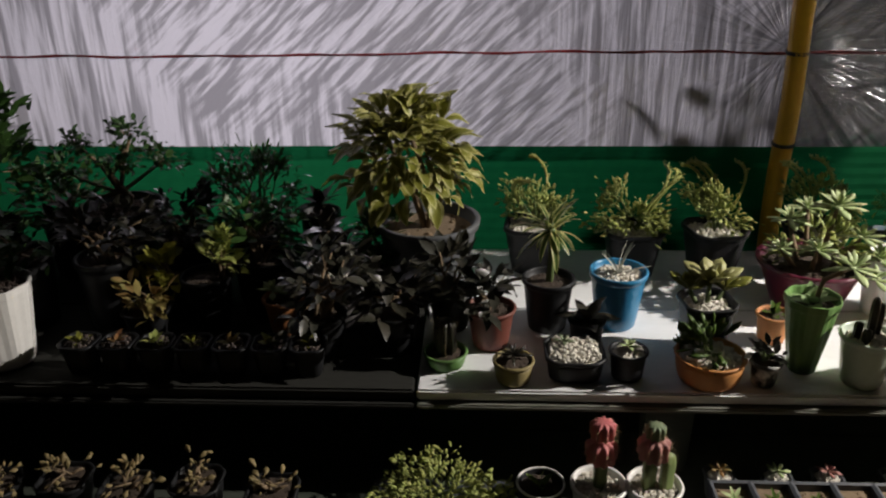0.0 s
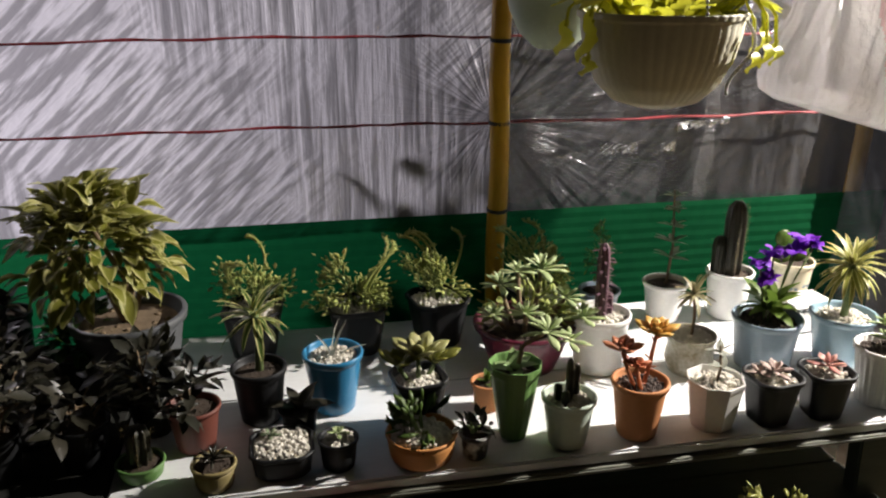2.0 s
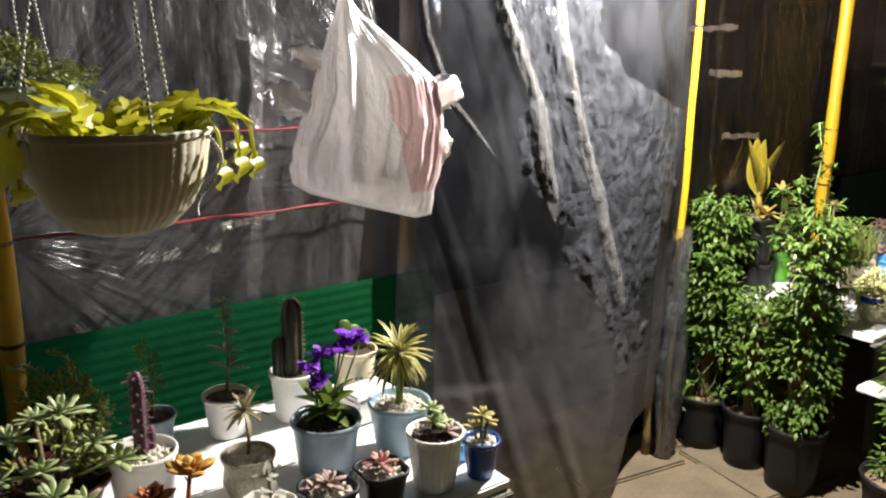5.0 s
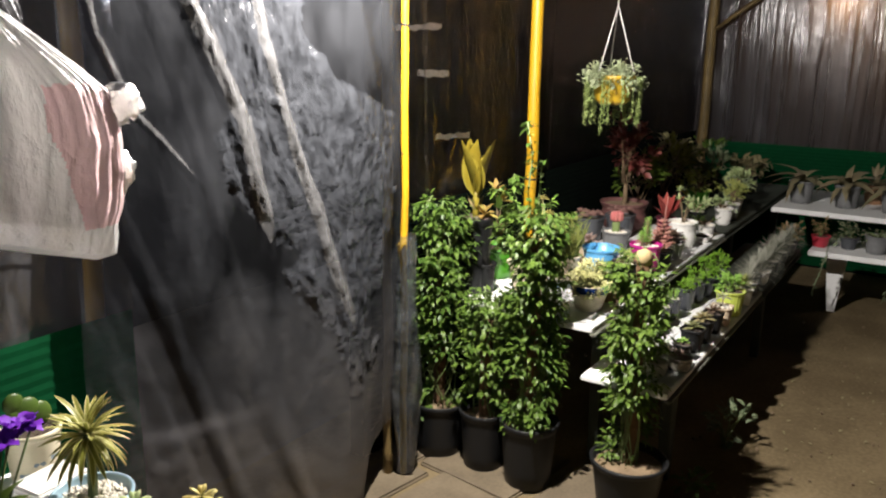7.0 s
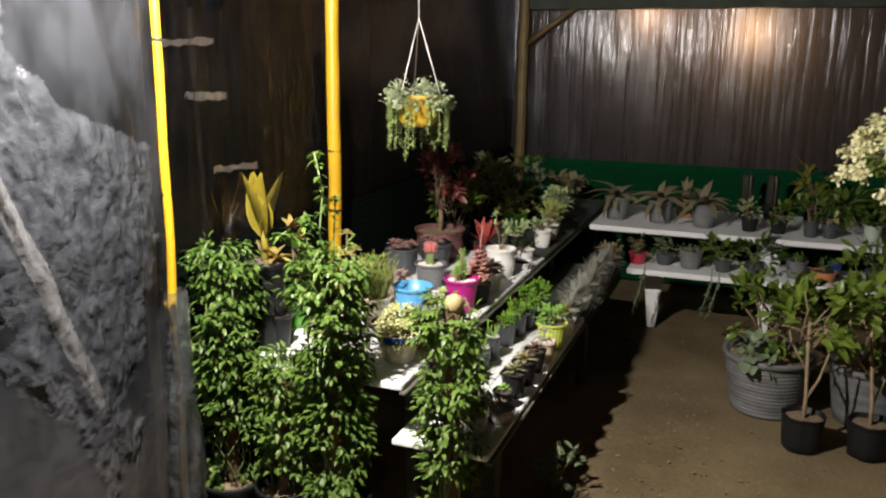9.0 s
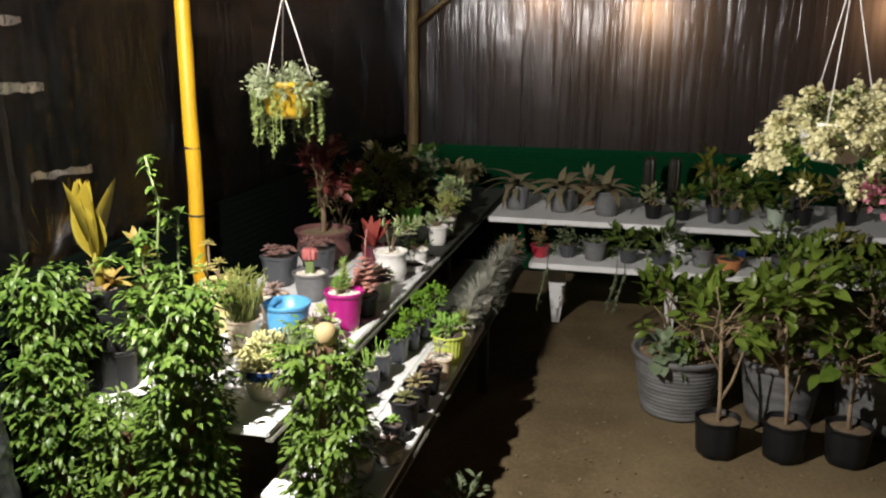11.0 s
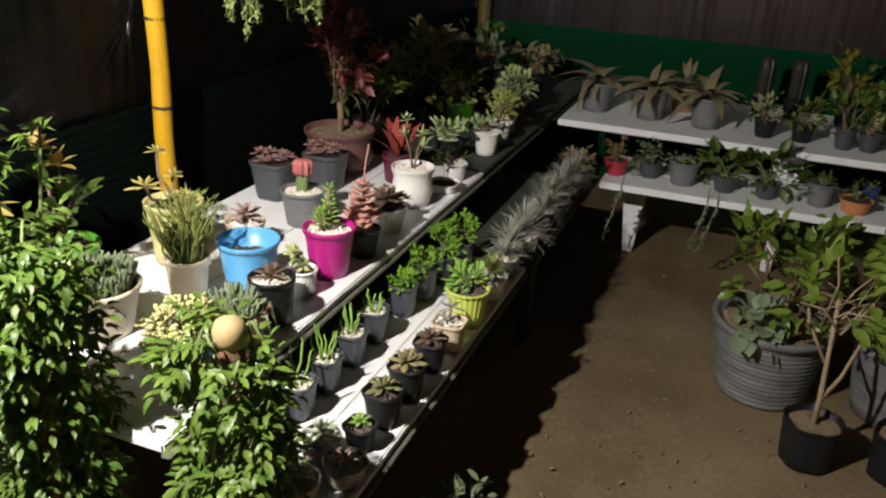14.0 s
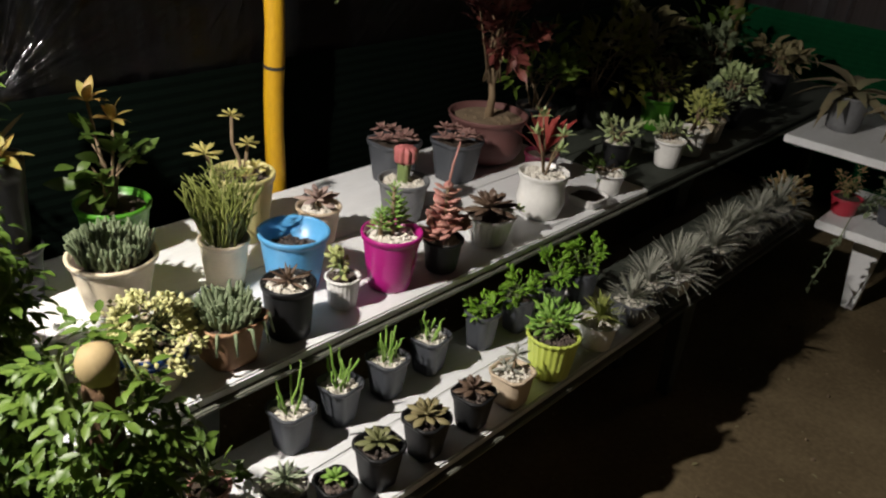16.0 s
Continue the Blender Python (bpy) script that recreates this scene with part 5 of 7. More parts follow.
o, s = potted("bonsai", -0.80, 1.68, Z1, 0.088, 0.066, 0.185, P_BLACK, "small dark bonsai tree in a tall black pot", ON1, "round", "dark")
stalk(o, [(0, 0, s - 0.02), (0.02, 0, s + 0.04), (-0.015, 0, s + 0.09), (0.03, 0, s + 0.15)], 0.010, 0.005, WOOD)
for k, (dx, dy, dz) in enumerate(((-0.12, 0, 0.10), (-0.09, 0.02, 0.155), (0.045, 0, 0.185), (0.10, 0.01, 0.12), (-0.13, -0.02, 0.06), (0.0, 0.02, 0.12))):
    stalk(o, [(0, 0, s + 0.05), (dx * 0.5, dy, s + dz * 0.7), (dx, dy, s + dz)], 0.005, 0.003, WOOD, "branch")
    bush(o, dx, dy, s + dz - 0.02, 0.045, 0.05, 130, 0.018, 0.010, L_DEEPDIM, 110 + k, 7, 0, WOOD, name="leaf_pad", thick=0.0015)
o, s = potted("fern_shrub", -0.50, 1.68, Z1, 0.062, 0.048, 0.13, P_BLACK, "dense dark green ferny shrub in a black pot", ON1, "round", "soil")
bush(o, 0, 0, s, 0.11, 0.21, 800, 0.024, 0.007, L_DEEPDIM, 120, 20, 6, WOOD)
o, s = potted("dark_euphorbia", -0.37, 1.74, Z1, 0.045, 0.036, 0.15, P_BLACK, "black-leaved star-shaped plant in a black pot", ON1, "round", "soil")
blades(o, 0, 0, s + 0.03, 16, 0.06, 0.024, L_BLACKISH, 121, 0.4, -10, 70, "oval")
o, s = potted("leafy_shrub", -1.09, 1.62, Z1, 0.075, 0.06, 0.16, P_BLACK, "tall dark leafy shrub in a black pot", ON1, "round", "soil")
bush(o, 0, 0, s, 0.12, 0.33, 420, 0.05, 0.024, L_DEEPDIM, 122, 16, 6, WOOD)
o, s = potted("thyme_shrub", -0.555, 1.47, Z1, 0.05, 0.04, 0.115, P_BLACK, "yellow-green variegated herb in a black pot", ON1, "round", "soil")
bush(o, 0.03, 0, s, 0.05, 0.12, 130, 0.026, 0.012, L_SEDUM, 123, 9, 4, WOOD)
o, s = potted("white_facet_planter", -0.905, 1.318, Z1, 0.066, 0.046, 0.168, P_WHITE, "small plant in a folded white planter", ON1, "facet", "dark", 0.92)
blades(o, -0.02, 0, s, 10, 0.05, 0.018, L_DEEPDIM, 124, 0.4, 20, 80, "oval")
o, s = potted("orange_croton", -0.655, 1.40, Z1, 0.042, 0.032, 0.075, P_BLACK, "small orange and green leafy plant in a black pot", ON1, "square", "soil")
bush(o, 0, 0, s, 0.05, 0.08, 60, 0.034, 0.016, L_RUST, 125, 7, 4, WOOD)
o, s = potted("lime_coleus", -0.635, 1.50, Z1, 0.042, 0.032, 0.10, P_BLACK, "yellow-green leafy plant in a black pot", ON1, "square", "soil")
bush(o, 0, 0, s, 0.05, 0.07, 50, 0.045, 0.026, L_LIMEDIM, 126, 6, 4, WOOD)
o, s = potted("jade_cutting", -0.395, 1.445, Z1, 0.040, 0.028, 0.078, P_TERRA, "small green succulent in a red clay pot", ON1, "round", "soil")
rosette(o, -0.02, 0, s + 0.02, 0.04, 13, L_PALE, 127, 0.4, 0.14, 5, 75)
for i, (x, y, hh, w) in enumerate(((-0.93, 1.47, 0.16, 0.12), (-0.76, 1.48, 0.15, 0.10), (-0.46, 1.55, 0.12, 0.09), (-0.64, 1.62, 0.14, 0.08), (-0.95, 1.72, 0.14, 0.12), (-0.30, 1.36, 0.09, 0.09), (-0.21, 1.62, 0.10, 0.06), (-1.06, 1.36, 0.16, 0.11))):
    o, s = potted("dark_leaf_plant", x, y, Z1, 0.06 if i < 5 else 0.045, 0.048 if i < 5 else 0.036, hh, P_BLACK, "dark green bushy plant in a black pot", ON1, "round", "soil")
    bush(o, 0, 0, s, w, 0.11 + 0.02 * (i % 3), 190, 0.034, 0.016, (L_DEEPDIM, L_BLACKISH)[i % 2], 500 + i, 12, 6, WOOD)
for i in range(7):
    o, s = potted("seedling", -0.745 + 0.0715 * i, 1.292, Z1, 0.031, 0.023, 0.062, P_BLACK, "tiny seedling in a square black pot in a row", ON1, "square", "dark", turn=i * 2 - 6)
    blades(o, 0, 0, s, 9 + i % 3, 0.030, 0.013, (L_OLIVE, L_RUST, L_SEDUM)[i % 3], 130 + i, 0.4, 10, 75, "oval", joined=True)
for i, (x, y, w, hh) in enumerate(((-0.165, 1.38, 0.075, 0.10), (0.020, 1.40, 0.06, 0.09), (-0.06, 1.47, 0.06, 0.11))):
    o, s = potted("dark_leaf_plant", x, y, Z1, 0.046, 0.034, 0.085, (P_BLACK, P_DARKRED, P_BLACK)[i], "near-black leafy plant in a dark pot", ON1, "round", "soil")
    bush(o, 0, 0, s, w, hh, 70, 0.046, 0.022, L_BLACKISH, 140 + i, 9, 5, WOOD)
o, s = potted("dish_plant", -0.065, 1.325, Z1, 0.039, 0.030, 0.030, P_GREENDIM, "dark cactus in a shallow green dish", ON1, "bowl", "soil", 0.75)
column(o, 0, 0, s, 0.018, 0.075, L_BLACKISH, 8)
o, s = potted("striped_dracaena", 0.135, 1.475, Z1, 0.050, 0.038, 0.112, P_BLACK, "cream-striped dracaena on a spotted stem in a black pot", ON1, "round", "soil")
stalk(o, [(0, 0, s - 0.02), (0.005, 0, s + 0.06), (0, 0, s + 0.13)], 0.008, 0.007, GREEN_STEM)
blades(o, 0, 0, s + 0.11, 34, 0.085, 0.02, [L_DEEP, L_CREAM], 150, 0.6, -35, 85, margin=True)
o, s = potted("zigzag_plant", 0.205, 1.40, Z1, 0.034, 0.028, 0.06, P_BLACK, "dark drooping leafy plant in a small black pot", ON1, "round", "soil")
blades(o, 0, 0, s, 9, 0.07, 0.03, L_BLACKISH, 151, 0.4, 10, 60, "oval")
o, s = potted("gravel_tray_plant", 0.172, 1.305, Z1, 0.052, 0.046, 0.048, P_BLACK, "low black square pot filled with pale gravel", ON1, "square", "gravel", 0.95)
rosette(o, -0.02, 0.01, s + 0.012, 0.022, 10, L_GREYGREEN, 152, 0.42, 0.14, 5, 75)
o, s = potted("tiny_succulent", 0.268, 1.292, Z1, 0.033, 0.028, 0.056, P_BLACK, "tiny green succulent on gravel in a small black pot", ON1, "round", "gravel")
rosette(o, 0, 0, s + 0.012, 0.024, 12, L_PALE, 153, 0.42, 0.14, 5, 75)
o, s = potted("bowl_succulent", 0.414, 1.290, Z1, 0.061, 0.048, 0.052, P_ORANGE, "dark green succulent in a low orange clay bowl", ON1, "bowl", "gravel", 0.9)
bush(o, -0.005, 0, s, 0.04, 0.05, 60, 0.034, 0.015, L_DEEP, 154, 8, 4, GREEN_STEM, fleshy=True)
o, s = potted("tiny_cactus", 0.508, 1.275, Z1, 0.026, 0.021, 0.048, P_COW, "tiny dark plant in a white pot with black patches", ON1, "round", "soil")
bush(o, 0, 0, s, 0.028, 0.035, 26, 0.024, 0.012, L_BLACKISH, 155, 6, 3, GREEN_STEM)
o, s = potted("black_aloe", 0.060, 1.272, Z1, 0.035, 0.026, 0.045, P_OLIVE, "black spiky rosette in a small olive pot", ON1, "bowl", "soil")
rosette(o, 0, 0, s + 0.012, 0.036, 16, L_BLACKISH, 156, 0.3, 0.2, 5, 80, "blade")
o, s = potted("red_pot_succulent", 0.57, 1.43, Z1, 0.032, 0.025, 0.06, P_TERRA, "small green sprigs in a red clay pot", ON1, "round", "soil")
blades(o, 0, 0, s, 9, 0.035, 0.014, L_GREEN, 157, 0.3, 20, 80, "oval", joined=True)

# low bench by the doorway
for k, (x, y, balls) in enumerate(((0.205, 1.135, ((0.135, 0.019, L_GRAFT), (0.092, 0.024, L_GRAFT))), (0.30, 1.135, ((0.10, 0.024, L_RUSTBALL), (0.133, 0.015, L_GREYGREEN))))):
    o, s = potted("grafted_cactus", x, y, Z1L, 0.046, 0.036, 0.085, P_WHITE, "grafted cactus with red heads on gravel in a pale pot", ON1L, "round", "gravel")
    for dx, H in (((0, 0.085),), ((-0.012, 0.07), (0.018, 0.08)))[k]:
        column(o, dx, 0, s - 0.005, 0.012, H, L_CACTUS, 3, "rootstock")
    for dz, rr, m in balls:
        column(o, -0.008 if k else 0.0, 0, s + dz - rr - 0.012, rr, rr * 1.7, m, 9, "grafted_head")
o, s = potted("small_bowl_plant", 0.105, 1.13, Z1L, 0.040, 0.03, 0.085, P_BLACK, "small sprig in a black pot with a pale rim", ON1L, "round", "soil")
blades(o, 0, 0, s, 7, 0.04, 0.014, L_GREEN, 160, 0.3, 20, 80, "oval", joined=True)
part("worn_rim", tube(Geo(), [(0.0405 * math.cos(a), 0.0405 * math.sin(a), 0.0855) for a in np.linspace(0, 6.283, 28)], 0.0022, 6), P_WHITE, o)


def seed_tray(x0, y0, z, nx, ny, c, label):
    root = thing("seedling_tray", x0, y0, z, label, "seed tray", ON1L)
    rng = random.Random(8)
    for j in range(ny):
        for i in range(nx):
            cx, cy = (i + 0.5) * c, (j + 0.5) * c
            g = Geo()
            for (rr, zz) in ((c * 0.30, 0.0), (c * 0.46, 0.058)):
                g.v += [(cx + rr * sx, cy + rr * sy, zz) for sx, sy in ((-1, -1), (1, -1), (1, 1), (-1, 1))]
            g.v += [(cx + c * 0.5 * sx * 0.995, cy + c * 0.5 * sy * 0.995, 0.060) for sx, sy in ((-1, -1), (1, -1), (1, 1), (-1, 1))]
            g.v += [(cx + c * 0.42 * sx, cy + c * 0.42 * sy, 0.058) for sx, sy in ((-1, -1), (1, -1), (1, 1), (-1, 1))]
            g.v += [(cx + c * 0.40 * sx, cy + c * 0.40 * sy, 0.042) for sx, sy in ((-1, -1), (1, -1), (1, 1), (-1, 1))]
            g.f = [(3, 2, 1, 0)] + [(k, (k + 1) % 4, 4 + (k + 1) % 4, 4 + k) for k in range(4)]
            for a in (8, 12):
                b0 = 4 if a == 8 else 8
                g.f += [(b0 + k, b0 + (k + 1) % 4, a + (k + 1) % 4, a + k) for k in range(4)]
            g.f += [(12 + k, 12 + (k + 1) % 4, 16 + (k + 1) % 4, 16 + k) for k in range(4)]
            g.m = [0] * len(g.f)
            cell = part("cell", g, P_DARK, root, smooth=False)
            g = Geo()
            g.add([(cx + c * 0.41 * sx, cy + c * 0.41 * sy, 0.046 + rng.uniform(-0.003, 0.003)) for sx, sy in ((-1, -1), (1, -1), (1, 1), (-1, 1))], [(0, 1, 2, 3)])
            for _ in range(14):
                stamp(g, PEBBLE, Matrix.Translation((cx + rng.uniform(-0.36, 0.36) * c, cy + rng.uniform(-0.36, 0.36) * c, 0.048)) @ Matrix.Scale(rng.uniform(0.002, 0.004), 4))
            part("soil", g, DRY_SOIL, root, smooth=False)
            if rng.random() < 0.9:
                blades(root, cx, cy, 0.047, rng.randint(7, 12), rng.uniform(0.016, 0.028), 0.007, rng.choice((L_PALE, L_GREEN, L_PALE)), i * 10 + j, 0.2, 5, 75, "oval", joined=True)
    return root


seed_tray(0.405, 0.965, Z1L, 9, 3, 0.071, "black plastic tray of small succulent seedlings in cells")
for i, (x, m, hh) in enumerate(((0.43, L_RUST, 0.05), (0.53, L_PALE, 0.04), (0.62, L_RUSTBALL, 0.06), (0.74, L_PALE, 0.05), (0.85, L_PINK, 0.06), (0.93, L_RUSTBALL, 0.07))):
    o, s = potted("small_succulent", x, 1.20, Z1L, 0.024, 0.018, 0.055, P_DARK, "small reddish succulent in a dark pot", ON1L, "square", "gravel")
    rosette(o, 0, 0, s + 0.014, 0.024, 11, m, 170 + i, 0.4, 0.2, 5, 80)
o, s = potted("jade_plant", 1.00, 1.10, Z1L, 0.052, 0.040, 0.085, P_WHITE, "olive jade bush on gravel in a white pot", ON1L, "round", "gravel")
bush(o, 0, 0, s, 0.055, 0.09, 200, 0.020, 0.011, L_OLIVE, 180, 12, 6, WOOD, fleshy=True)
o, s = potted("jade_plant", 1.31, 1.10, Z1L, 0.045, 0.036, 0.08, P_WHITE, "green jade bush in a white pot", ON1L, "round", "gravel")
bush(o, 0.03, 0, s, 0.055, 0.10, 180, 0.022, 0.012, L_GREEN, 181, 12, 6, WOOD, fleshy=True)
o = thing("moss_tray", -0.19, 1.03, Z1L, "low tray of dense yellow-green sedum", "seed tray", ON1L)
part("tray", board(0, 0, 0, 0.25, 0.15, 0.05, 0.004), P_DARK, o, smooth=False)
bush(o, 0.125, 0.08, 0.05, 0.12, 0.06, 1500, 0.013, 0.007, L_SEDUM, 182, 34, 0, GREEN_STEM, fleshy=True, hollow=0.0, thick=0.002)
for i, x in enumerate((-0.86, -0.74, -0.62, -0.50, -0.36)):
    o, s = potted("cream_succulent", x, 1.12 + 0.02 * (i % 2), Z1L, 0.042, 0.033, 0.07, P_BLACK, "pale buff succulent in a black pot", ON1L, "square", "soil")
    bush(o, 0, 0, s, 0.04, 0.035, 34, 0.018, 0.011, L_BUFF, 185 + i, 6, 3, WOOD, fleshy=True)


# path bench, upper tier
o, s = potted("finger_cactus", 3.43, 1.66, Z2, 0.086, 0.062, 0.118, P_CREAM, "mound of grey-green finger succulents in a cream pot", ON2, "round", "soil", 0.92)
fingers(o, 0, 0, s - 0.005, 0.085, 230, 0.078, 0.0040, L_GREYGREEN, 201, 0.35, bumpy=0.8)
o, s = potted("rattail_succulent", 3.652, 1.60, Z2, 0.053, 0.042, 0.108, P_CREAM, "tall tangled green succulent stems in a cream pot", ON2, "round", "gravel")
fingers(o, 0, 0, s - 0.005, 0.042, 78, 0.175, 0.0027, L_SEDGREEN, 202, 0.45, bumpy=3.2)
g = Geo()
rng = random.Random(21)
for _ in range(420):
    a, h = rng.uniform(0, 6.28), rng.uniform(0.02, 0.165)
    d = rng.uniform(0.0, 0.03 + 0.28 * h)
    stamp(g, fat(0.02, 0.004, 0.003, 0, 2, "spoon", 4), aim((math.cos(a), math.sin(a), 1.1), (d * math.cos(a), d * math.sin(a), s + h)))
part("needle_leaves", g, L_SEDGREEN, o)
o, s = potted("yellow_aeonium", 3.815, 1.76, Z2, 0.073, 0.056, 0.170, P_YELLOW, "yellow flower-like rosettes on bent stems in a pale yellow pot", ON2, "round", "dark")
for k, (dx, dy, dz, R) in enumerate(((-0.10, 0.0, 0.085, 0.052), (0.0, 0.04, 0.145, 0.034), (0.03, 0.02, 0.075, 0.036), (0.02, -0.02, 0.03, 0.038), (-0.02, -0.05, 0.03, 0.03))):
    stalk(o, [(0, 0, s - 0.01), (dx * 0.3, dy * 0.3, s + dz * 0.3), (dx * 0.8, dy, s + dz * 0.55), (dx, dy, s + dz)], 0.0045, 0.004, WOOD)
    rosette(o, dx, dy, s + dz, R, 14, L_YELLOWROS, 203 + k, 0.3, 0.1, 0, 70)
b = thing("blue_bucket_pot", 3.76, 1.497, Z2, "empty sky-blue plastic pot with a dirty inside", "plant pot", ON2)
pot(b, 0.075, 0.056, 0.134, P_SKY, "round", "dark", 0.64)
o, s = potted("mauve_echeveria", 3.94, 1.63, Z2, 0.053, 0.040, 0.095, P_BEIGE, "large mauve rosette in a beige pot", ON2, "round", "gravel")
stalk(o, [(0, 0, s - 0.01), (0, 0, s + 0.03)], 0.007, 0.006, WOOD)
rosette(o, 0, 0, s + 0.025, 0.062, 16, L_MAUVE, 210, 0.42, 0.12, 5, 75)
o, s = potted("croton", 3.54, 1.865, Z2, 0.080, 0.062, 0.130, P_GREEN, "dark leafy plant with orange new leaves in a green pot", ON2, "round", "soil")
bush(o, 0, 0, s, 0.075, 0.22, 50, 0.06, 0.028, L_DEEP, 211, 9, 5, WOOD)
for k, (dx, dz) in enumerate(((-0.03, 0.25), (0.02, 0.2))):
    stalk(o, [(0, 0, s), (dx, 0, s + dz)], 0.004, 0.003, WOOD)
    blades(o, dx, 0, s + dz, 9, 0.06, 0.022, L_RUSTY2, 212 + k, 0.4, 5, 70, "oval")
o, s = potted("pale_sedum", 3.345, 1.372, Z2, 0.070, 0.050, 0.100, P_CREAM, "billowing pale yellow sedum in a cream pot with navy rim", ON2, "round", "soil")
part("painted_band", lathe(Geo(), [(0.0655, 0.070), (0.0722, 0.0715), (0.0748, 0.096), (0.0725, 0.0985)], 36, cap=False), P_NAVY, o)
bush(o, 0, 0, s, 0.088, 0.095, 1500, 0.013, 0.011, L_YELLOWSED, 214, 44, 8, GREEN_STEM, fleshy=True, droop=0.05, thick=0.0025, hollow=0.1)
o, s = potted("finger_cactus", 3.492, 1.352, Z2, 0.062, 0.046, 0.098, P_TERRAB, "grey-green finger succulents with dry tips in a brown clay pot", ON2, "square", "soil")
fingers(o, 0, 0, s - 0.005, 0.062, 120, 0.065, 0.004, L_GREYGREEN, 215, 0.55, bumpy=0.8)
for k in range(5):
    a = -2.4 + 0.43 * k
    part("dry_shoot", tube(Geo(), [(0.05 * math.cos(a), 0.05 * math.sin(a), s), (0.075 * math.cos(a), 0.075 * math.sin(a), s + 0.012), (0.085 * math.cos(a), 0.085 * math.sin(a), s - 0.03)], [0.004, 0.004, 0.002], 5), L_GREYGREEN, o)
o, s = potted("haworthia", 3.632, 1.350, Z2, 0.052, 0.044, 0.118, P_BLACK, "dark spiky rosette on white gravel in a black pot", ON2, "round", "gravel")
rosette(o, 0, 0, s + 0.012, 0.055, 18, L_BROWN, 217, 0.24, 0.16, 10, 80, "blade")
o, s = potted("mini_jade", 3.785, 1.362, Z2, 0.036, 0.030, 0.072, P_WHITE, "little pale jade sprig in a small white pot", ON2, "fluted", "dark")
bush(o, 0, 0, s, 0.026, 0.075, 44, 0.020, 0.013, L_PALEJ, 218, 7, 3, GREEN_STEM, fleshy=True)
o, s = potted("jade_shrub", 3.925, 1.362, Z2, 0.066, 0.048, 0.135, P_PURPLE, "upright green succulent on white gravel in a magenta pot", ON2, "round", "gravel")
for k, (dx, dy, H) in enumerate(((0, 0, 0.12), (0.03, 0.01, 0.07), (-0.025, 0.01, 0.06))):
    stalk(o, [(dx, dy, s - 0.01), (dx, dy, s + H)], 0.006, 0.004, WOOD)
    leaf_parts(o, fat(0.034, 0.009, 0.005, 0.2, 3, "spoon", 5), L_BRIGHTSUC, [aim((math.cos(j * 2.4), math.sin(j * 2.4), 0.5 + j / 40), (dx, dy, s + 0.02 + (H - 0.015) * j / 40), 1 - 0.4 * j / 40) for j in range(40)])
o, s = potted("red_crassula", 4.072, 1.338, Z2, 0.047, 0.037, 0.082, P_BLACK, "stacked pink-red crassula stems in a black pot", ON2, "round", "gravel")
for k, (dx, dy, H, m) in enumerate(((0, 0, 0.14, L_PINK), (0.04, 0.0, 0.045, L_CORALD), (-0.035, 0.0, 0.04, L_PINK), (0.015, 0.02, 0.09, L_PINK))):
    stalk(o, [(dx * 0.4, dy, s - 0.01), (dx, dy, s + H)], 0.004, 0.003, WOOD)
    n = int(H * 130) + 8
    leaf_parts(o, fat(0.054, 0.040, 0.012, -0.1, 3, "spoon", 6), m, [aim((math.cos(j * 1.571 + (j // 2) * 0.2), math.sin(j * 1.571 + (j // 2) * 0.2), 0.35), (dx, dy, s + 0.012 + (H - 0.01) * j / n), 1 - 0.4 * j / n) for j in range(n)])
stalk(o, [(0.0, 0, s + 0.13), (0.012, 0, s + 0.19), (0.03, 0, s + 0.24)], 0.003, 0.002, L_PINK, "flower_stalk")
o, s = potted("brown_echeveria", 4.272, 1.360, Z2, 0.062, 0.045, 0.080, P_WHITE, "broad dark brown rosette in a moulded white pot", ON2, "fluted", "soil")
rosette(o, 0, 0, s + 0.022, 0.078, 22, L_BROWN, 224, 0.42, 0.1, 5, 75)
rosette(o, 0.07, -0.03, s + 0.01, 0.03, 10, L_PALE, 225, 0.42, 0.14, 5, 75)
o, s = potted("silver_branch", 4.52, 1.382, Z2, 0.070, 0.055, 0.128, P_WHITE, "bare-stemmed pale succulent on gravel in a bulging white pot", ON2, "belly", "gravel")
for k, (dx, dy, dz) in enumerate(((0.07, 0.0, 0.11), (-0.03, 0.02, 0.13), (0.0, 0.03, 0.17), (0.03, -0.02, 0.08))):
    stalk(o, [(0, 0, s - 0.01), (dx * 0.4, dy * 0.4, s + dz * 0.5), (dx, dy, s + dz)], 0.0035, 0.002, WOOD)
    blades(o, dx, dy, s + dz - 0.01, 10, 0.036, 0.011, L_PALE, 226 + k, 0.2, 0, 80, "oval", joined=True)
for k, (x, y, lab) in enumerate(((4.36, 1.80, "left"), (4.52, 1.70, "right"))):
    o, s = potted("brown_sedum", x, y, Z2, 0.066, 0.050, 0.125, P_DARK, "brownish red succulents in a dark grey square pot", ON2, "square", "soil")
    for j in range(7):
        a = j * 0.9
        rosette(o, 0.045 * math.cos(a), 0.045 * math.sin(a), s + 0.02 + 0.008 * (j % 3), 0.036, 10, L_BROWNPINK, 230 + j + 10 * k, 0.42, 0.16, 5, 75)
o, s = potted("grafted_cactus", 4.20, 1.60, Z2, 0.066, 0.050, 0.110, P_GREYPOT, "red-headed grafted cactus on gravel in a grey pot", ON2, "round", "gravel")
column(o, 0, 0, s - 0.005, 0.017, 0.07, L_CACTUS, 3, "rootstock")
column(o, 0, 0, s + 0.06, 0.026, 0.045, L_GRAFT, 9, "grafted_head")
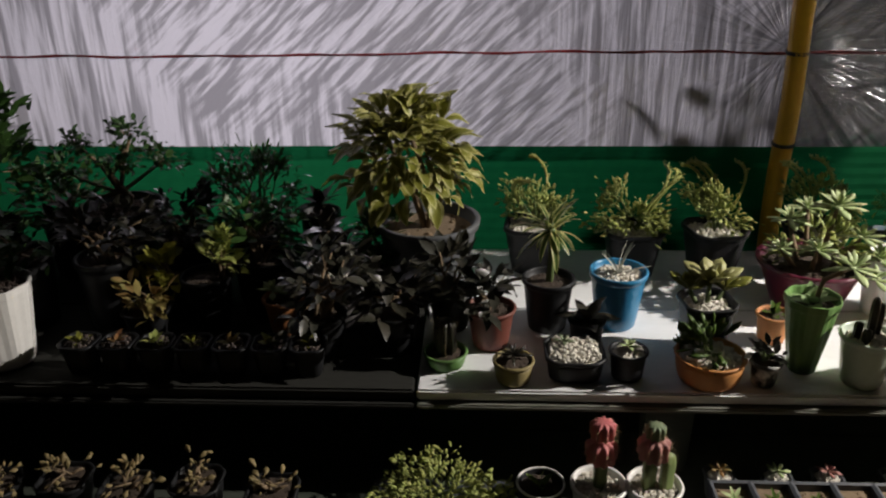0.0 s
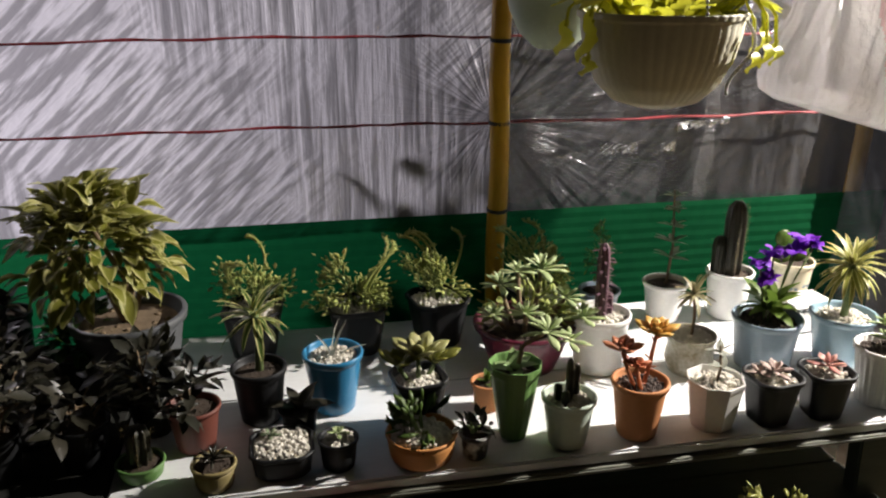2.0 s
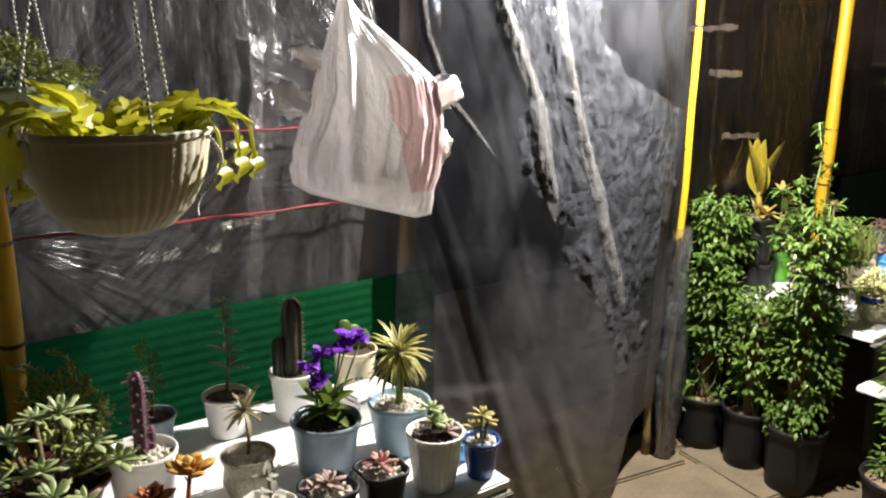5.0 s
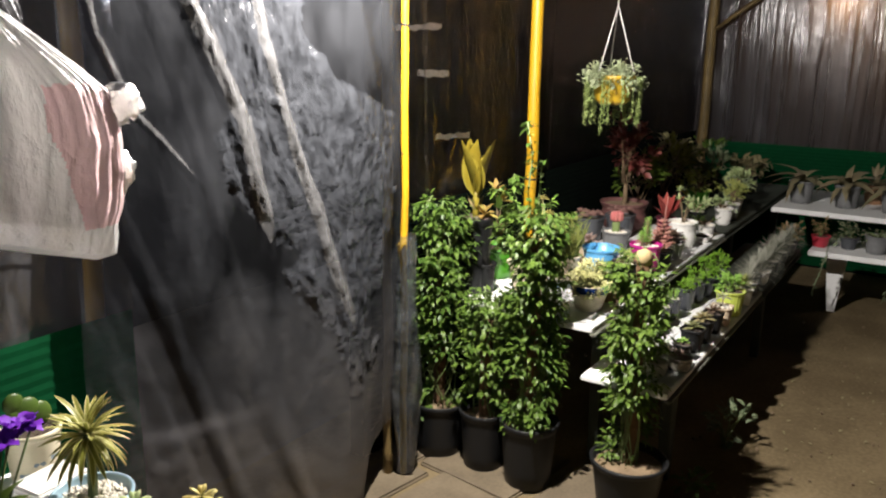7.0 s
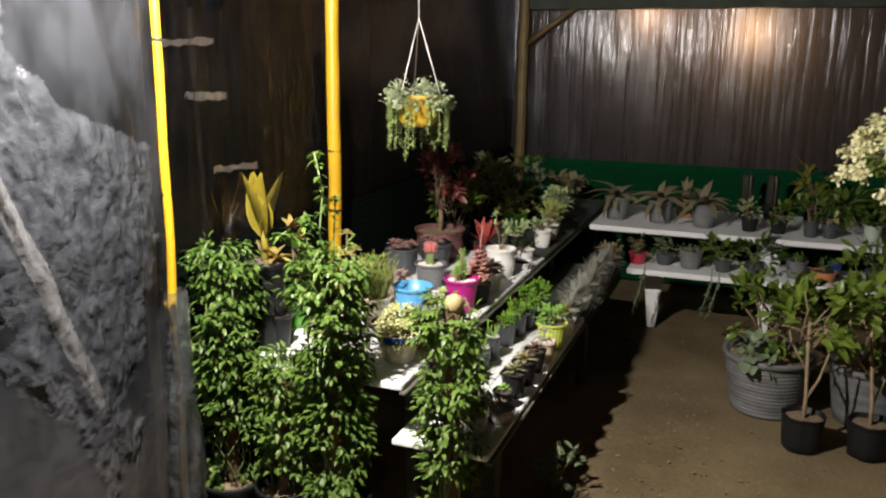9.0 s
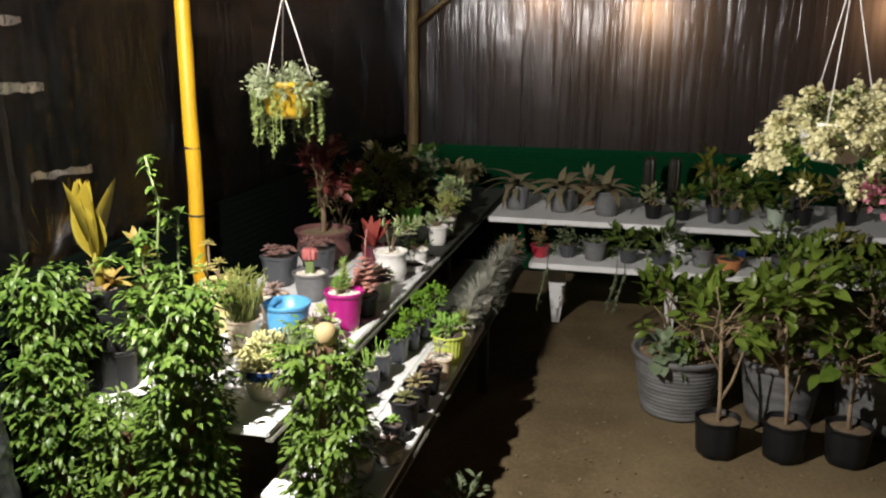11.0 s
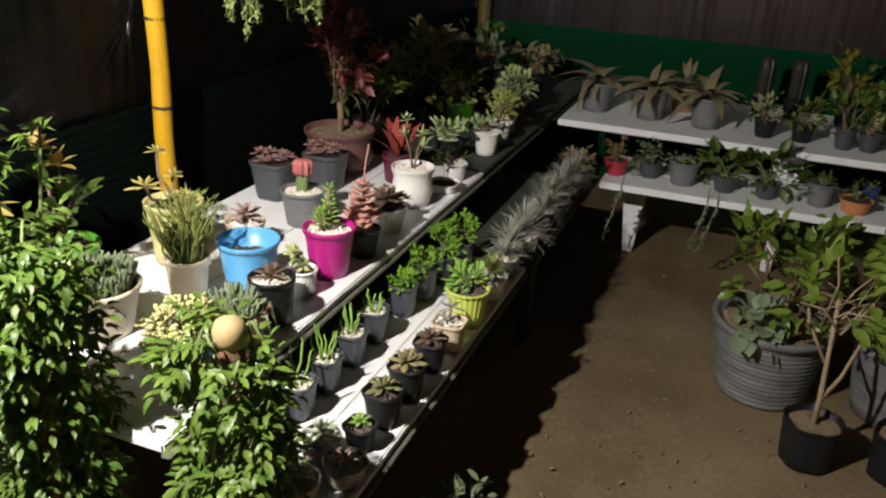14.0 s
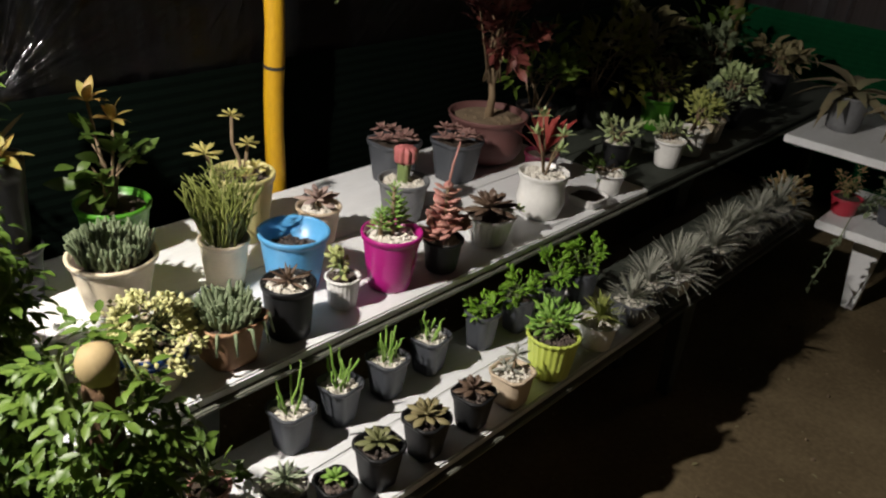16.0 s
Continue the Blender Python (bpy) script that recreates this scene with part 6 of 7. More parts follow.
o, s = potted("red_tree", 4.73, 1.76, Z2, 0.125, 0.085, 0.150, P_CLAYMAROON, "dark red leafy little tree in a wide maroon clay pot", ON2, "belly", "dry")
stalk(o, [(0, 0, s - 0.02), (0.01, 0, s + 0.07), (-0.01, 0, s + 0.16)], 0.014, 0.009, WOOD)
bush(o, -0.01, 0, s + 0.12, 0.12, 0.36, 330, 0.05, 0.026, L_DARKRED, 245, 18, 7, WOOD, thick=0.004)
o, s = potted("red_cordyline", 4.70, 1.52, Z2, 0.05, 0.04, 0.10, P_MAROON, "red strap-leaved plant in a small maroon pot", ON2, "round", "soil")
blades(o, 0, 0, s, 12, 0.15, 0.04, L_RED, 246, 0.25, 45, 88, "oval")
b = thing("white_dish", 4.69, 1.335, Z2, "shallow white square dish on the bench edge", "dish", ON2)
pot(b, 0.05, 0.042, 0.032, P_WHITE, "square", "soil", 0.7)
for k, (x, y, r, h, m, lm, lab) in enumerate(((4.815, 1.345, 0.044, 0.066, P_WHITE, L_DEEP, "dark small plant in a white pot with a red mark"), (5.18, 1.35, 0.050, 0.092, P_WHITE, L_PALE, "pale green succulent in a white pot"), (5.36, 1.36, 0.054, 0.09, P_WHITE, L_SEDUM, "yellow-green branching succulent in a white pot"), (5.55, 1.38, 0.045, 0.085, P_CREAM, L_GREYGREEN, "grey-green succulent in a cream pot"), (5.02, 1.45, 0.05, 0.09, P_BLACK, L_PALE, "pale rosettes in a black pot"))):
    o, s = potted("bench_succulent", x, y, Z2, r, r * 0.75, h, m, lab, ON2, "round", "gravel")
    bush(o, 0, 0, s, 0.06, (0.05, 0.06, 0.17, 0.15, 0.10)[k], (40, 60, 150, 120, 90)[k], 0.03, 0.013, lm, 250 + k, 8, 5, WOOD, fleshy=True)
for k, (x, y, r, hh, rad, m, lm, L, lab) in enumerate((
        (5.02, 1.78, 0.07, 0.28, 0.13, P_BLACK, L_GREEN, 0.055, "green leafy shrub in a black pot"),
        (5.32, 1.74, 0.07, 0.34, 0.15, P_BLACK, L_OLIVE, 0.06, "yellow-green leafy shrub in a black pot"),
        (5.50, 1.58, 0.062, 0.16, 0.10, P_GREEN, L_SEDUM, 0.03, "sedum bush in a bright green pot"),
        (5.72, 1.80, 0.07, 0.33, 0.12, P_BLACK, L_BUFFGREEN, 0.07, "brownish leafy shrub in a black pot"),
        (5.95, 1.62, 0.06, 0.22, 0.13, P_BLACK, L_GREYGREEN, 0.05, "grey-green leafy plant in a black pot"),
        (6.25, 1.74, 0.07, 0.26, 0.14, P_BLACK, L_DEEP, 0.06, "deep green leafy plant in a black pot"),
        (6.35, 1.48, 0.06, 0.16, 0.12, P_BLACK, L_BUFFGREEN, 0.06, "brownish rosette plant in a black pot"),
        (5.78, 1.42, 0.05, 0.12, 0.09, P_BLACK, L_PALE, 0.04, "pale leafy plant in a black pot"))):
    o, s = potted("leafy_shrub", x, y, Z2, r, r * 0.75, 0.12, m, lab, ON2, "round", "soil")
    bush(o, 0, 0, s, rad, hh, 150, L, L * 0.42, lm, 260 + k, 13, 6, WOOD)

# path bench, lower tier
for k, (x, y, r, h, m, R, n, low, lab) in enumerate((
        (3.548, 1.112, 0.033, 0.062, L_BRIGHTSUC, 0.030, 16, 5, "bright green rosette in a square black pot"),
        (3.655, 1.106, 0.041, 0.092, L_OLIVEROS, 0.048, 17, 5, "olive rosette in a square black pot"),
        (3.785, 1.102, 0.041, 0.092, L_BROWNROS, 0.054, 20, 0, "brown-green rosette in a square black pot"),
        (3.930, 1.098, 0.039, 0.086, L_BROWN, 0.048, 16, 0, "dark brown rosette in a square black pot"))):
    o, s = potted("rosette_succulent", x, y, Z2L, r, r * 0.72, h, P_BLACK, lab, ON2L, "square", "dark", turn=5 * k - 8)
    rosette(o, 0, 0, s + 0.012, R, n, m, 280 + k, 0.40, 0.14, low, 78)
o, s = potted("silver_succulent", 4.063, 1.095, Z2L, 0.042, 0.034, 0.080, P_BEIGE, "silvery stemmed succulent on gravel in a square beige pot", ON2L, "square", "gravel", turn=4)
stalk(o, [(0, 0, s - 0.01), (0.005, 0, s + 0.05)], 0.004, 0.003, WOOD)
rosette(o, 0.004, 0, s + 0.045, 0.042, 11, L_SILVER, 285, 0.3, 0.14, -10, 70)
rosette(o, -0.01, 0.01, s + 0.015, 0.036, 9, L_SILVER, 286, 0.3, 0.14, 0, 50)
o, s = potted("green_sedum", 4.225, 1.100, Z2L, 0.060, 0.047, 0.110, P_LIME, "fresh green sedum in a fluted lime pot", ON2L, "fluted", "dark")
bush(o, 0.012, 0, s, 0.055, 0.07, 150, 0.024, 0.012, L_BRIGHTSUC, 287, 11, 5, GREEN_STEM, fleshy=True)
o, s = potted("aloe", 3.478, 1.175, Z2L, 0.043, 0.034, 0.058, P_MARBLE, "pale aloe rosette in a black and white marbled pot", ON2L, "belly", "gravel")
rosette(o, 0, 0, s + 0.01, 0.052, 18, L_PALEAL, 288, 0.28, 0.14, 5, 80, "blade")
o, s = potted("stone_succulent", 3.43, 1.09, Z2L, 0.045, 0.034, 0.050, P_MARBLE, "pinkish succulent in a mottled white stone pot", ON2L, "bowl", "gravel")
rosette(o, 0, 0, s + 0.01, 0.042, 14, L_MAUVE, 289, 0.36, 0.14, 5, 80)
o, s = potted("stone_succulent", 3.33, 1.15, Z2L, 0.045, 0.034, 0.055, P_WHITE, "pale succulent on gravel in a white pot", ON2L, "bowl", "gravel")
rosette(o, 0, 0, s + 0.01, 0.042, 14, L_PALE, 290, 0.36, 0.14, 5, 80)
o, s = potted("fern_cutting", 3.36, 1.24, Z2L, 0.036, 0.028, 0.080, P_PINK, "little fern cutting in a pink clay pot", ON2L, "round", "soil")
bush(o, 0, 0, s, 0.06, 0.09, 60, 0.026, 0.012, L_VINE, 291, 9, 5, GREEN_STEM)
for k, (x, n, L) in enumerate(((3.595, 7, 0.11), (3.725, 16, 0.10), (3.868, 18, 0.085), (4.008, 16, 0.075))):
    o, s = potted("chive_succulent", x, 1.305, Z2L, 0.040, 0.030, 0.095, P_DARK, "thin upright green shoots on gravel in a grey square pot", ON2L, "square", "gravel", turn=3 * k)
    fingers(o, 0, 0, s - 0.005, 0.020, max(5, n // 2), L * 1.1, 0.0027, L_BRIGHTSUC, 295 + k, 0.4, bumpy=1.6)
for k, (x, y, rad, hh, n) in enumerate(((4.185, 1.29, 0.036, 0.05, 90), (4.32, 1.28, 0.045, 0.06, 130), (4.45, 1.27, 0.055, 0.09, 170), (4.58, 1.25, 0.05, 0.10, 170))):
    o, s = potted("bright_sedum", x, y, Z2L, 0.036, 0.028, 0.098, P_DARK, "bright green frilly sedum in a dark grey pot", ON2L, "square", "soil")
    bush(o, 0, 0, s, rad, hh, n, 0.020, 0.011, L_BRIGHT, 300 + k, 12, 5, GREEN_STEM, fleshy=True)
o, s = potted("green_rosette", 4.42, 1.09, Z2L, 0.048, 0.038, 0.072, P_WHITE, "fine-leaved green rosette on gravel in a white pot", ON2L, "round", "gravel")
blades(o, 0, 0, s + 0.02, 60, 0.065, 0.010, L_SEDGREEN, 305, 0.2, 0, 85, joined=True)
for k in range(9):
    x = 4.60 + 0.125 * k
    o, s = potted("air_plant", x, 1.10 + 0.02 * (k % 2), Z2L, 0.046, 0.036, 0.065, P_WHITE if k in (2, 5) else P_DARK, "tufted grey air plant on gravel in a small pot", ON2L, "square", "gravel")
    blades(o, 0, 0, s, 150, 0.085 + 0.02 * (k % 3), 0.006, L_GRASSGREY, 310 + k, 0.35, -10, 88, joined=True)
o, s = potted("buff_succulent", 5.68, 1.10, Z2L, 0.042, 0.033, 0.07, P_DARK, "buff-leaved succulent in a dark pot", ON2L, "round", "soil")
bush(o, 0, 0, s, 0.06, 0.10, 60, 0.034, 0.02, L_BUFF, 320, 9, 5, WOOD, fleshy=True)

# end bench, upper and lower tiers
for k, (x, y, m) in enumerate(((6.17, 1.115, P_GREYPOT), (6.155, 0.85, P_GREYPOT), (6.12, 0.59, P_GREYPOT))):
    o, s = potted("bromeliad", x, y, Z3, 0.076, 0.060, 0.142, m, "brownish arching bromeliad in a weathered grey pot", ON3, "round", "soil")
    blades(o, 0, 0, s, 20, 0.21, 0.052, L_BROMEL, 330 + k, 1.3, 15, 75, "strap")
o, s = potted("bromeliad", 6.42, 0.72, Z3, 0.07, 0.055, 0.12, P_TERRAB, "brownish arching bromeliad in a clay pot", ON3, "round", "soil")
blades(o, 0, 0, s, 20, 0.17, 0.032, L_BROMEL, 334, 0.75, 5, 80, "strap")
for k, y in enumerate((0.36, 0.21)):
    o, s = potted("dark_column_cactus", 6.56, y, Z3, 0.05, 0.04, 0.09, P_BLACK, "tall near-black column cactus in a black pot", ON3, "round", "soil")
    column(o, 0, 0, s, 0.032, 0.21, L_BLACKISH, 8)
for k, (x, y, r, h, hh, rad, m, lm, L, lab) in enumerate((
        (6.10, 0.33, 0.05, 0.08, 0.10, 0.09, P_BLACK, L_PALED, 0.036, "pale cream-green leafy plant in a black pot"),
        (6.10, 0.17, 0.05, 0.08, 0.10, 0.09, P_BLACK, L_GREEN, 0.045, "green leafy plant in a black pot"),
        (6.07, 0.00, 0.044, 0.09, 0.16, 0.08, P_DARK, L_GREEN, 0.05, "green leafy plant in a dark pot"),
        (6.08, -0.10, 0.044, 0.08, 0.10, 0.08, P_DARK, L_DEEP, 0.05, "deep green leafy plant in a dark pot"),
        (6.50, -0.02, 0.05, 0.10, 0.26, 0.11, P_BLACK, L_OLIVE, 0.07, "olive leafy shrub in a black pot"),
        (6.52, -0.22, 0.075, 0.105, 0.13, 0.11, P_YELLOW, L_GREEN, 0.10, "long-leaved green plant in a yellow pot"),
        (6.10, -0.32, 0.05, 0.09, 0.05, 0.06, P_SAGE, L_DEEP, 0.04, "small plant in a pale glassy pot"),
        (6.12, -0.46, 0.05, 0.09, 0.20, 0.12, P_BLACK, L_OLIVE, 0.06, "olive leafy shrub in a black pot"),
        (6.48, -0.46, 0.06, 0.11, 0.12, 0.10, P_DARK, L_DEEP, 0.05, "deep green plant in a dark grey pot"),
        (6.20, -0.70, 0.06, 0.11, 0.24, 0.15, P_BLACK, L_BUFFGREEN, 0.08, "brownish leafy shrub in a black pot"),
        (6.30, -0.98, 0.06, 0.11, 0.24, 0.16, P_BLACK, L_GREEN, 0.08, "green leafy shrub in a black pot"))):
    o, s = potted("end_bench_plant", x, y, Z3, r, r * 0.76, h, m, lab, ON3, "round", "soil")
    bush(o, 0, 0, s, rad, hh, 90, L, L * 0.4, lm, 340 + k, 11, 6, WOOD)
for k, (x, y, r, h, hh, rad, m, lm, L, n, lab) in enumerate((
        (5.98, 0.955, 0.052, 0.066, 0.13, 0.05, P_RED, L_RUSTGREEN, 0.02, 120, "reddish green sedum in a small red pot"),
        (6.02, 0.80, 0.05, 0.07, 0.13, 0.10, P_DARK, L_GREYGREEN, 0.026, 170, "grey-green trailing plant in a dark pot"),
        (5.99, 0.645, 0.066, 0.105, 0.05, 0.07, P_GREYPOT, L_GREYGREEN, 0.03, 40, "sparse plant in a grey plastic pot"),
        (5.98, 0.46, 0.05, 0.07, 0.13, 0.13, P_DARK, L_GREEN, 0.06, 90, "trailing green leafy plant in a dark pot"),
        (5.98, 0.28, 0.05, 0.07, 0.13, 0.12, P_DARK, L_DEEP, 0.06, 80, "deep green leafy plant in a dark pot"),
        (5.99, 0.06, 0.056, 0.10, 0.05, 0.05, P_GREYPOT, L_DEEP, 0.03, 30, "small plant in a grey pot"),
        (5.97, -0.085, 0.064, 0.058, 0.07, 0.06, P_TERRA, L_DEEP, 0.03, 40, "small cutting in a low clay pot"),
        (6.12, -0.15, 0.034, 0.078, 0.03, 0.03, P_NAVY, L_GREEN, 0.02, 20, "tiny plant in a blue and white pot"),
        (6.0, -0.35, 0.05, 0.08, 0.14, 0.12, P_DARK, L_GREEN, 0.06, 70, "green leafy plant in a dark pot"),
        (6.0, -0.62, 0.05, 0.08, 0.14, 0.12, P_DARK, L_OLIVE, 0.06, 70, "olive leafy plant in a dark pot"))):
    o, s = potted("low_end_bench_plant", x, y, Z3L, r, r * 0.76, h, m, lab, ON3, "round", "soil")
    bush(o, 0, 0, s, rad, hh, n, L, L * 0.42, lm, 360 + k, 10, 6, GREEN_STEM, droop=0.08 if k in (1, 3) else 0)
g = Geo()
rng = random.Random(31)
for y in (0.86, 0.50, 0.46):
    p = [Vector((5.65, y, 0.48)), Vector((5.60, y, 0.43)), Vector((5.59, y + 0.02, 0.32)), Vector((5.59, y + 0.05, 0.2))]
    tube(g, p, 0.0022, 5)
    for i in range(22):
        q = p[1].lerp(p[3], rng.random())
        stamp(g, leaf(0.026, 0.014, 0.3, 0.2, 2), aim((rng.uniform(-1, 0), rng.uniform(-1, 1), rng.uniform(-1, 0.3)), q))
tagged(part("trailing_vines", g, L_GREYGREEN), "thin vines trailing over the edge of the low bench", "vine", ON3)

# shrubs on the ground
for k, (x, y, r, h, rad, hh, n, lab) in enumerate(((4.93, 0.195, 0.195, 0.285, 0.22, 0.42, 190, "broad-leaved green shrub in a ribbed grey tub"), (4.96, -0.235, 0.175, 0.28, 0.24, 0.56, 210, "leafy green shrub in a worn grey tub"), (4.93, -0.60, 0.17, 0.30, 0.24, 0.52, 200, "leafy green shrub in a worn grey tub"))):
    o = thing("tub_shrub", x, y, 0, lab, "potted shrub", "tubs on the ground", 10 * k)
    pot(o, r, r * 0.76, h, P_GREY, "ringed" if k == 0 else "round", "dry", 0.9, heap=0.02)
    bush(o, 0, 0, h * 0.9, rad, hh, int(n * 1.7), 0.058, 0.03, L_GREEN if k else L_SHRUB, 380 + k, 24, 9, WOOD, thick=0.008, curl=0.35)
    if k == 0:
        bush(o, -0.13, 0.08, h * 0.9, 0.08, 0.10, 46, 0.07, 0.05, L_GREYLEAF, 390, 7, 4, GREEN_STEM)
for k, (x, y, bend, hh) in enumerate(((4.55, 0.050, 0.02, 0.55), (4.58, -0.205, 0.06, 0.66), (4.60, -0.435, 0.02, 0.42))):
    o = thing("sapling", x, y, 0, "slim woody sapling in a black nursery bag", "sapling", "saplings on the ground", 25 * k)
    pot(o, 0.086, 0.074, 0.155, P_BLACK, "bag", "dry", 0.86, heap=0.004)
    stalk(o, [(0, 0, 0.11), (0.008, 0, 0.22), (-0.01, bend * 0.5, 0.36), (0.01, bend, hh)], 0.0095, 0.006, WOODL, "trunk")
    stalk(o, [(0.006, 0, 0.22), (0.02, -0.04, 0.30), (0.03, -0.07, 0.42)], 0.007, 0.004, WOODL, "limb")
    stalk(o, [(-0.005, bend * 0.4, 0.34), (0.02, bend + 0.06, 0.46), (0.02, bend + 0.08, hh)], 0.006, 0.004, WOODL, "limb")
    bush(o, 0.01, bend, hh - 0.10, 0.17, 0.26, 120, 0.075, 0.036, L_SHRUB, 395 + k, 15, 8, WOODL, thick=0.004)
o = thing("floor_sprig", 3.78, 0.93, 0, "spiky grey-green weed growing at the bench foot", "weed")
bush(o, 0, 0, 0, 0.08, 0.20, 90, 0.04, 0.016, L_GREYGREEN, 400, 11, 6, GREEN_STEM, thick=0.003)
o = thing("floor_sprig", 3.36, 0.95, 0, "low green weed growing at the bench foot", "weed")
bush(o, 0, 0, 0, 0.07, 0.08, 70, 0.03, 0.014, L_VINE, 401, 9, 5, GREEN_STEM, thick=0.002)


# climbing vines on coir poles at the bench end
def vine(x, y, r, h, top, rad, n, seed, lab, tips=(), pole=True, waist=0.05, swell=0.6, reach=1.0):
    o = thing("climbing_vine", x, y, 0, lab, "potted vine", "vines at the bench end", seed * 20)
    pot(o, r, r * 0.78, h, P_BLACK, "round", "dry", 0.86, heap=0.01)
    rng = random.Random(seed)
    if pole:
        g = Geo()
        lathe(g, [(0.022 * (1 + 0.12 * noise.noise((i * 1.7, seed, 0))), h * 0.8 + (top - (0 if seed == 4 else 0.12) - h * 0.8) * i / 20) for i in range(21)], 16, lambda a: 1 + 0.06 * math.sin(7 * a))
        part("coir_pole", g, COIR, o)
        if seed == 4:
            g = lathe(Geo(), [(0.022, top - 0.01), (0.027, top + 0.004), (0.028, top + 0.018), (0.022, top + 0.034), (0.008, top + 0.041)], 20)
            part("pole_cap", g, P_CAP, o, "yellowish round cap")
    g, stems = Geo(), Geo()
    tpls = [leaf(0.029, 0.0128, c, 0.3, 3, "oval") for c in (0.2, 0.6, 1.0)]
    runs = []
    for k in range(14):
        a = rng.uniform(0, 6.28)
        p, zz = [], h * 0.8
        limit = top * reach * rng.uniform(0.9, 1.03)
        while zz < limit:
            w = 0.026 + (waist + (rad - waist) * smooth_step(swell - 0.12, swell + 0.05, zz) - 0.026) * rng.random()
            p.append(Vector((w * math.cos(a), w * math.sin(a), zz)))
            a += rng.uniform(-0.6, 0.8)
            zz += rng.uniform(0.04, 0.08)
        if len(p) > 1:
            runs.append(p)
            tube(stems, p, 0.0026, 5)
    # leaves hang in sprays, thick in places and missing in others
    sprays = []
    while len(sprays) < n // 9:
        p = rng.choice(runs)
        j = rng.randrange(len(p) - 1)
        c0 = p[j].lerp(p[j + 1], rng.random())
        if noise.noise((c0.x * 14 + seed * 5, c0.y * 14, c0.z * 9)) + 0.35 * smooth_step(swell - 0.1, swell + 0.1, c0.z) > 0.02:
            sprays.append(c0)
    for k in range(n // 14):
        a = k * 2.4
        sprays.append(Vector((0.03 * math.cos(a), 0.03 * math.sin(a), top - (top - h) * 0.75 * (k / (n // 14)) ** 1.3 - 0.02)))
    for i in range(n):
        base_p = sprays[i % len(sprays)]
        out = Vector((base_p.x, base_p.y, 0)).normalized()
        d = (out + Vector((rng.gauss(0, 0.6), rng.gauss(0, 0.6), rng.gauss(-0.1, 0.5)))).normalized()
        c0 = base_p + d * rng.uniform(0.0, 0.042)
        side = d.cross(Vector((0, 0, 1)))
        side = side.normalized() if side.length > 0.01 else Vector((1, 0, 0))
        for q in range(2):
            for sgn in (-1, 1):
                stamp(g, tpls[(i + q) % 3], aim(d * 0.6 + side * sgn + Vector((0, 0, -0.2)), c0 + d * 0.016 * q, rng.uniform(0.65, 1.1), rng.uniform(-0.4, 0.4)))
        stamp(g, tpls[i % 3], aim(d, c0 + d * 0.034, rng.uniform(0.8, 1.2)))
    for t in tips:
        pts = [Vector(t[0])]
        for q in t[1:]:
            pts.append(Vector(q))
        tube(stems, pts, 0.003, 5)
        for i in range(len(pts) - 1):
            for _ in range(13):
                c0 = pts[i].lerp(pts[i + 1], rng.random())
                stamp(g, leaf(0.04, 0.013, 0.6, 0.3, 3, "oval"), aim((rng.uniform(-1, 1), rng.uniform(-1, 1), rng.uniform(-0.3, 0.6)), c0, rng.uniform(0.6, 1.2)))
    part("stem_tangle", stems, GREEN_STEM, o)
    part("foliage", g, L_VINE, o)
    return o


vine(3.12, 1.876, 0.112, 0.222, 1.02, 0.086, 760, 1, "bushy green climber on a pole in a dark pot", waist=0.070, swell=0.62)
vine(3.11, 1.668, 0.093, 0.235, 0.70, 0.064, 400, 2, "shorter green climber in a black pot", waist=0.046, swell=0.4)
vine(3.09, 1.47, 0.104, 0.250, 1.03, 0.100, 1000, 3, "tall green climber with curling tips in a dark pot", tips=(((0.02, 0.0, 0.9), (0.04, 0.02, 1.08), (0.05, 0.0, 1.2), (0.06, 0.02, 1.31), (0.085, 0.0, 1.30)), ((0.0, 0.03, 0.9), (0.03, 0.08, 1.05), (0.02, 0.14, 1.10), (0.03, 0.17, 1.08)), ((0.05, -0.03, 0.9), (0.09, -0.06, 1.05), (0.11, -0.08, 1.17), (0.12, -0.04, 1.12)), ((0.05, 0.02, 0.92), (0.12, 0.03, 1.08), (0.16, 0.0, 1.12), (0.17, -0.03, 1.06))), waist=0.05, swell=0.70)
vine(3.14, 1.11, 0.128, 0.185, 0.885, 0.062, 560, 4, "green climber on a capped coir pole in a dark pot", waist=0.036, swell=0.58, reach=1.06)
# golden torch plant at the bench end
o, s = potted("golden_bromeliad", 3.285, 1.83, Z2, 0.066, 0.052, 0.30, P_BLACK, "yellow upright torch-shaped leaf head in a tall black pot", "vines at the bench end", "bag", "dark", 0.97)
stalk(o, [(0, 0, s - 0.03), (0.002, 0, s + 0.06), (0, 0, s + 0.13)], 0.013, 0.012, L_GOLD)
blades(o, 0, 0, s + 0.09, 12, 0.20, 0.085, L_GOLD, 430, -0.22, 66, 88, "oval", fold=0.6)
blades(o, 0, 0, s + 0.01, 5, 0.11, 0.018, L_BUFF, 431, 0.15, 35, 60)
o, s = potted("croton_sprig", 3.30, 1.80, Z2, 0.05, 0.04, 0.12, P_BLACK, "orange and green leaf tips in a black pot", ON2, "round", "soil")
stalk(o, [(0, 0, s), (0, 0, s + 0.22)], 0.004, 0.003, WOOD)
blades(o, 0, 0, s + 0.20, 12, 0.07, 0.024, L_RUSTY2, 432, 0.4, -10, 70, "oval")

# hanging pots
o = thing("hanging_bowl", 0.733, 1.155, 1.315, "beige woven-look hanging bowl with lobed lime leaves", "hanging plant")
fnw = lambda a: 1 + 0.011 * math.cos(44 * a)
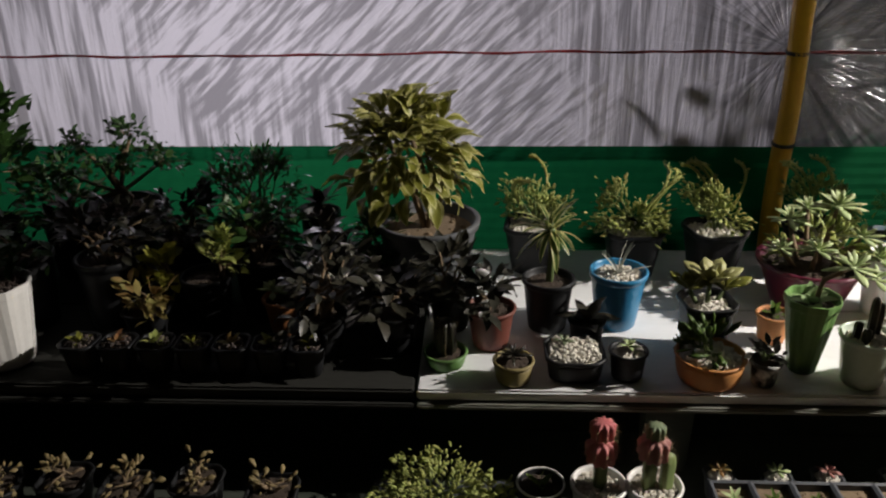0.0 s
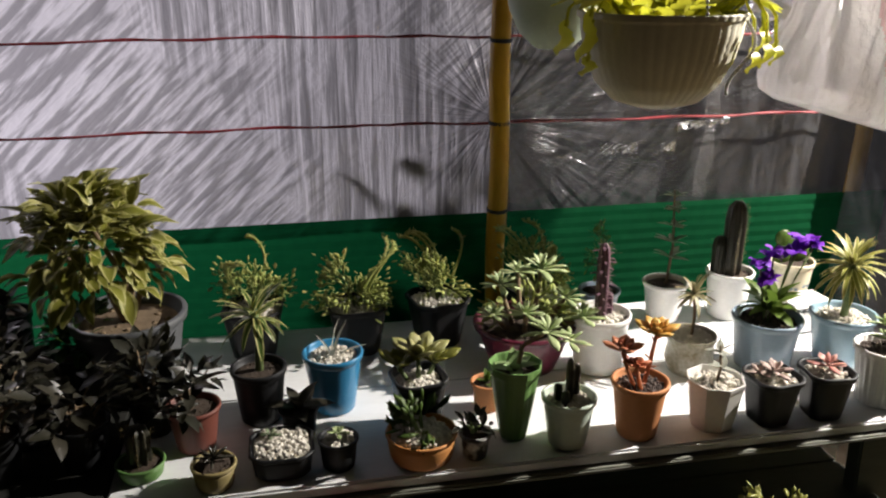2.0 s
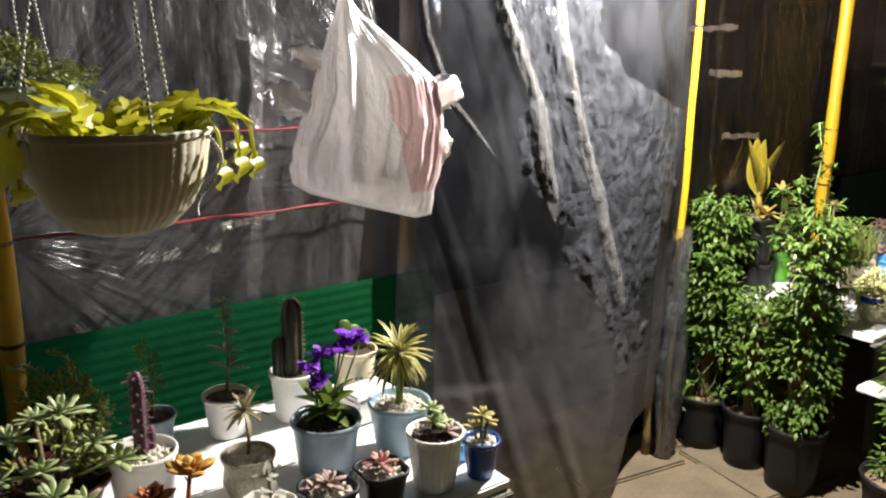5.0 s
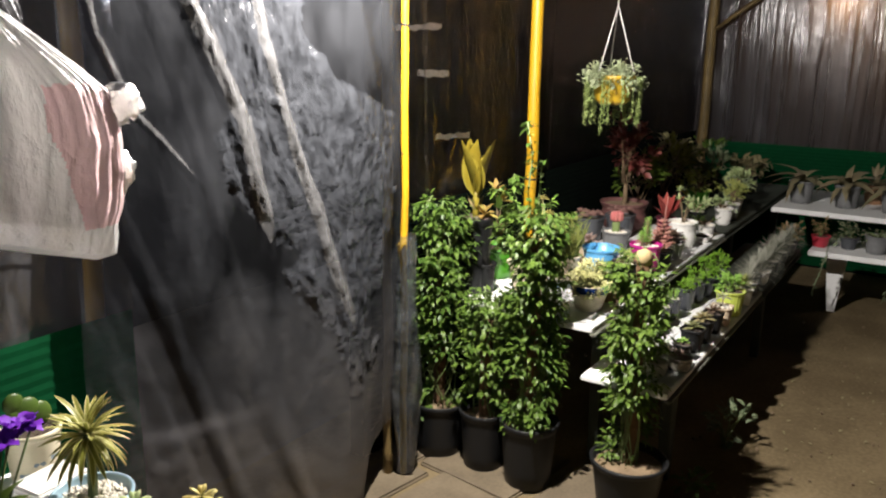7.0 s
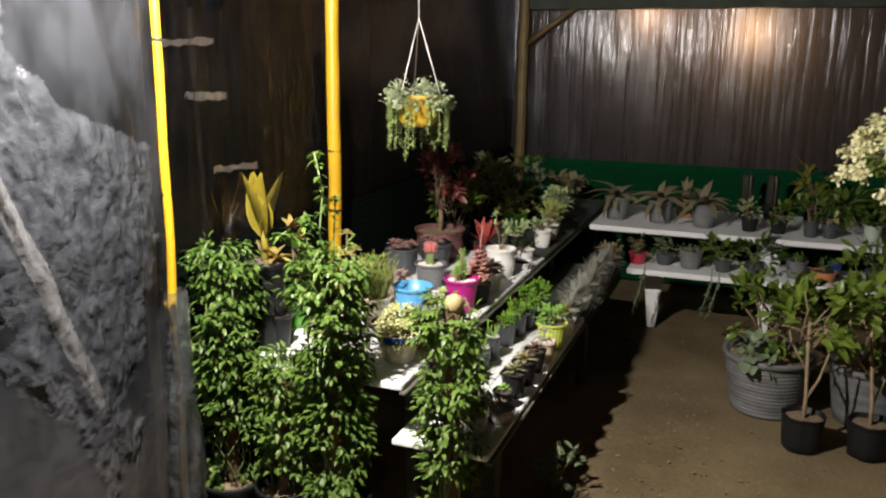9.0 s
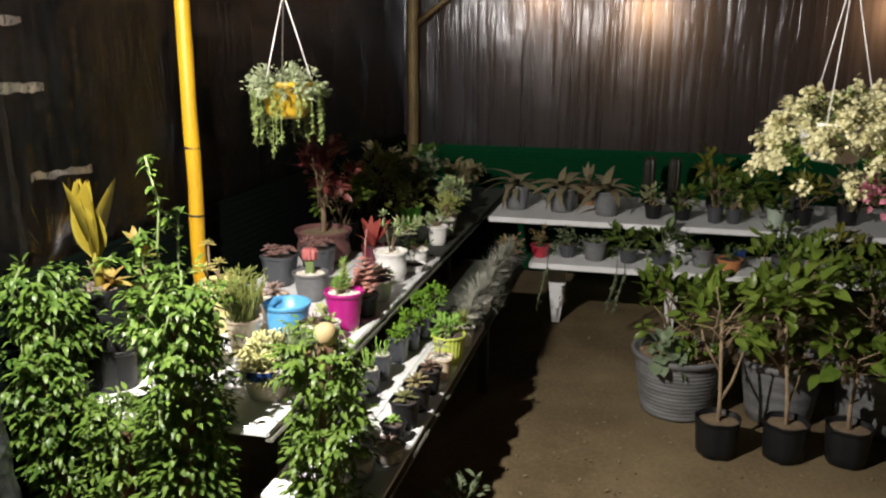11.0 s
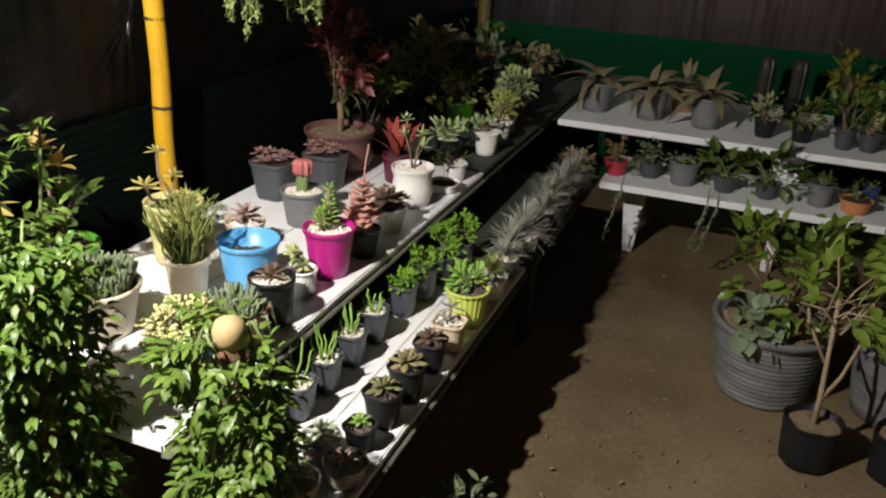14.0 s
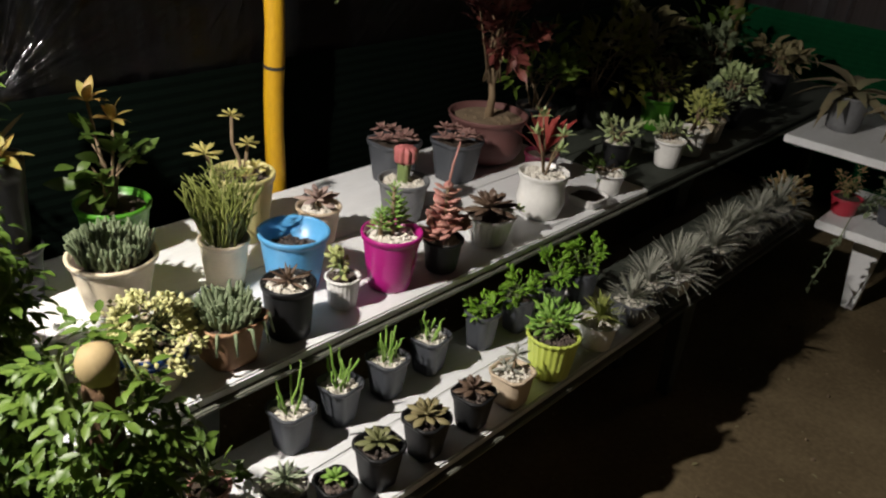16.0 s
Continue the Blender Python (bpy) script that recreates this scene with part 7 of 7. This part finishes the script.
prof = [(0.03, 0.0), (0.07, 0.012), (0.098, 0.04), (0.117, 0.08), (0.126, 0.12), (0.128, 0.142), (0.133, 0.144), (0.134, 0.152), (0.130, 0.154), (0.124, 0.150), (0.118, 0.12)]
g = Geo()
lathe(g, [(r0 + (0.0008 if k % 2 else 0), z0) for k, (r0, z0) in enumerate((np.interp(t, np.linspace(0, 1, 11), [p[0] for p in prof]), np.interp(t, np.linspace(0, 1, 11), [p[1] for p in prof])) for t in np.linspace(0, 1, 61))], 132, fnw)
part("bowl", g, P_WOVEN, o)
part("soil", lathe(Geo(), [(0.118, 0.128), (0.09, 0.136), (0.02, 0.14)], 24), SOIL, o, smooth=False)
rng = random.Random(44)
poses = []
for i in range(27):
    a, e = i * 2.4, rng.uniform(0.55, 1.4)
    front = math.sin(a) < -0.3
    d = (math.cos(a) * math.cos(e) + 0.25, math.sin(a) * math.cos(e), math.sin(e))
    w = rng.uniform(0.02, 0.085)
    poses.append(aim(d, (w * math.cos(a), w * math.sin(a), 0.132), rng.uniform(0.4, 0.62) if front else rng.uniform(0.65, 1.05), rng.uniform(-0.9, 0.9)))
leaf_parts(o, leaf(0.140, 0.070, 0.55, 0.15, 18, "lobed", False, 0.10), L_LIME, poses)
g = Geo()
for (ax, ay, drop, L) in ((0.165, -0.045, 0.045, 0.055), (0.185, 0.0, 0.03, 0.05), (0.125, -0.075, 0.055, 0.048), (-0.145, -0.06, 0.0, 0.085), (-0.155, 0.02, 0.02, 0.06), (-0.135, -0.035, 0.07, 0.035), (0.205, -0.01, 0.055, 0.045)):
    tube(g, [(ax * 0.5, ay * 0.5, 0.138), (ax * 0.8, ay * 0.8, 0.185), (ax * 0.97, ay * 0.97, 0.165 - drop * 0.4), (ax, ay, 0.15 - drop)], 0.003, 5)
    stamp(g, leaf(L, 0.046, 0.25, 0.2, 14, "lobed", False, 0.12), aim((ax * 0.3, ay * 0.3, -1), (ax, ay, 0.16 - drop), 1.0, 0.6))
    stamp(g, leaf(0.10, 0.046, 0.9, 0.2, 14, "lobed", False, 0.12), aim((ax, ay, 0.12), (ax * 0.55, ay * 0.55, 0.158)))
part("trailing_leaves", g, L_LIME, o)
hang_lines(o, 0.130, 0.152, 0.78, 3, CHAIN, True, "chain")
part("hook", tube(Geo(), [(0, 0, 0.775), (0.012, 0, 0.79), (0.008, 0, 0.815), (-0.01, 0, 0.81), (0, 0, 1.373)], 0.002, 6), CHAIN, o)
g = Geo()
rng = random.Random(46)
for i in range(26):
    stamp(g, ball(0.0034), Matrix.Translation((0.098 + 0.02 * math.sin(i * 0.2), -0.088, 0.145 - 0.0045 * i)))
part("spare_chain", g, CHAIN, o)
o.scale = (0.862, 0.862, 0.862)
o = thing("hanging_bowl", 0.667, 1.42, 1.3725, "pale sage hanging bowl with a small-leaved bush", "hanging plant")
g = lathe(Geo(), [(0.04, 0.0), (0.075, 0.03), (0.10, 0.08), (0.112, 0.135), (0.118, 0.137), (0.119, 0.148), (0.112, 0.15), (0.104, 0.12)], 40)
part("bowl", g, P_SAGE, o)
part("soil", lathe(Geo(), [(0.104, 0.122), (0.06, 0.13), (0.02, 0.132)], 24), SOIL, o, smooth=False)
bush(o, 0, 0, 0.13, 0.155, 0.13, 1100, 0.016, 0.009, L_SEDGREEN, 440, 32, 12, GREEN_STEM, thick=0.002, droop=0.06)
hang_lines(o, 0.115, 0.148, 0.75, 3, CHAIN, True, "chain")
part("hook", tube(Geo(), [(0, 0, 0.745), (0, 0, 1.49)], 0.002, 6), CHAIN, o)
o.scale = (0.755, 0.755, 0.755)
o = thing("hanging_basket", 4.11, 1.625, 1.315, "yellow hanging pot hidden by trailing small leaves", "hanging plant")
part("bowl", lathe(Geo(), [(0.055, 0.0), (0.075, 0.02), (0.09, 0.11), (0.095, 0.112), (0.096, 0.125), (0.088, 0.126), (0.082, 0.10)], 32), P_HANGYEL, o)
part("soil", lathe(Geo(), [(0.083, 0.1), (0.02, 0.11)], 20), SOIL, o, smooth=False)
bush(o, 0, 0, 0.09, 0.145, 0.085, 1900, 0.018, 0.010, L_SILVERGREEN, 441, 44, 8, GREEN_STEM, droop=0.03, thick=0.002)
g = Geo()
rng = random.Random(47)
for k in range(52):
    a = rng.uniform(0, 6.28)
    x0, y0, L = 0.112 * math.cos(a), 0.105 * math.sin(a), rng.uniform(0.07, 0.24)
    tube(g, [(x0 * 0.8, y0 * 0.8, 0.13), (x0 * 1.1, y0 * 1.1, 0.11), (x0 * 1.15, y0 * 1.15, 0.12 - L)], 0.0015, 4)
    for i in range(int(L * 230)):
        z = 0.12 - L * rng.random()
        stamp(g, leaf(0.018, 0.009, 0.2, 0.2, 2), aim((rng.uniform(-1, 1), rng.uniform(-1, 1), rng.uniform(-0.8, 0.4)), (x0 * 1.13, y0 * 1.13, z)))
part("trailing_foliage", g, L_VINEPALE, o)
hang_lines(o, 0.093, 0.122, 0.42, 3, P_WHITE, False, "cord")
part("hook", tube(Geo(), [(0, 0, 0.415), (0, 0, 1.185)], 0.002, 6), P_WHITE, o)
o = thing("flowering_basket", 4.12, -0.16, 1.29, "hanging basket spilling masses of cream blossom", "hanging plant")
part("bowl", lathe(Geo(), [(0.06, -0.06), (0.09, -0.03), (0.11, 0.05), (0.115, 0.06), (0.105, 0.06), (0.10, 0.03)], 32), P_WHITE, o)
bush(o, 0, 0, 0.03, 0.25, 0.17, 9000, 0.016, 0.013, L_BLOSSOM, 450, 170, 14, GREEN_STEM, droop=0.20, thick=0.002, name="blossom")
bush(o, 0, 0, 0.03, 0.20, 0.14, 260, 0.030, 0.015, L_GREEN, 451, 24, 0, GREEN_STEM, droop=0.2, thick=0.001)
bush(o, 0.02, -0.17, -0.20, 0.09, 0.10, 160, 0.024, 0.018, L_ROSE, 452, 12, 0, GREEN_STEM, name="pink_flowers")
hang_lines(o, 0.11, 0.06, 0.5, 3, P_WHITE, False, "cord")
part("hook", tube(Geo(), [(0, 0, 0.495), (0, 0, 1.21)], 0.002, 6), P_WHITE, o)


# carrier bag on the doorway pole
def carrier_bag():
    o = thing("carrier_bag", 1.42, 1.70, 1.15, "white plastic carrier bag with a pink one inside, hung up", "bag", turn=-24)
    levels = (0.0, 0.015, 0.06, 0.12, 0.20, 0.25, 0.29, 0.33, 0.36, 0.39, 0.42, 0.45, 0.49)
    left = (-0.120, -0.152, -0.157, -0.148, -0.120, -0.108, -0.098, -0.088, -0.076, -0.068, -0.055, -0.047, -0.042)
    right = (0.130, 0.162, 0.170, 0.186, 0.192, 0.188, 0.170, 0.124, 0.086, 0.048, 0.008, -0.018, -0.030)
    deep = (0.012, 0.030, 0.050, 0.060, 0.062, 0.058, 0.050, 0.040, 0.031, 0.024, 0.017, 0.011, 0.007)
    g, n, m = Geo(), 220, 160
    for j in range(m + 1):
        z = 0.49 * j / m
        xl, xr, d = (float(np.interp(z, levels, k)) for k in (left, right, deep))
        for i in range(n):
            a = 2 * math.pi * i / n
            ca, sa = math.copysign(abs(math.cos(a)) ** 0.75, math.cos(a)), math.copysign(abs(math.sin(a)) ** 0.8, math.sin(a))
            pleat = 0.13 * noise.noise((4.5 * math.cos(a), 4.5 * math.sin(a), z * 2.0)) + 0.09 * noise.noise((13 * math.cos(a), 13 * math.sin(a), z * 5)) + 0.05 * noise.noise((26 * math.cos(a), 26 * math.sin(a), z * 16))
            x = (xl + xr) / 2 + (xr - xl) / 2 * ca * (1 + 0.05 * noise.noise((2 * sa, z * 22, 4)))
            y = d * sa * (1 + pleat * 1.3) + 0.010 * noise.noise((x * 9, z * 9, 6)) - 0.022 * math.exp(-((x + 0.03) / 0.018) ** 2) * (1 if sa < 0 else 0) * min(1.0, z / 0.08)
            g.v.append((x, y, z - 0.26 * x * max(0.0, 1 - z / 0.34) + 0.035))
    for j in range(m):
        for i in range(n):
            a, b2 = j * n + i, j * n + (i + 1) % n
            g.f.append((a, b2, b2 + n, a + n))
            x, y, z = g.v[a]
            edge = 0.045 + 0.22 * (0.33 - z) + 0.010 * noise.noise((z * 14, 1, 2))
            g.m.append(1 if x > edge and 0.07 < z < 0.33 + 0.02 * noise.noise((x * 40, 0, 1)) and y < 0.02 else 0)
    g.f.append(tuple(reversed(range(n))))
    g.m.append(0)
    part("bag_body", g, [BAG, BAG_PINK], o)
    for cx, cz, rx, rz, tilt, seed in ((-0.155, 0.275, 0.052, 0.036, 25, 1), (-0.115, 0.365, 0.040, 0.022, 20, 2), (0.188, 0.290, 0.042, 0.034, -35, 3), (0.178, 0.165, 0.030, 0.036, 10, 4)):
        g = Geo()
        for k in range(15):
            q = math.pi * (0.04 + 0.92 * k / 14)
            for i in range(22):
                a = 2 * math.pi * i / 22
                w = 1 + 0.42 * noise.noise((2.3 * math.cos(a) * math.sin(q), 2.3 * math.sin(a), seed * 7 + 2 * math.cos(q))) + 0.22 * noise.noise((6 * math.cos(a), 6 * math.sin(a), seed + 5 * math.cos(q)))
                g.v.append((rx * math.sin(q) * math.cos(a) * w, 0.022 * math.sin(q) * math.sin(a) * w, rz * math.cos(q) * w))
        for k in range(14):
            for i in range(22):
                a, b2 = k * 22 + i, k * 22 + (i + 1) % 22
                g.f.append((a, b2, b2 + 22, a + 22))
                g.m.append(0)
        part("handle_tuft", g, BAG, o, at=pose(cx, -0.005, cz, 0, tilt, 0))
    part("cord", tube(Geo(), [(-0.036, 0, 0.50), (-0.034, 0.0, 0.8), (-0.034, 0, 1.35)], 0.0025, 6), P_WHITE, o)


carrier_bag()

# crumpled film gathered at the foot of the doorway pole
g, n, m = Geo(), 26, 40
for j in range(m + 1):
    s = j / m
    for i in range(n):
        a = 2 * math.pi * i / n
        w = (0.034 + 0.022 * math.sin(math.pi * min(1, s * 1.15))) * (1 + 0.45 * noise.noise((2.5 * math.cos(a), 2.5 * math.sin(a), s * 4)) + 0.2 * noise.noise((7 * math.cos(a), 7 * math.sin(a), s * 12)))
        g.v.append((2.882 + w * math.cos(a), 1.868 + w * math.sin(a) * 0.8, 0.02 + 0.90 * s))
for j in range(m):
    for i in range(n):
        a, b2 = j * n + i, j * n + (i + 1) % n
        g.f.append((a, b2, b2 + n, a + n))
        g.m.append(0)
tagged(part("gathered_film", g, FILM_WRAP), "crumpled clear film gathered at the post foot", "plastic sheet")

# shapes of shrubs outside, dim behind the film
for k, (x, z, rad, hh) in enumerate(((0.35, 0.62, 0.14, 0.55), (-1.35, 0.4, 0.3, 0.8))):
    o = thing("yard_shrub", x, 2.16, 0, "dim leafy shrub outside against the film", "shrub", "shrubs outside")
    stalk(o, [(0, 0, -0.06), (0.01, 0, z)], 0.012, 0.008, WOOD, "trunk")
    bush(o, 0, 0, z, rad, hh * 0.8, 60, 0.12, 0.06, L_BUFFGREEN, 460 + k, 9, 6, WOOD)

# grit and fallen leaves on the ground
g = Geo()
rng = random.Random(50)
for _ in range(420):
    x, y = rng.uniform(2.4, 5.9), rng.uniform(-0.8, 1.9)
    stamp(g, PEBBLE, Matrix.Translation((x, y, 0.001)) @ Euler((rng.random() * 6, rng.random() * 6, 0)).to_matrix().to_4x4() @ Matrix.Scale(rng.choice((0.003, 0.004, 0.005, 0.008)) * rng.uniform(0.6, 1.2), 4))
tagged(part("grit", g, DRY_SOIL, smooth=False), "small stones and clods scattered on the earth", "grit", kind="stuff")
g = Geo()
for _ in range(110):
    x, y = rng.gauss(4.35, 0.5), rng.gauss(0.35, 0.35)
    stamp(g, leaf(0.022, 0.010, 0.3, 0.3, 3), aim((rng.uniform(-1, 1), rng.uniform(-1, 1), rng.uniform(-0.1, 0.1)), (x, y, 0.006), rng.uniform(0.5, 1.1)))
tagged(part("fallen_leaves", g, L_BUFFGREEN), "dry fallen leaves on the earth floor", "leaf litter", kind="stuff")

# paving by the doorway
rng = random.Random(52)
for x0, y0, w, d in ((2.40, 1.42, 0.50, 0.44), (2.91, 1.46, 0.42, 0.42), (2.34, 0.96, 0.44, 0.45), (2.79, 1.00, 0.47, 0.43), (2.46, 1.87, 0.48, 0.2), (2.95, 1.89, 0.4, 0.2)):
    part("paving_stone", board(0.004, 0.004, -0.03, w, d, 0.005 + rng.uniform(0, 0.005), 0.008), SLAB, bpy.data.objects["floor"], smooth=False, at=pose(x0, y0, 0, 0, 0, -9 + rng.uniform(-2, 2)))
